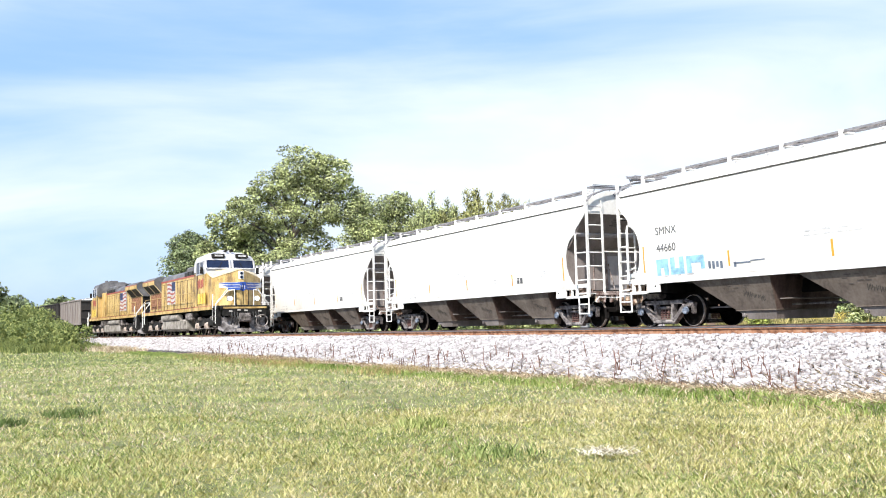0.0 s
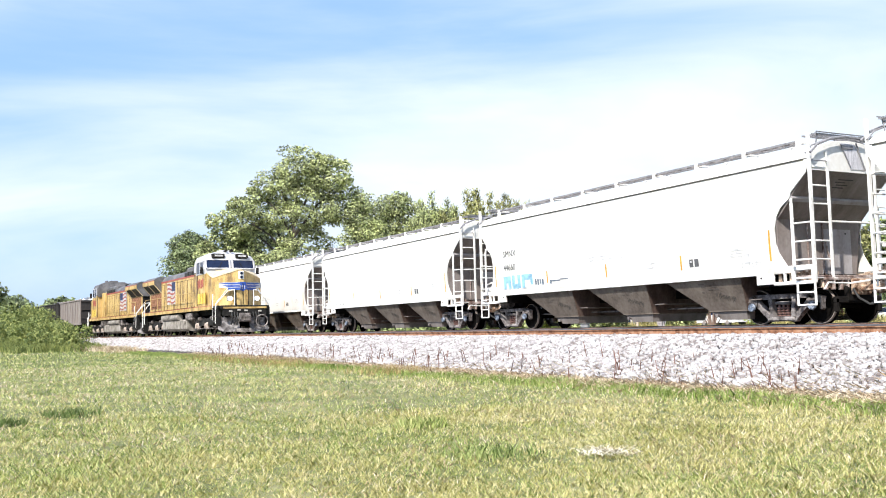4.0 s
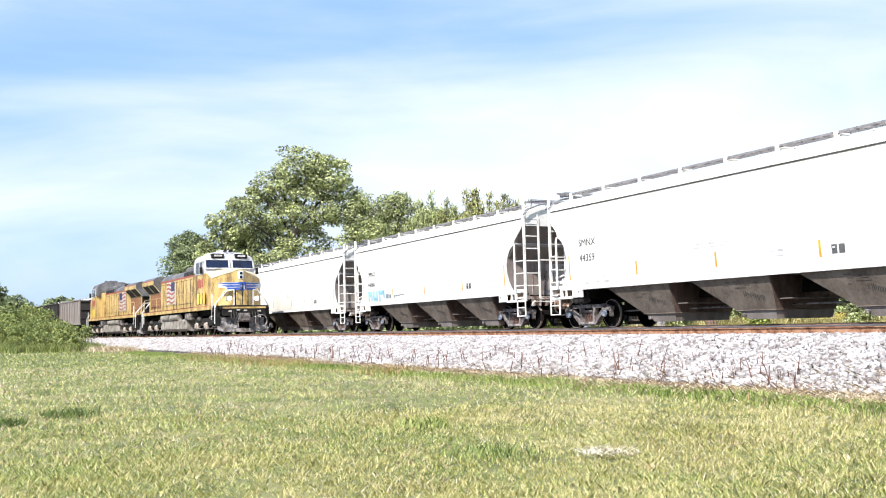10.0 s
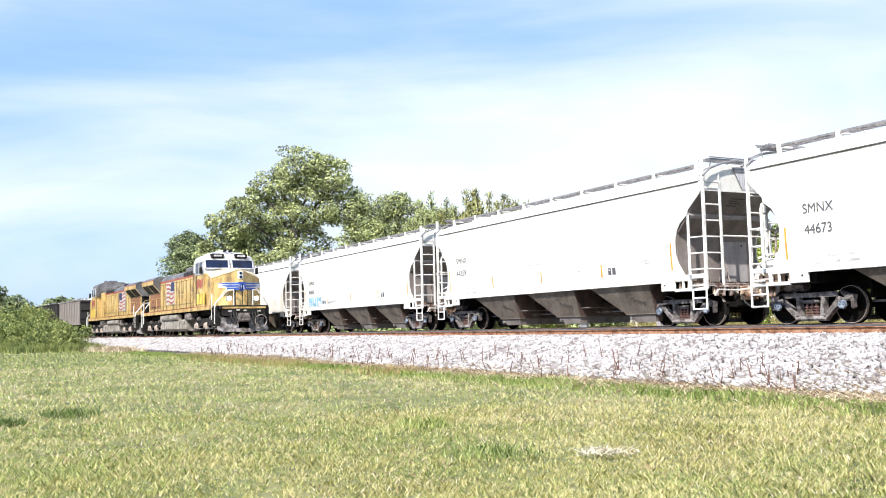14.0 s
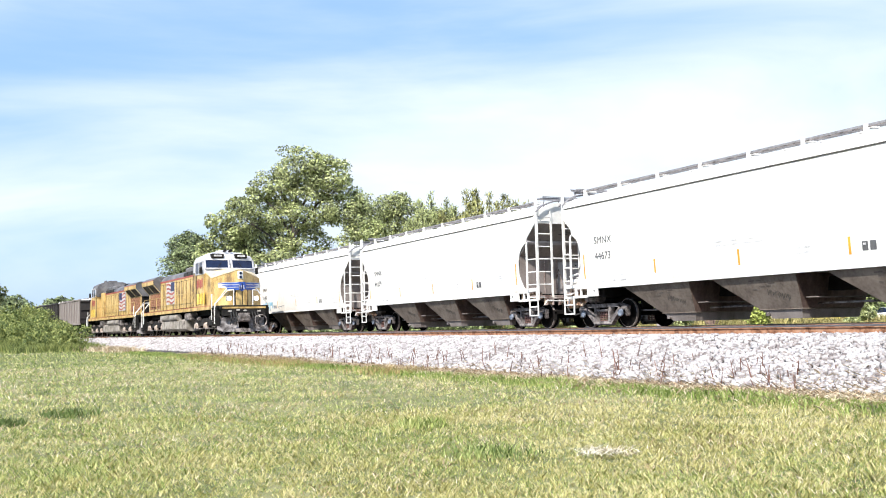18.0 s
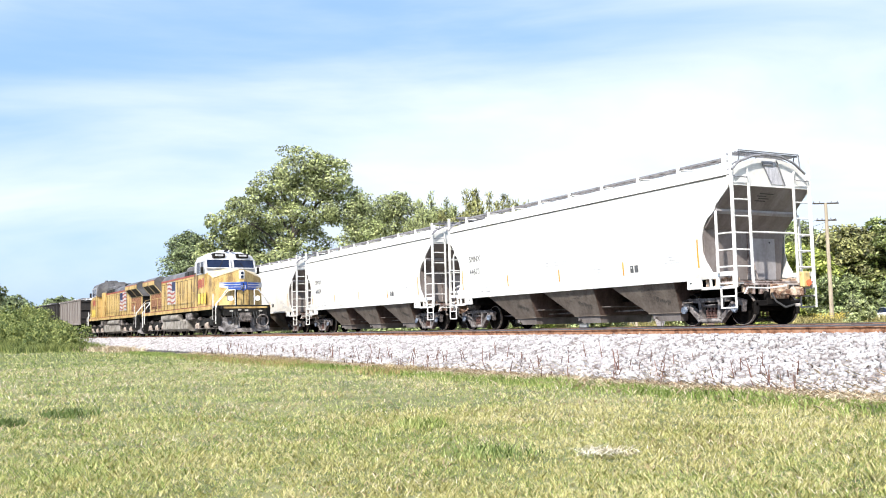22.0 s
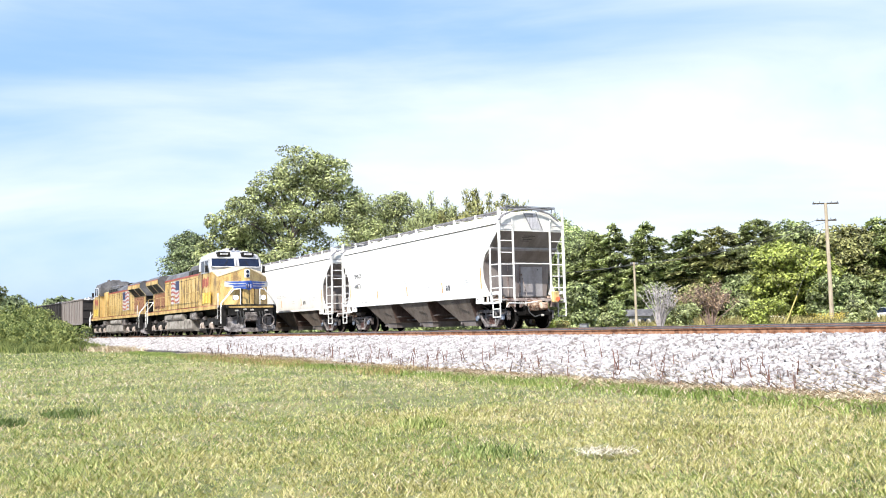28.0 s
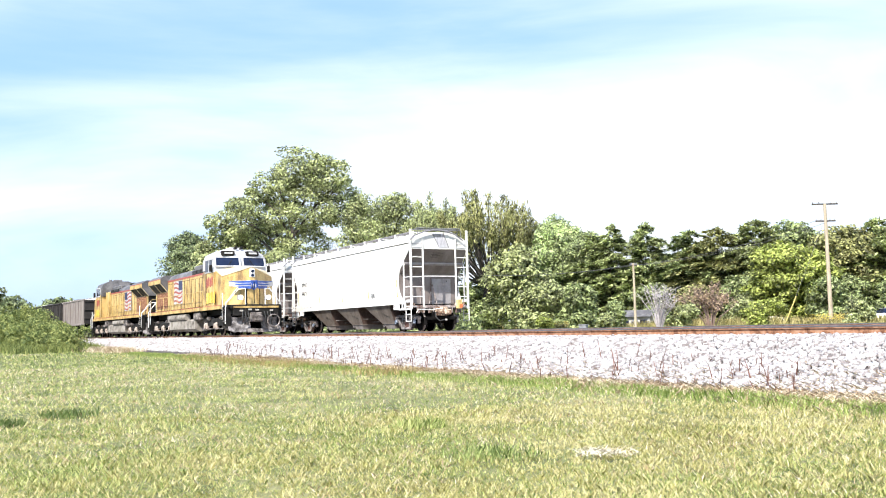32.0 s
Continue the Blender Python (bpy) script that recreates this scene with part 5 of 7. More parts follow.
def build_coal_car():
    c = new("coal_gondola")
    tagged(c, "dark grey steel coal gondola with ribbed ends", "rail car", group="coal cars")
    for s in (-1, 1):
        bm = B()
        box(bm, (0, s * 1.58, 2.40), (10.2, 0.05, 2.25), 0.01)
        part("side_wall", bm, "coal_side", c)
        bm = B()
        box(bm, (0, s * 1.60, 3.55), (10.3, 0.14, 0.14), 0.02)
        part("top_chord", bm, "coal_side", c)
        bm = B()
        box(bm, (0, s * 1.60, 1.26), (10.3, 0.12, 0.2), 0.02)
        part("side_sill", bm, "coal_side", c)
        bm = B()
        box(bm, (0, s * 1.63, 2.40), (0.10, 0.07, 2.2), 0.01)
        repeat(part("side_post", bm, "coal_side", c), [(-5.0 + 1.25 * q, 0, 0) for q in range(9)])
    for e in (-1, 1):
        bm = B()
        box(bm, (e * 5.1, 0, 2.40), (0.06, 3.2, 2.25), 0.01)
        for q in range(3):
            box(bm, (e * 5.15, 0, 1.8 + 0.8 * q), (0.1, 3.2, 0.12), 0.02)
        part("end_wall", bm, "coal_side", c)
        bm = B()
        box(bm, (e * 5.4, 0, 0.9), (0.7, 0.3, 0.3), 0.05)
        part("coupler", bm, "rust", c)
        build_truck(c, e * 3.5)
        for a in (-AXLE, AXLE):
            build_wheelset(c, e * 3.5 + a, 0.457)
    bm = B()
    box(bm, (0, 0, 1.15), (10.4, 1.4, 0.5), 0.05)
    part("centre_sill", bm, "steel_shaded", c)
    vs, fs = [], []
    nx, ny = 28, 10
    for i in range(nx):
        for j in range(ny):
            x, y = -5.0 + 10 * i / (nx - 1), -1.5 + 3.0 * j / (ny - 1)
            vs.append((x, y, 3.15 + 0.45 * (1 - (y / 1.5) ** 2) + 0.08 * noise.noise((x * 2, y * 2, 0))))
    for i in range(nx - 1):
        for j in range(ny - 1):
            a = i * ny + j
            fs.append((a, a + ny, a + ny + 1, a + 1))
    raw("coal_load", vs, fs, "coal", c, "black heaped coal")
    return c


LOCO_X = -62.0
loco = build_loco()
loco_rear = copy_thing(loco, pose(0, 0, 0))
loco_rear["label"] = "yellow diesel locomotive coupled behind, facing backwards"
for o in loco_rear.children:
    if o.name.split(".")[0] in ("cab_roof", "air_conditioner"):
        o.data = o.data.copy()
        o.data.materials[0] = M["loco_roof"]
coal = build_coal_car()
COALS = [coal] + [copy_thing(coal, pose(0, 0, 0)) for _ in range(5)]
for o in COALS[0].children:
    if o.name.split(".")[0] in ("side_wall", "side_post", "top_chord", "side_sill"):
        o.data = o.data.copy()
        o.data.materials[0] = M["coal_light"]
COALS[0]["label"] = "pale dusty steel coal gondola behind the locomotives"
# the near train: object, offset along the track, heading
NEAR_TRAIN = [(loco, 0.0, 0), (loco_rear, -22.35, 180)] + [(c, -22.35 - 11.2 - 5.8 - 11.3 * i, 0) for i, c in enumerate(COALS)]
CREEP = ((0, 0), (19.3, 0.0), (20.5, 0.09), (22, 0.27), (23.5, 0.5), (25, 0.75), (26.5, 1.02), (28, 1.33), (29, 1.60), (30, 1.88), (31, 2.15), (32, 2.4))


# ---- plants ----
def leaf_quads(rng, c, nrm, along, size, narrow=0.36):
    """Pointed leaves at the points c, facing nrm, drawn out along a direction: four corners each."""
    n = len(c)
    nrm = nrm / (np.linalg.norm(nrm, axis=1)[:, None] + 1e-9)
    b = np.cross(nrm, along)
    b /= np.linalg.norm(b, axis=1)[:, None] + 1e-9
    t = np.cross(b, nrm)
    s = size * (0.6 + 0.8 * rng.random(n))[:, None]
    return np.stack((c - t * s * 0.6, c + b * s * narrow, c + t * s * 0.75, c - b * s * narrow), axis=1)


def leaf_soup(rng, lumps, size, density, flat=0.5, upright=0.0, clump=0.26, core=0.5):
    """Leaves in many small clumps over a set of lumps (x, y, z, r), with gaps between the clumps and a loose shaded core."""
    out = []
    for x, y, z, r in lumps:
        centre = np.array((x, y, z))
        m = max(6, int(13 + 9 * r))
        d = rng.normal(size=(m, 3))
        d /= np.linalg.norm(d, axis=1)[:, None]
        reach = r * (0.52 + 0.42 * rng.random(m))
        cl = np.minimum(r * 0.6, (clump * r + 0.16) * (0.65 + 0.7 * rng.random(m)))
        k = np.maximum(8, (0.85 * density * cl * cl / (size * size)).astype(int))
        which = np.repeat(np.arange(m), k)
        n = len(which)
        q = rng.normal(size=(n, 3)) + d[which] * 0.5 + np.array((0, 0, 0.35))
        q /= np.linalg.norm(q, axis=1)[:, None]
        c = centre + d[which] * reach[which][:, None] * np.array((1, 1, 0.88)) + q * (cl[which] * (0.35 + 0.7 * rng.random(n) ** 0.5))[:, None] * np.array((1.15, 1.15, 0.72 + upright * 0.8))
        along = rng.normal(size=(n, 3)) + np.array((0, 0, 2.2 * upright))
        out.append(leaf_quads(rng, c, q + rng.normal(size=(n, 3)) * 0.55 + np.array((0, 0, flat)), along, size, 0.36 - 0.16 * upright))
        n = max(6, int(0.55 * core * density * r * r / (size * size * 3.2)))
        q = rng.normal(size=(n, 3))
        q /= np.linalg.norm(q, axis=1)[:, None]
        c = centre + q * (r * 0.72 * rng.random(n) ** 0.45)[:, None]
        out.append(leaf_quads(rng, c, rng.normal(size=(n, 3)), rng.normal(size=(n, 3)), size * 1.7))
    return np.concatenate(out).reshape(-1, 3)


def bough_soup(rng, h, width, base, size):
    """A conifer's foliage: uneven tiers of drooping boughs, each a flat spray of narrow leaves."""
    out = []
    z = base * h
    while z < h * 0.985:
        k = (z - base * h) / (h * (1 - base))
        full = width * 0.5 * (1 - k ** 2.0) ** 0.62 * (0.85 + 0.3 * rng.random()) + 0.25
        for q in range(9 if k < 0.8 else 7):
            an = rng.random() * 6.283
            L = full * (0.62 + 0.5 * rng.random())
            n = max(10, int(30 * L))
            f = 0.15 + 0.85 * rng.random(n) ** 0.7
            side = rng.normal(size=n) * 0.17 * L * (1.15 - f)
            ca, sa = math.cos(an), math.sin(an)
            c = np.stack((ca * L * f - sa * side, sa * L * f + ca * side, z + 0.10 * L * math.sin(q) - 0.16 * L * f * f + 0.09 * rng.normal(size=n)), 1)
            along = np.stack((np.full(n, ca), np.full(n, sa), np.full(n, -0.25)), 1) + rng.normal(size=(n, 3)) * 0.45
            out.append(leaf_quads(rng, c, np.array((0, 0, 1.0)) + rng.normal(size=(n, 3)) * 0.38, along, size * 1.35, 0.24))
        z += (0.34 + 0.30 * rng.random()) * (1.25 - 0.5 * k)
    n = 60
    c = np.stack((rng.normal(size=n) * 0.18, rng.normal(size=n) * 0.18, h * (0.93 + 0.07 * rng.random(n))), 1)
    out.append(leaf_quads(rng, c, rng.normal(size=(n, 3)), np.array((0, 0, 1.5)) + rng.normal(size=(n, 3)) * 0.4, size * 1.2, 0.2))
    return np.concatenate(out).reshape(-1, 3)


ACROSS = Vector((0.464, 0.886, 0))


def build_tree(x, y, top, width, mat, seed, label, base=0.25, n=9, size=0.25, density=9.0, lumps=None, conifer=False, name="tree", trunk=True, z0=0.55, upright=0.0, core=0.5):
    rng = np.random.default_rng(seed)
    t = new(name)
    t.location = (x, y, z0)
    tagged(t, label, "tree" if name == "tree" else name.replace("_", " "))
    h = top - z0
    width *= 1.15
    if lumps is None:
        lumps = []
        for i in range(n):
            k = i / max(1, n - 1)
            zc = h * (base + (0.93 - base) * k)
            wide = (1 - 0.85 * k) if conifer else math.sin(math.pi * (0.22 + 0.66 * k)) ** 0.7
            r = width * (0.25 + 0.08 * rng.random()) * (0.75 + 0.5 * wide) * (0.78 if conifer else 1)
            r = min(r, h * 0.3)
            an, q = rng.random() * 6.283, (0.2 + 0.8 * rng.random()) * max(0.0, width * 0.5 * wide - r * 0.55)
            lumps.append((q * math.cos(an), q * math.sin(an), min(zc, h - r * 0.86), r))
        lumps.append((0, 0, h - width * 0.17, width * 0.18))
    else:
        lumps = [(a * ACROSS.x + d * ACROSS.y, a * ACROSS.y - d * ACROSS.x, z, r) for a, d, z, r in lumps]
    if trunk:
        bm = B()
        r0 = 0.018 * h + 0.06
        pts = [Vector((0.03 * h * math.sin(2.1 * q + seed), 0.02 * h * math.cos(1.7 * q + seed) - 0.02 * h, h * 0.68 * q)) for q in (0, 0.2, 0.42, 0.66, 1.0)]
        pts[0].z -= 0.15
        for q in range(4):
            rod(bm, pts[q], pts[q + 1], r0 * (1 - 0.2 * q), r0 * (0.8 - 0.2 * q), seg=7)
        part("trunk", bm, "bark", t, "grey-brown bark trunk")
        for lx, ly, lz, lr in lumps[:9]:
            bm = B()
            k = min(0.9, max(0.25, lz / (h * 0.68) - 0.35))
            s = Vector((pts[0].lerp(pts[4], k)))
            e = Vector((lx, ly, lz))
            m = s.lerp(e, 0.5) + Vector((0, 0, 0.12 * (e - s).length))
            rod(bm, s, m, r0 * 0.38, r0 * 0.26, seg=5)
            rod(bm, m, e, r0 * 0.26, r0 * 0.10, seg=5)
            for q in range(3):
                d = Vector(rng.normal(size=3)).normalized() * lr * 0.8
                rod(bm, m.lerp(e, 0.5 + 0.2 * q), e + d, r0 * 0.12, r0 * 0.04, seg=4)
            part("limb", bm, "bark", t)
    if conifer:
        tri_soup("crown", bough_soup(rng, h, width, base, size), 4, mat, t, "layered boughs of the crown")
    else:
        tri_soup("crown", leaf_soup(rng, lumps, size, density, upright=upright, core=core), 4, mat, t, "leafy crown")
    return t


def build_twiggy_shrub(x, y, top, width, seed, label, bark, leaf=None, leaves=0):
    """A shrub of many thin forking stems, bare or with sparse leaves near the tips."""
    rng = np.random.default_rng(seed)
    t = new("shrub")
    t.location = (x, y, 0.5)
    tagged(t, label, "shrub")
    tips = []
    for i in range(26):
        bm = B()
        an, lean = rng.random() * 6.283, 0.15 + 0.85 * rng.random() ** 0.7
        h = (top - 0.5) * (1.0 - 0.32 * lean) * (0.75 + 0.25 * rng.random())
        out_ = Vector((math.cos(an), math.sin(an), 0)) * width * 0.5 * lean
        p = [Vector((0.1 * math.cos(an), 0.1 * math.sin(an), -0.1)), out_ * 0.35 + Vector((0, 0, h * 0.45)), out_ * 0.8 + Vector((0, 0, h * 0.8)), out_ + Vector((0, 0, h))]
        for q in range(3):
            rod(bm, p[q], p[q + 1], 0.05 - 0.014 * q, 0.036 - 0.013 * q, seg=4)
        for q in range(9):
            f = 0.35 + 0.6 * rng.random()
            k = min(2, int(f * 3))
            a = p[k].lerp(p[k + 1], f * 3 - k)
            d = Vector((rng.normal() * 0.5, rng.normal() * 0.5, 0.35 + 0.35 * rng.random())) * (0.16 * width)
            rod(bm, a, a + d, 0.018, 0.008, seg=3)
            tips += [a + d, a + d * 0.6]
        part("stem", bm, bark, t)
    if leaf:
        c = np.array(tips)[rng.integers(0, len(tips), leaves)] + rng.normal(size=(leaves, 3)) * 0.14
        tri_soup("foliage", leaf_quads(rng, c, rng.normal(size=(leaves, 3)), rng.normal(size=(leaves, 3)), 0.13).reshape(-1, 3), 4, leaf, t, "sparse small leaves")
    return t


def build_fan_tree(x, y, top, width, mat, seed, label):
    """A tree whose limbs sweep up and out from a leaning trunk, with narrow upright foliage and gaps between the sprays."""
    rng = np.random.default_rng(seed)
    t = new("tree")
    t.location = (x, y, 0.55)
    tagged(t, label, "tree")
    h = top - 0.55
    lean = ACROSS * (0.10 * width)
    foot, fork = Vector((0, 0, -0.15)) - lean, Vector((0, 0, h * 0.34)) + lean * 0.6
    bm = B()
    mid = foot.lerp(fork, 0.5) + ACROSS * 0.12
    rod(bm, foot, mid, 0.38, 0.31, seg=8)
    rod(bm, mid, fork, 0.31, 0.26, seg=8)
    part("trunk", bm, "dark_bark", t, "dark leaning trunk")
    cs, ns, al = [], [], []
    for i in range(64):
        an, f = rng.random() * 6.283, rng.random() ** 0.42
        tip = Vector((math.cos(an) * f, math.sin(an) * f, 0)) * width * 0.5
        tip.z = h * (1.0 - 0.30 * f * f) * (0.74 + 0.26 * rng.random())
        a = foot.lerp(fork, 0.75 + 0.25 * rng.random())
        knee = a.lerp(tip, 0.45) + Vector((tip.x, tip.y, 0)) * 0.16
        bm = B()
        rod(bm, a, knee, 0.12, 0.07, seg=5)
        rod(bm, knee, tip, 0.07, 0.02, seg=4)
        part("limb", bm, "dark_bark", t)
        way = np.array(tip - knee) / (tip - knee).length
        n = 300
        u = 0.25 + 0.78 * rng.random(n) ** 0.75
        c = np.array(knee) + u[:, None] * np.array(tip - knee) + rng.normal(size=(n, 3)) * np.array((0.34, 0.34, 0.24)) * (0.5 + 0.8 * (1.1 - u))[:, None]
        cs.append(c)
        al.append(way + np.array((0, 0, 0.5)) + rng.normal(size=(n, 3)) * 0.45)
        ns.append(rng.normal(size=(n, 3)) + np.array((0.4, -0.7, 0.5)))
    c, nrm, along = np.concatenate(cs), np.concatenate(ns), np.concatenate(al)
    tri_soup("crown", leaf_quads(rng, c, nrm, along, 0.30, 0.17).reshape(-1, 3), 4, mat, t, "upswept sprays of narrow leaves")
    return t


def build_woods():
    # the tall broad tree behind the locomotives
    build_tree(-87.5, 30.1, 19.6, 14, "leaf_green", 3, "tall spreading green shade tree behind the tracks", size=0.21, density=7.5, z0=0.3, core=0.2,
               lumps=((0.0, 0, 16.3, 2.7), (2.6, 1, 15.8, 2.3), (-2.2, -1, 15.0, 2.2), (4.0, 0, 14.6, 1.7), (-4.0, 0, 14.2, 1.5), (-5.2, 1, 11.6, 2.3), (-7.0, 0, 9.8, 2.0), (-7.6, 1, 11.4, 1.3), (-6.0, -1, 13.0, 1.2), (-9.0, 0, 8.2, 1.6), (-2.0, -2, 11.8, 2.9), (1.4, 1, 12.6, 2.7),
                      (-4.6, -1, 8.3, 2.7), (0.4, 0, 8.8, 2.6), (-1.5, 2, 6.0, 3.2), (4.4, 1, 11.9, 1.6), (6.0, 0, 12.8, 1.2), (6.9, 1, 10.2, 1.7), (-8.2, 1, 6.4, 2.4), (-5, 0, 4.4, 2.6), (3, 0, 4.4, 2.8)))
    build_tree(-140.2, 31.0, 16.0, 7.4, "leaf_shade", 5, "round green tree far behind the locomotives", n=10, size=0.26, density=4.5, base=0.45, core=0.15)
    build_tree(-134.0, 37.0, 14.0, 7.5, "leaf_shade", 6, "green tree far behind the locomotives", n=9, size=0.26, density=5, base=0.3, core=0.2)
    build_tree(-100.9, 46.7, 17.2, 7.0, "leaf_green", 8, "slender green tree behind the hopper train", n=10, size=0.22, base=0.3, density=5.0, core=0.15)
    build_tree(-99.5, 41.5, 16.6, 6.0, "leaf_green", 33, "green tree beside the tall shade tree", n=10, size=0.22, base=0.3, density=3.2, core=0.15)
    build_tree(-96.0, 49.0, 15.2, 7.0, "leaf_green", 18, "green tree behind the hopper train", n=9, size=0.22, base=0.3, density=5.0, core=0.15)
    build_fan_tree(-90.5, 46.5, 16.0, 8.0, "leaf_green", 9, "green tree with open upright branches")
    build_fan_tree(-85.5, 49.6, 16.5, 12.0, "leaf_olive", 10, "olive-green tree with leaning dark trunk and upswept branches")
    build_tree(-80.5, 51.0, 9.0, 6.0, "leaf_green", 11, "green tree beside the road", n=10, size=0.3, base=0.25)
    build_tree(-102.4, 70.6, 14.9, 9.0, "leaf_pale", 12, "pale green tree beyond the road", n=11, size=0.26, base=0.2)
    build_tree(-97.0, 70.5, 12.5, 8.0, "leaf_dark", 13, "dark green tree beyond the road", n=10, size=0.26, base=0.15)
    build_tree(-93.0, 69.5, 12.2, 6.0, "leaf_pine", 14, "dark layered cedar tree beyond the road", n=10, size=0.3, base=0.1, conifer=True)
    build_tree(-90.0, 70.2, 13.0, 6.6, "leaf_pine", 15, "dark layered pine tree beyond the road", n=12, size=0.3, base=0.12, conifer=True)
    build_tree(-86.5, 72.4, 12.9, 6.4, "leaf_pine", 16, "dark pine tree with uneven top", n=12, size=0.3, base=0.12, conifer=True)
    build_tree(-84.5, 76.5, 9.0, 5.0, "leaf_dark", 17, "dark green bushy tree by the road", n=9, size=0.3, base=0.1)
    build_tree(-82.0, 75.0, 11.5, 9.0, "leaf_dark", 21, "dark green tree in a hedgerow", n=10, size=0.3, base=0.1, conifer=True)
    build_tree(-78.9, 76.4, 11.6, 11.5, "leaf_olive", 22, "broad olive-green cedar by the road", n=12, size=0.3, base=0.12, conifer=True)
    build_tree(-75.5, 78.8, 12.1, 11.5, "leaf_green", 23, "broad green tree by the road", n=12, size=0.3, base=0.12, conifer=True)
    build_tree(-68.2, 75.4, 9.0, 8.0, "leaf_lime", 24, "bright yellow-green tree by the road", n=10, size=0.28, base=0.15)
    build_tree(-73.5, 83.0, 11.7, 7.0, "leaf_dark", 25, "dark green tree behind the pole", n=10, size=0.3, base=0.12)
    build_tree(-69.0, 85.5, 11.0, 8.0, "leaf_olive", 26, "olive-green tree behind the pole", n=11, size=0.3, base=0.12)
    build_tree(-66.5, 86.8, 11.6, 6.5, "leaf_pine", 27, "dark pine with feathery top", n=11, size=0.3, base=0.12, conifer=True)
    build_tree(-64.0, 87.0, 11.6, 8.0, "leaf_pine", 28, "dark green pine tree beyond the road", n=11, size=0.3, base=0.12, conifer=True)
    build_tree(-60.0, 88.0, 11.4, 9.0, "leaf_dark", 29, "dark green tree by the road", n=11, size=0.32, base=0.12, conifer=True)
    build_tree(-54.0, 92.0, 12.4, 9.0, "leaf_dark", 30, "dark green tree by the road", n=11, size=0.32, base=0.12, conifer=True)
    build_tree(-47.0, 95.0, 12.0, 9.0, "leaf_dark", 31, "dark green tree by the road", n=10, size=0.34, base=0.12, conifer=True)
    # woodland filling the distance behind the roadside trees
    rng = np.random.default_rng(44)
    lumps = []
    for i in range(120):
        k = rng.random()
        x, y = -128 + 82 * k + rng.normal() * 2, 82 + 20 * k + 10 * rng.random()
        lumps.append((x, y, 1.5 + 6.8 * rng.random(), 2.0 + 1.2 * rng.random()))
    w = tri_soup("far_woodland", leaf_soup(rng, lumps, 0.4, 9.0), 4, "leaf_dark")
    tagged(w, "dark green woodland behind the roadside trees", "woodland", kind="stuff")
    # undergrowth
    for k, (x, y, top, w, mat, label) in enumerate(((-82.0, 52.0, 5.7, 6.5, "leaf_dark", "dense dark green shrub beside the road"), (-77.0, 51.0, 5.0, 6.0, "leaf_green", "dense green shrub beside the road"), (-86.0, 51.3, 6.0, 7.0, "leaf_dark", "dense dark green shrub beside the road"),
                                                    (-72.0, 52.0, 4.7, 4.6, "leaf_dark", "dense dark green shrub beside the road"), (-91.0, 50.6, 5.6, 7.0, "leaf_green", "dense green shrub beside the road"), (-81.5, 68.8, 5.4, 4.5, "leaf_dark", "dark green shrub beyond the road"),
                                                    (-76.5, 70.2, 5.0, 5.0, "leaf_olive", "olive shrub beyond the road"), (-70.0, 70.5, 3.6, 4.0, "leaf_green", "green shrub by the road"), (-63.0, 75.0, 5.0, 5.0, "leaf_dark", "dark green shrub by the pole"),
                                                    (-58.5, 79.0, 4.6, 5.0, "leaf_dark", "dark green shrub by the road"), (-53.5, 81.5, 5.0, 5.0, "leaf_dark", "dark green shrub by the road"), (-66.5, 81.0, 5.5, 6.0, "leaf_dark", "dark green shrub among the trees"), (-72.5, 73.5, 5.6, 5.5, "leaf_dark", "dark green shrub among the trees"))):
        build_tree(x, y, top, w, mat, 60 + k, label, base=0.2, n=8, size=0.24, density=8.5, name="shrub")
    build_twiggy_shrub(-52.9, 50.1, 4.2, 4.6, 71, "reddish-brown twiggy shrub beside the track", "red_twig", "leaf_red", 1500)
    # near-side growth by the coal cars, and far tree tops
    build_tree(-284.0, 27.0, 11.8, 9.0, "leaf_shade", 90, "distant dark green tree on the horizon", n=7, size=0.7, base=0.3)
    build_tree(-320.0, 33.0, 13.0, 9.0, "leaf_shade", 91, "distant dark green tree on the horizon", n=7, size=0.7, base=0.3)
    build_tree(-104.0, 1.6, 7.4, 6.5, "leaf_green", 92, "green tree at the lawn's far edge", n=9, size=0.3, base=0.2, z0=0)
    build_tree(-112.0, 5.0, 5.6, 6.0, "leaf_shade", 93, "dark green shrubby tree at the lawn's far edge", n=9, size=0.3, base=0.2, z0=0)
    build_tree(-118.0, 3.0, 5.4, 6.0, "leaf_green", 94, "green shrubby tree at the lawn's far edge", n=9, size=0.3, base=0.2, z0=0)


def blades(rng, x, y, z, h, w, lean, bend=0.4):
    """Grass blades: a bent strip of two pieces for each root, as triangles."""
    n = len(x)
    an = rng.random(n) * 6.283
    dx, dy = np.cos(an), np.sin(an)
    la = rng.random(n) * 6.283
    lx, ly = np.cos(la) * lean * h, np.sin(la) * lean * h
    p = np.stack((x, y, z), 1)
    s = np.stack((dx, dy, np.zeros(n)), 1) * w / 2
    mid = p + np.stack((lx * bend, ly * bend, h * 0.6), 1)
    tip = p + np.stack((lx, ly, h), 1)
    return np.stack((p - s, p + s, mid + s * 0.7, tip, mid - s * 0.7), axis=1).reshape(-1, 3)


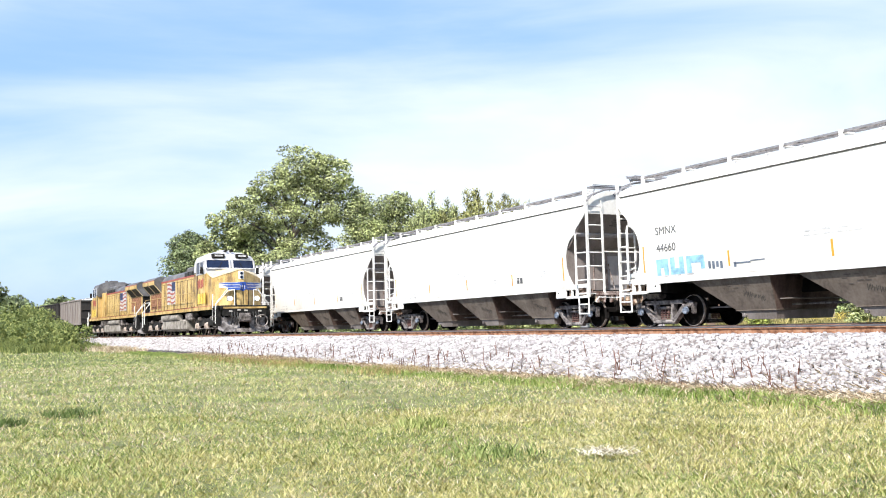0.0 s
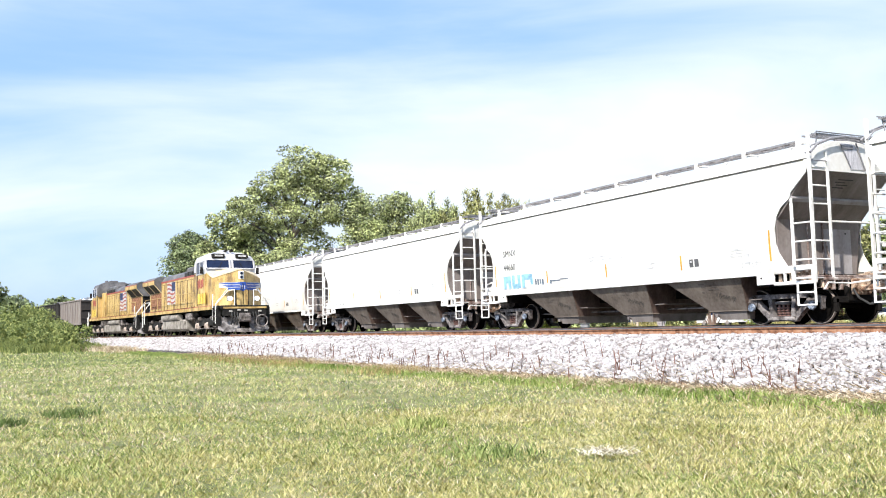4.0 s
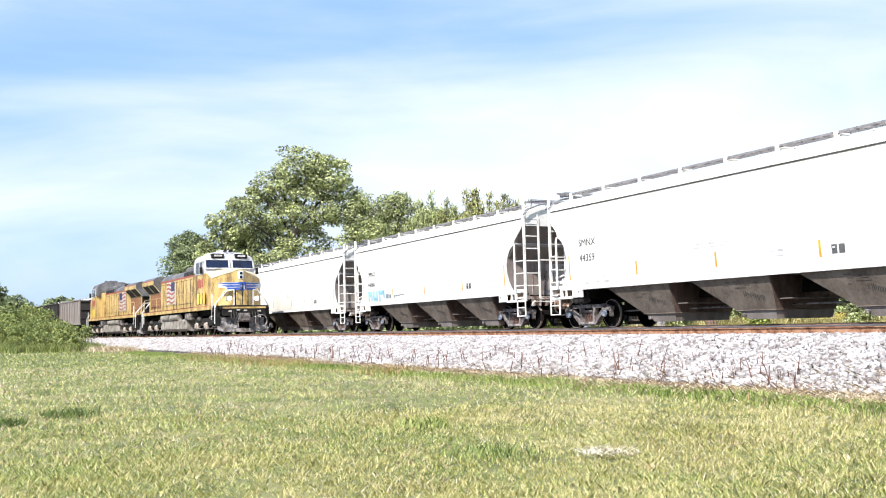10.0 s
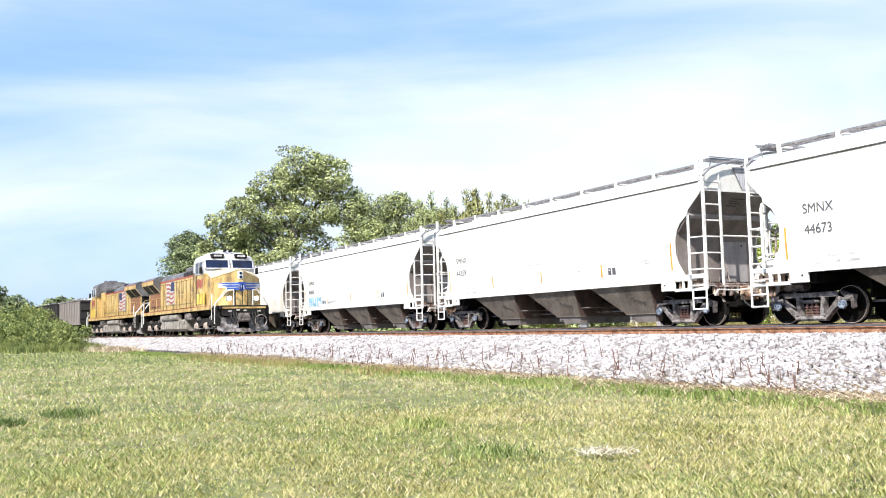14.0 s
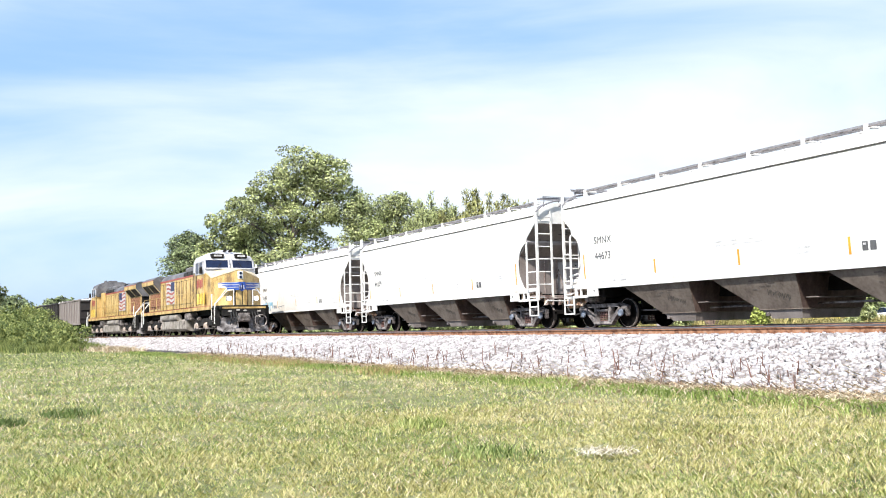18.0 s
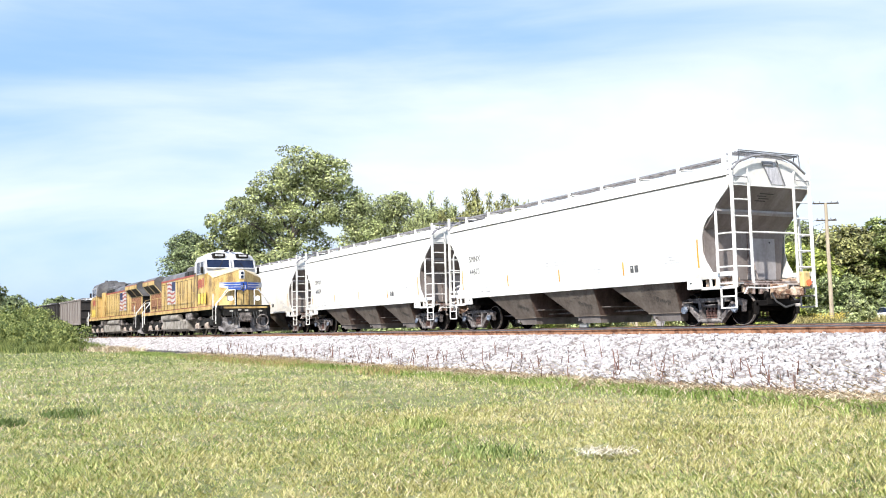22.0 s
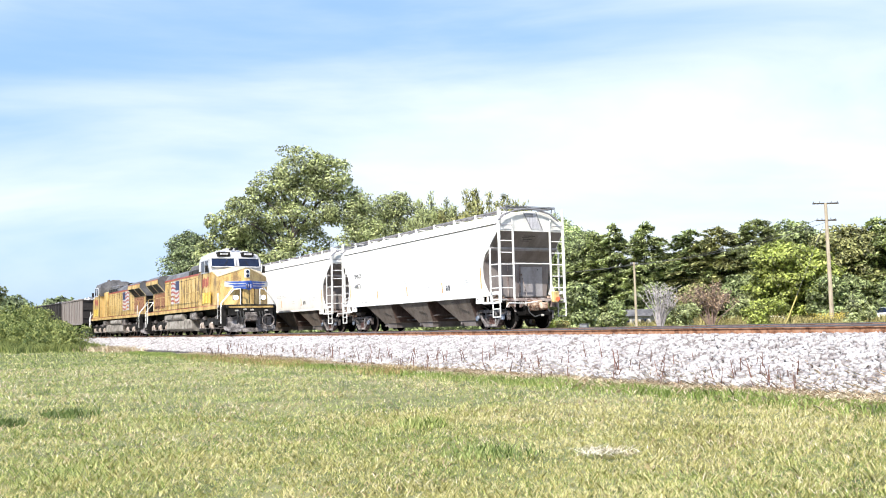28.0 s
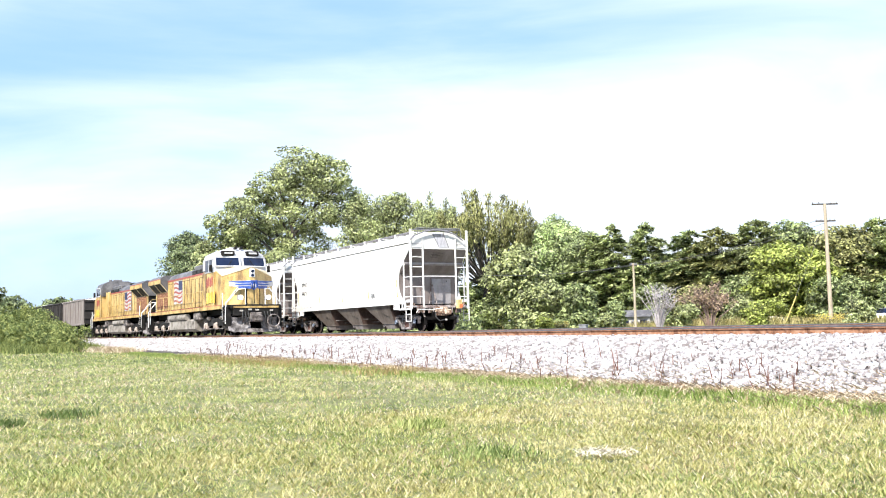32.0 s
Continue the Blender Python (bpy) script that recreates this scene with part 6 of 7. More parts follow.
def ground_z(x, y):
    """Height of the lawn sheet, between the corners of its cells, a little below so that roots are covered."""
    gx, gy = np.arange(-40, 12), np.arange(-9, 6)
    grid = np.array([[0.05 * noise.noise((4.0 * i * 0.09, 3.0 * j * 0.13, 1.0)) - 0.02 if 3 * j < 10 else -0.02 for j in gy] for i in gx])
    u, v = np.clip(np.asarray(x) / 4.0 + 40, 0, 50.99), np.clip(np.asarray(y) / 3.0 + 9, 0, 13.99)
    i, j = u.astype(int), v.astype(int)
    fu, fv = u - i, v - j
    return (grid[i, j] * (1 - fu) + grid[i + 1, j] * fu) * (1 - fv) + (grid[i, j + 1] * (1 - fu) + grid[i + 1, j + 1] * fu) * fv - 0.003


def patchiness(x, y, f, seed):
    return np.array([noise.noise((a * f, b * f, seed)) for a, b in zip(x, y)])


def build_grass():
    rng = np.random.default_rng(7)
    out, dry, dark = [], [], []
    # thickest by the edge where the lawn is entered, thinning with distance; the far blades stand for small bunches
    fine = [[], [], []]
    for n, r0, r1, k in ((330000, 2.6, 13.0, 5), (230000, 13.0, 115.0, 3)):
        r = r0 * (r1 / r0) ** rng.random(n)
        an = rng.uniform(radians(27), radians(99), n)
        x, y = -r * np.sin(an), r * np.cos(an)
        keep = y < 10.5 + 0.3 * rng.random(n)
        x, y, r = x[keep], y[keep], r[keep]
        pa = patchiness(x, y, 0.55, 2.0)
        keep = rng.random(len(x)) < 0.85 + 0.35 * pa
        x, y, r, pa = x[keep], y[keep], r[keep], pa[keep]
        size = 0.72 + 0.028 * r
        tufts = np.array([noise.noise((p / q * 11.0, w / q * 7.0, 5.0)) for p, w, q in zip(x, y, size)])
        hh = 0.030 * size * (0.45 + 0.9 * rng.random(len(x))) * (1 + 0.4 * pa) * np.clip(1 + 1.5 * tufts, 0.25, 2.2)
        wide = (0.0032 + 0.00075 * r)[:, None] if k == 5 else (0.004 + 0.0009 * r)[:, None]
        # drier towards the east end and in patches, greener far along the track
        chance = np.clip(0.47 + 0.055 * (0.465 * x + 0.886 * y) + 0.055 * np.maximum(0, x + 12) * np.clip(y / 4, 0, 1), 0.08, 0.85) + 0.65 * patchiness(x, y, 0.35, 21.0) + 0.4 * patchiness(x, y, 1.3, 22.0) + 0.5 * tufts
        yellow = rng.random(len(x)) < chance
        deep = ~yellow & (rng.random(len(x)) < np.clip((-22 - x) / 40, 0.16, 0.45) - 0.5 * tufts)
        zz = ground_z(x, y)
        for i, pick in enumerate((~yellow & ~deep, yellow, deep)):
            b = blades(rng, x[pick], y[pick], zz[pick], hh[pick], wide[pick], 0.85)
            if k == 3:
                b = b.reshape(-1, 5, 3)[:, (0, 1, 3)].reshape(-1, 3)
                fine[i].append(b)
            else:
                (out, dry, dark)[i].append(b)
    for name, far, mat, label in (("far_lawn_grass", fine[0], "blade", "short mown green grass further along the track"), ("far_yellowed_grass", fine[1], "blade_yellow", "yellowed mown grass further along the track"), ("far_deep_green_grass", fine[2], "tuft", "deep green mown grass further along the track")):
        tagged(tri_soup(name, np.concatenate(far), 3, mat), label, "grass", kind="stuff")
    g = tri_soup("deep_green_grass", np.concatenate(dark), 5, "tuft")
    tagged(g, "deep green mown grass blades mixed into the lawn", "grass", kind="stuff")
    g = tri_soup("yellowed_grass", np.concatenate(dry), 5, "blade_yellow")
    tagged(g, "yellowed mown grass blades in patches of the lawn", "grass", kind="stuff")
    g = tri_soup("lawn_grass", np.concatenate(out), 5, "blade")
    tagged(g, "short mown green grass blades with yellowed patches", "grass", kind="stuff")
    n = 60000
    x = -3 - 32 * rng.random(n) ** 1.4
    y = rng.uniform(-1.5, 10.4, n)
    pa = patchiness(x, y, 0.7, 12.0) + 0.6 * patchiness(x, y, 2.5, 13.0)
    keep = rng.random(n) < 0.25 + 0.9 * pa
    x, y = x[keep], y[keep]
    g = tri_soup("dry_lawn_blades", blades(rng, x, y, ground_z(x, y), 0.03 + 0.03 * rng.random(len(x)), 0.006 + 0.0004 * np.abs(x)[:, None], 1.2), 5, "straw")
    tagged(g, "dry straw-coloured blades scattered through the lawn", "dry grass", kind="stuff")
    # longer grass along the ballast edge
    n = 30000
    x = -3 - 100 * rng.random(n) ** 1.6
    y = 10.02 - np.abs(rng.normal(size=n)) * 0.55 + 0.3 * patchiness(x, np.zeros(n), 0.35, 3.1)
    h = (0.05 + 0.085 * rng.random(n)) * (0.7 + 0.6 * np.abs(patchiness(x, y, 0.8, 4.0)) * 2)
    g = tri_soup("verge_grass", blades(rng, x, y, ground_z(x, y), h, 0.012 + 0.0002 * np.abs(x)[:, None], 0.5), 5, "verge")
    tagged(g, "longer green grass along the foot of the ballast", "grass", kind="stuff")
    # dry straw at the foot of the slope
    n = 60000
    x = -4 - 44 * rng.random(n) ** 1.4
    y = 10.46 + rng.normal(size=n) * (0.30 + 0.30 * np.clip((x + 22) / 14, 0, 1)) + 0.3 * patchiness(x, np.zeros(n), 0.35, 3.1)
    z = np.array([max(0.0, bed_height(b)) - 0.02 for b in y])
    keep = rng.random(n) < 0.75 + 0.7 * patchiness(x, y, 0.5, 9.0)
    x, y, z = x[keep], y[keep], z[keep]
    h = 0.05 + 0.10 * rng.random(len(x))
    g = tri_soup("dry_straw", blades(rng, x, y, z, h * 0.8, 0.018, 1.9), 5, "straw")
    tagged(g, "dry tan straw at the foot of the ballast", "dry grass", kind="stuff")
    # rust-tinged seeding grass in patches close to the ballast
    n = 5200
    x = -20 - 24 * rng.random(n)
    y = 9.7 + rng.normal(size=n) * 0.55
    keep = rng.random(n) < 0.25 + 1.3 * patchiness(x, y, 0.22, 17.0) + 0.5 * (np.abs(x + 33) < 6)
    x, y = x[keep], y[keep]
    g = tri_soup("rust_tinged_grass", blades(rng, x, y, ground_z(x, y), 0.09 + 0.10 * rng.random(len(x)), 0.018, 0.5), 5, "rust_grass")
    tagged(g, "rust-tinged seeding grass along the ballast", "grass", kind="stuff")
    # a heap of dry clippings and some clumps on the lawn
    th = new("dry_grass_patch")
    th.location = (-6.24, 4.70, 0.01)
    tagged(th, "small pale patch of dry grass clippings on the lawn", "grass clippings", kind="stuff")
    n = 260
    x, y = rng.normal(size=n) * 0.12, rng.normal(size=n) * 0.10
    tri_soup("clipping_pile", blades(rng, x, y, 0.005 + 0.02 * rng.random(n), 0.016 + 0.02 * rng.random(n), 0.011, 2.6), 5, "pale_straw", th)
    for tx, ty, s, hh, mat, label in ((-13.67, 1.45, 0.40, 0.12, "tuft", "dark green grass tuft on the lawn"), (-12.79, 0.61, 0.25, 0.10, "tuft", "dark green grass tuft on the lawn"), (-6.95, 4.05, 0.42, 0.085, "tuft_light", "taller green grass clump on the lawn"), (-9.4, 4.6, 0.3, 0.10, "blade", "taller green grass clump on the lawn")):
        o = new("grass_tuft")
        o.location = (tx, ty, -0.02)
        tagged(o, label, "grass tuft", group="grass tufts")
        n = 260
        a, r = rng.random(n) * 6.283, s * rng.random(n) ** 0.7
        tri_soup("tuft_growth", blades(rng, r * np.cos(a), r * np.sin(a), np.zeros(n), hh * (0.5 + 0.8 * rng.random(n)), 0.012, 0.6), 5, mat, o)


def build_weeds():
    rng = np.random.default_rng(11)
    # dead stalks rising from the ballast
    vs = []
    n = 330
    x = -9.5 - 38 * rng.random(n) ** 1.15
    y = 11.1 + rng.normal(size=n) * 0.4
    for i in range(n):
        z = max(0.0, bed_height(y[i])) - 0.03
        h = 0.10 + 0.36 * rng.random() ** 2
        w = 0.006 + 0.005 * rng.random() + 0.0002 * abs(x[i])
        lx, ly = rng.normal(size=2) * 0.22 * h
        for k in range(1 + rng.integers(0, 4)):
            f0 = 0 if k == 0 else 0.35 + 0.5 * rng.random()
            L = h if k == 0 else h * 0.35
            bx, by, bz = x[i] + lx * f0, y[i] + ly * f0, z + h * f0
            ex, ey, ez = bx + (lx if k == 0 else rng.normal() * 0.09), by + (ly if k == 0 else rng.normal() * 0.05), bz + (L if k == 0 else L * 0.7)
            ww = w if k == 0 else w * 0.7
            vs += [(bx - ww * 0.46, by - ww * 0.88, bz), (bx + ww * 0.46, by + ww * 0.88, bz), (ex + ww * 0.2, ey + ww * 0.4, ez), (ex - ww * 0.2, ey - ww * 0.4, ez)]
            vs += [(bx - ww * 0.88, by + ww * 0.46, bz), (bx + ww * 0.88, by - ww * 0.46, bz), (ex + ww * 0.4, ey - ww * 0.2, ez), (ex - ww * 0.4, ey + ww * 0.2, ez)]
    g = tri_soup("dead_weed_stalks", np.array(vs), 4, "stalk")
    tagged(g, "dead reddish-brown weed stalks standing in the ballast", "weeds", kind="stuff")
    # tall weeds beside the near track, by the rear locomotive
    lumps = []
    for i in range(120):
        x = -72 - 36 * rng.random()
        k = (-72 - x) / 36
        y = rng.uniform(6.0 - 5 * k, 9.6)
        r = 0.45 + 0.55 * rng.random()
        lumps.append((x, y + bend(x), 0.3 + (0.5 + 2.3 * min(1, 2.2 * k)) * rng.random(), r))
    s1 = leaf_soup(rng, lumps, 0.15, 4.5, flat=0.2, upright=0.5)
    n = 14000
    x = -68 - 42 * rng.random(n)
    y = rng.uniform(4.0, 10.0, n) + np.array([bend(q) for q in x])
    s2 = blades(rng, x, y, np.full(n, -0.05), 0.5 + 0.9 * rng.random(n) * np.clip((-69 - x) / 12, 0.2, 1.5), 0.05, 0.5)
    n = 5000
    x = -58 - 36 * rng.random(n)
    y = 9.6 + rng.normal(size=n) * 0.5 + np.array([bend(q) for q in x])
    s3 = blades(rng, x, y, np.full(n, 0.0), 0.12 + 0.3 * rng.random(n), 0.04, 0.8)
    g = tri_soup("dry_verge_grass", s3, 5, "straw")
    tagged(g, "dry tan grass at the edge of the weeds", "dry grass", kind="stuff")
    g = tri_soup("tall_weeds", s1, 4, "weed")
    tagged(g, "tall bright green weeds beside the track", "weeds", kind="stuff")
    g = tri_soup("tall_grass", s2, 5, "weed")
    tagged(g, "tall green grass beside the track", "grass", kind="stuff")
    # rough growth beyond the far track
    n = 42000
    x = -22 - 100 * rng.random(n)
    y = 25.5 + 28.5 * rng.random(n) ** 1.1
    z = np.interp(y, [24, 27, 40, 3000], [-0.05, 0.0, 0.55, 0.55])
    s = blades(rng, x, y, z, (0.10 + 0.18 * rng.random(n)) * (1 + 0.8 * patchiness(x, y, 0.15, 6.0)), 0.05, 0.6)
    n = 16000
    x = -48 - 62 * rng.random(n)
    y = 61.2 + 8 * rng.random(n)
    s = np.concatenate((s, blades(rng, x, y, np.full(n, 0.5), (0.35 + 0.6 * rng.random(n)) * (1 + 0.8 * patchiness(x, y, 0.2, 6.0)), 0.06, 0.5)))
    g = tri_soup("rough_grass", s, 5, "yweed")
    tagged(g, "rough yellow-green grass beyond the far track", "grass", kind="stuff")
    n = 5000
    x = -25 - 85 * rng.random(n)
    y = 61.5 + 7 * rng.random(n)
    z = np.interp(y, [24, 27, 40, 3000], [-0.05, 0.0, 0.55, 0.55]) + 0.45 + 0.5 * rng.random(n)
    keep = patchiness(x, y, 0.12, 8.0) > 0.33
    x, y, z = x[keep], y[keep], z[keep]
    d = 0.06
    c = np.stack((x, y, z), 1)
    s = np.stack((c + (-d, 0, 0), c + (0, -d * 0.6, -d * 0.5), c + (d, 0, 0), c + (0, d * 0.6, d * 0.7)), 1).reshape(-1, 3)
    g = tri_soup("yellow_wildflowers", s, 4, "flower")
    tagged(g, "yellow wildflowers in the rough grass", "flowers", kind="stuff")
    # low bushes seen under the cars
    for k, (x, y, top, w) in enumerate(((-51.0, 46.0, 2.3, 2.6), (-45.0, 47.5, 2.4, 2.8), (-60.5, 46.0, 1.9, 2.2), (-66.0, 44.0, 1.8, 2.4), (-40.5, 50.5, 2.2, 2.4))):
        build_tree(x, y, top, w, "leaf_lime" if k % 2 else "leaf_green", 200 + k, "low green bush in the rough grass", base=0.2, n=6, size=0.14, density=8.0, name="bush", trunk=False)
    for k, (x, y, top, w) in enumerate(((-66.0, 51.4, 3.0, 1.7), (-71.2, 60.8, 2.2, 2.4))):
        build_tree(x, y, top, w, "leaf_dark", 220 + k, "dark green bush in front of the shed", base=0.2, n=6, size=0.2, density=6.0, name="bush", trunk=False)
    # scrub along the far side of the tracks, beyond the locomotives
    lumps = []
    for i in range(170):
        x = -51 - 104 * rng.random()
        lumps.append((x, 27.0 + 3.5 * rng.random() + bend(x), 0.6 + 0.5 * rng.random(), 0.6 + 0.4 * rng.random()))
    g = tri_soup("track_scrub", leaf_soup(rng, lumps, 0.2, 4.5, flat=0.2), 4, "leaf_dark")
    tagged(g, "low dark green scrub along the far side of the tracks", "scrub", kind="stuff")
    build_twiggy_shrub(-57.8, 49.4, 4.7, 3.4, 230, "leafless pale grey shrub by the road", "twig", "leaf_grey", 260)


def build_stones():
    rng = np.random.default_rng(5)
    # crushed stone on the near shoulder and between the rails
    base = []
    for sx in (-1, 1):
        for sy in (-1, 1):
            for sz in (-1, 1):
                base.append((sx, sy, sz))
    base = np.array(base, float)
    quads = np.array(((0, 1, 3, 2), (4, 6, 7, 5), (0, 4, 5, 1), (2, 3, 7, 6), (0, 2, 6, 4), (1, 5, 7, 3)))
    out_v, out_f, count = [], [], 0
    for x0, x1, y0, y1, gap, s in ((-30, -5, 10.75, 13.95, 0.068, 0.036), (-60, -30, 11.0, 13.95, 0.10, 0.050), (-100, -60, 11.0, 13.6, 0.15, 0.068), (-40, -6, 13.95, 22.0, 0.24, 0.043)):
        gx, gy = np.meshgrid(np.arange(x0, x1, gap), np.arange(y0, y1, gap * 0.92))
        n = gx.size
        x, y = gx.ravel() + rng.normal(size=n) * gap * 0.30, gy.ravel() + rng.normal(size=n) * gap * 0.30
        z = np.array([bed_height(b) for b in y]) + 0.010 + 0.022 * rng.random(n)
        sc = s * (0.40 + 0.55 * rng.random((n, 1, 1)) + 0.32 * rng.random((n, 1, 3)))
        v = base[None] * sc * (0.62 + 0.55 * rng.random((n, 8, 3)))
        a = rng.random(n) * 6.283
        t = (rng.random(n) - 0.5) * 1.9
        ca, sa, ct, st = np.cos(a)[:, None], np.sin(a)[:, None], np.cos(t)[:, None], np.sin(t)[:, None]
        vx, vz = v[:, :, 0] * ct - v[:, :, 2] * st, v[:, :, 0] * st + v[:, :, 2] * ct
        vy = v[:, :, 1]
        w = np.stack((vx * ca - vy * sa + x[:, None], vx * sa + vy * ca + y[:, None] + np.array([bend(q) for q in x])[:, None], vz + z[:, None]), axis=2)
        out_v.append(w.reshape(-1, 3))
        out_f.append((quads[None] + (np.arange(n) * 8)[:, None, None] + count).reshape(-1))
        count += n * 8
    v, f = np.concatenate(out_v).astype(np.float32), np.concatenate(out_f).astype(np.int32)
    me = bpy.data.meshes.new("ballast_stones")
    me.vertices.add(len(v))
    me.vertices.foreach_set("co", v.ravel())
    me.loops.add(len(f))
    me.loops.foreach_set("vertex_index", f)
    me.polygons.add(len(f) // 4)
    me.polygons.foreach_set("loop_start", np.arange(len(f) // 4, dtype=np.int32) * 4)
    me.update(calc_edges=True)
    me.materials.append(M["stone"])
    tagged(new("ballast_stones", me), "loose pale crushed stones of the track ballast", "stones", kind="stuff")


# ---- poles, wires, road, buildings ----
def build_pole(x, y, h, arms, label, r=0.19):
    p = new("utility_pole")
    p.location = (x, y, 0.5)
    tagged(p, label, "utility pole", group="utility poles")
    bm = B()
    rod(bm, (0, 0, -0.1), (0, 0, h), r, r * 0.7, seg=10)
    part("post", bm, "pole_wood", p, "weathered timber post")
    for z, half in arms:
        bm = B()
        a = ACROSS * half
        d = Vector((-0.886, 0.464, 0)) * 0.05
        loft(bm, [[tuple(q + o) for o in (Vector((0, 0, -0.06)) - d, Vector((0, 0, -0.06)) + d, Vector((0, 0, 0.06)) + d, Vector((0, 0, 0.06)) - d)] for q in (Vector((0, 0, z)) - a, Vector((0, 0, z)) + a)])
        part("crossarm", bm, "arm_wood", p, "dark timber crossarm")
        for k in (-0.92, -0.45, 0.45, 0.92):
            bm = B()
            q = Vector((0, 0, z)) + a * k
            rod(bm, q + Vector((0, 0, 0.06)), q + Vector((0, 0, 0.2)), 0.05, 0.035, seg=6)
            part("insulator", bm, "loco_grey", p)
    return p


def hang(name, a, b, sag, label):
    """A wire between two points."""
    a, b = Vector(a), Vector(b)
    bm = B()
    n = 14
    pts = [a.lerp(b, i / n) - Vector((0, 0, sag * 4 * (i / n) * (1 - i / n))) for i in range(n + 1)]
    for p, q in zip(pts, pts[1:]):
        rod(bm, p, q, 0.016, seg=4)
    tagged(part(name, bm, "wire"), label, "wire", group="overhead wires")


def build_roadside():
    build_pole(-55.6, 66.2, 10.4, ((10.35, 1.1), (8.9, 0.85)), "tall weathered utility pole with two crossarms")
    build_pole(-63.4, 51.6, 5.7, ((5.5, 0.3),), "slim weathered service pole beside the road", 0.12)
    for d in (-0.7, 0.7):
        hang("overhead_wire", (-55.6 + d * 0.46, 66.2 + d * 0.88, 9.5), (-63.4 + d * 0.2, 51.6 + d * 0.3, 6.0), 0.6, "thin dark overhead wire between poles")
        hang("overhead_wire", (-63.4 + d * 0.2, 51.6 + d * 0.3, 6.0), (-92.0, 45.0, 7.5), 0.8, "thin dark overhead wire beyond the road")
    g = new("guy_wire")
    tagged(g, "steel guy wire with a yellow plastic guard", "guy wire")
    bm = B()
    rod(bm, (-56.3, 61.4, 0.5), (-55.7, 65.9, 9.0), 0.015, seg=4)
    part("strand", bm, "wire", g)
    bm = B()
    rod(bm, (-56.31, 61.35, 0.45), (-56.12, 62.75, 3.0), 0.06, seg=6)
    part("guard", bm, "guy_yellow", g, "yellow plastic guard")
    # road
    bm = B()
    box(bm, (-40, 57.5, 0.555), (900, 6.0, 0.03))
    tagged(part("road", bm, "asphalt"), "grey asphalt road parallel to the tracks", "road", kind="structure")
    # small pale shed and a white house among the trees
    for x, y, yaw, sx, sy, hh, label in ((-79.0, 65.0, 20, 3.6, 2.6, 1.25, "small pale shed with a low grey roof"), (-80.0, 96.5, 28, 9.0, 6.0, 2.6, "white house half hidden behind trees")):
        o = new("shed" if hh < 2 else "house")
        wall = "concrete" if hh < 2 else "house"
        o.matrix_basis = pose(x, y, 0.5, 0, 0, yaw)
        tagged(o, label, "shed" if hh < 2 else "house")
        bm = B()
        box(bm, (0, 0, hh / 2), (sx, sy, hh), 0.02)
        part("wall", bm, wall, o, "pale painted walls")
        bm = B()
        loft(bm, [[(-sx / 2 - 0.3, -sy / 2 - 0.3, hh), (-sx / 2 - 0.3, 0, hh + sy * 0.28), (-sx / 2 - 0.3, sy / 2 + 0.3, hh)], [(sx / 2 + 0.3, -sy / 2 - 0.3, hh), (sx / 2 + 0.3, 0, hh + sy * 0.28), (sx / 2 + 0.3, sy / 2 + 0.3, hh)]])
        part("roof", bm, "roofing" if hh > 2 else "loco_roof", o, "grey shingle roof")
        for k in (-0.3, 0.3):
            bm = B()
            box(bm, (k * sx, -sy / 2 - 0.01, hh * 0.55), (0.8, 0.04, hh * 0.4), 0.01)
            w = part("window", bm, "glass", o)
        bm = B()
        box(bm, (0, -sy / 2 - 0.01, hh * 0.42), (0.85, 0.05, hh * 0.8), 0.01)
        part("door", bm, "loco_grey", o)
    o = new("utility_cabinet")
    o.matrix_basis = pose(-57.4, 41.8, 0.5, 0, 0, 25)
    tagged(o, "small grey trackside utility cabinet", "utility cabinet")
    bm = B()
    box(bm, (0, 0, 0.28), (0.6, 0.4, 0.5), 0.03)
    part("cabinet_body", bm, "loco_grey", o)
    bm = B()
    box(bm, (0, 0, 0.55), (0.66, 0.46, 0.05), 0.01)
    part("cabinet_lid", bm, "loco_grey", o)


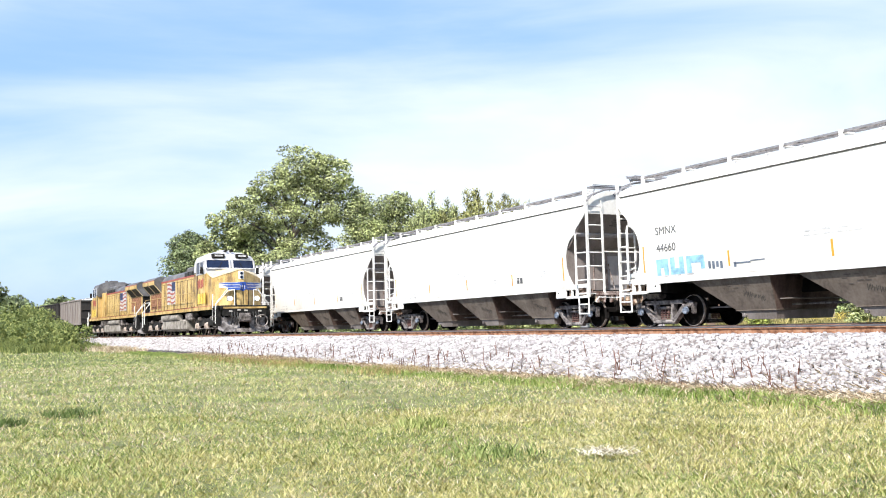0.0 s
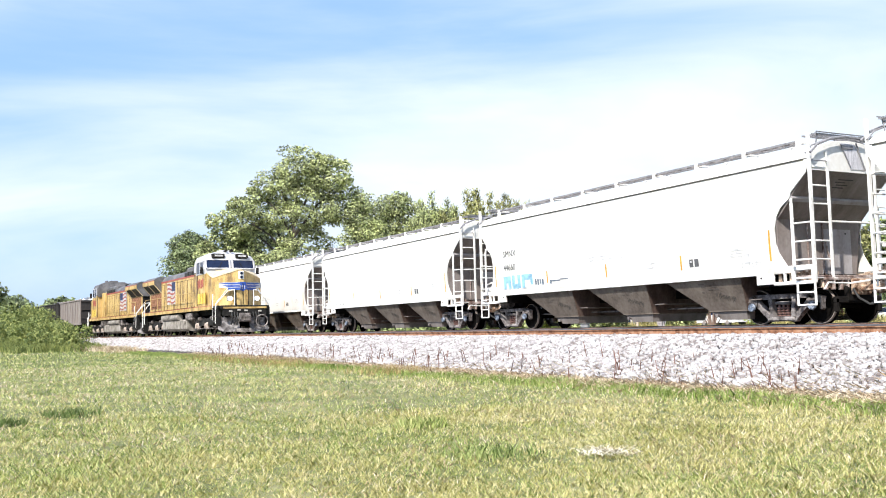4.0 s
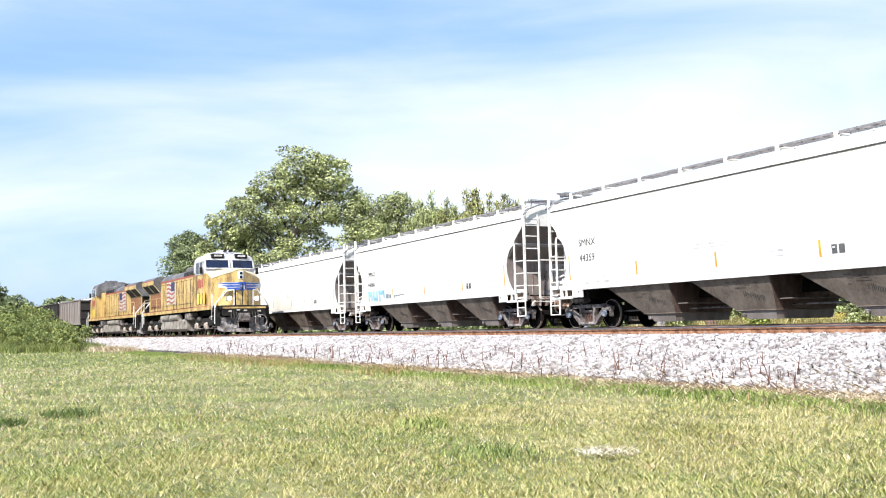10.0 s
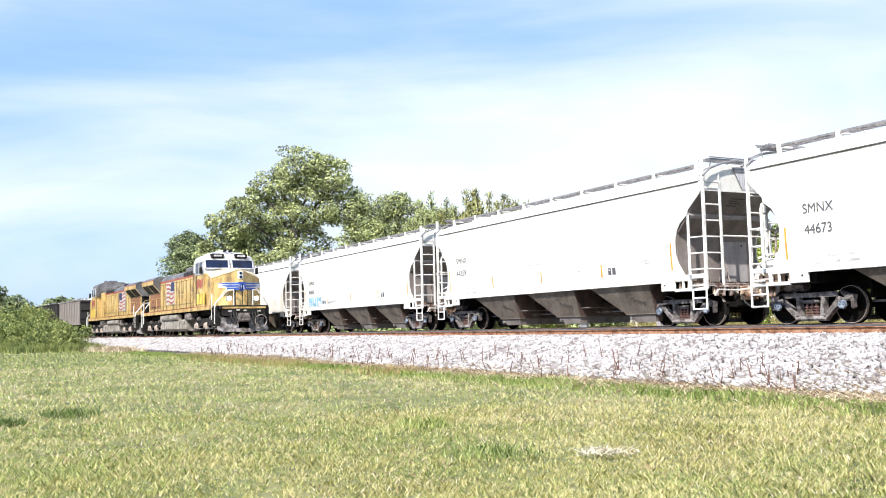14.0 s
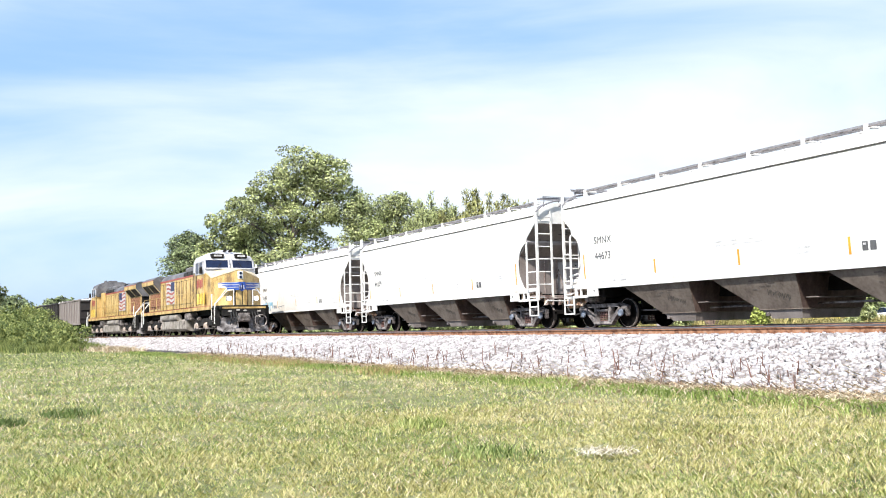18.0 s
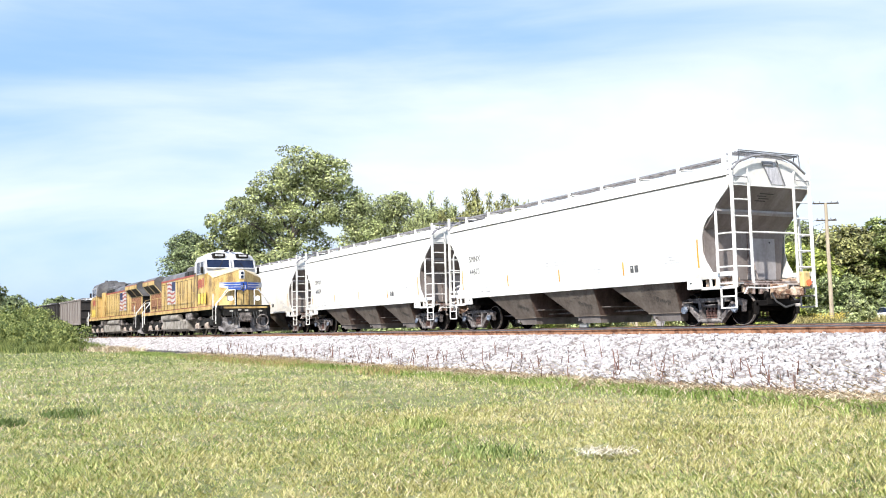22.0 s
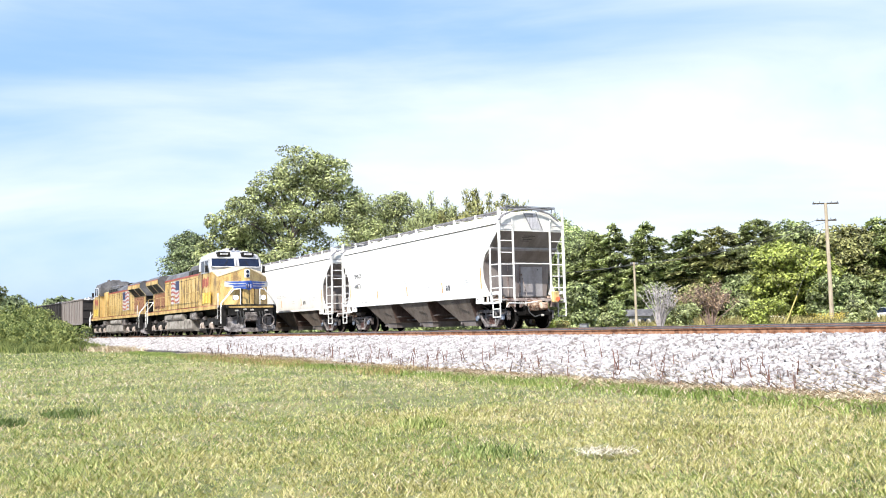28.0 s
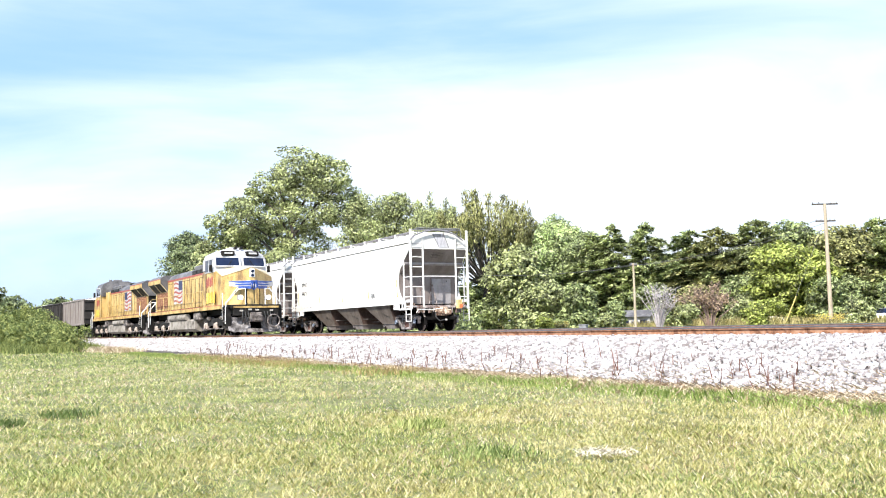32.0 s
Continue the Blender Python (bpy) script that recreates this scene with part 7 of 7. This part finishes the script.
def build_car():
    c = new("car")
    tagged(c, "white sedan driving on the road beyond the tracks", "car")
    bm = B()
    prof = [(-2.25, 0.35), (-2.28, 0.75), (-2.1, 0.92), (-1.3, 0.98), (1.0, 0.95), (1.9, 0.82), (2.22, 0.62), (2.22, 0.35)]
    loft(bm, [[(x, y, z if abs(y) < 0.85 else z - 0.02) for x, z in prof] for y in (-0.88, -0.8, 0.8, 0.88)])
    part("body", bm, "white_trim", c, "white painted body")
    bm = B()
    prof = [(-1.65, 0.95), (-1.05, 1.40), (0.25, 1.43), (1.05, 0.95)]
    loft(bm, [[(x, -0.78 + (0.14 if z > 1.2 else 0), z) for x, z in prof], [(x, 0.78 - (0.14 if z > 1.2 else 0), z) for x, z in prof]])
    part("cabin_glass", bm, "glass", c, "dark cabin windows")
    bm = B()
    box(bm, (-0.4, 0, 1.43), (1.35, 1.28, 0.05), 0.02)
    part("roof", bm, "white_trim", c)
    for x in (-1.35, 1.35):
        for s in (-1, 1):
            w = new("wheel")
            w.parent, w.location = c, (x, s * 0.78, 0.32)
            bm = B()
            rod(bm, (0, -0.1, 0), (0, 0.1, 0), 0.32, seg=18)
            part("tyre", bm, "rubber", w)
            bm = B()
            rod(bm, (0, s * 0.09, 0), (0, s * 0.115, 0), 0.19, seg=12)
            part("rim", bm, "tread", w)
    for s in (-1, 1):
        bm = B()
        box(bm, (2.18, s * 0.62, 0.66), (0.1, 0.34, 0.14), 0.03)
        part("headlight", bm, "glass", c)
        bm = B()
        box(bm, (-2.26, s * 0.64, 0.76), (0.06, 0.3, 0.16), 0.02)
        part("tail_light", bm, "loco_red", c)
    return c


build_woods()
build_grass()
build_weeds()
build_stones()
build_roadside()
sedan = build_car()
for x, y, turn in ((-69.5, 72.6, 12), (-61.0, 77.6, -8), (-58.2, 77.8, 64)):
    c = copy_thing(sedan, pose(x, y, 0.50, 0, 0, turn))
    c["label"] = "white car parked in the shade under the trees"
    c["group"] = "parked cars"


def sedan_x(t):
    return -54.7 - 9.5 * (t - 3.5)


build_ties(near_track, -62.0, 0.0)
build_ties(far_track, -58.0, -6.0)


def on_track(x, y, turn=0):
    return pose(x, y + bend(x), RAIL, 0, 0, heading(x) + turn)


def motions():
    steps = [0.3 * i for i in range(107)] + [32.0]
    turn0 = train_x(0)
    for i, car in enumerate(HOPPERS):
        walk(car, [(t, on_track(train_x(t) - i * CAR_L, FAR_Y)) for t in range(0, 33, 2)])
        for ws in [o for o in car.children if o.name.startswith("wheelset")]:
            p = ws.location.copy()
            walk(ws, [(t, pose(p.x, p.y, p.z, 0, math.degrees((train_x(t) - turn0) / 0.457), 0)) for t in steps])
    for ob, off, head in NEAR_TRAIN:
        walk(ob, [(t, on_track(LOCO_X + off + d, NEAR_Y, head)) for t, d in CREEP])
        r = 0.457 if ob in COALS else 0.535
        for ws in [o for o in ob.children if o.name.startswith("wheelset")]:
            p = ws.location.copy()
            walk(ws, [(t, pose(p.x, p.y, p.z, 0, math.degrees(d / r) * (1 if head == 0 else -1), 0)) for t, d in CREEP])
    walk(sedan, [(t, pose(sedan_x(t), 57.5, 0.57, 0, 0, 180)) for t in (0, 8, 16, 24, 32)])
    for w in [o for o in sedan.children if o.name.startswith("wheel")]:
        p = w.location.copy()
        walk(w, [(k / FPS, pose(p.x, p.y, p.z, 0, math.degrees(9.5 * k / FPS / 0.32), 0)) for k in range(32 * FPS + 1)])


motions()
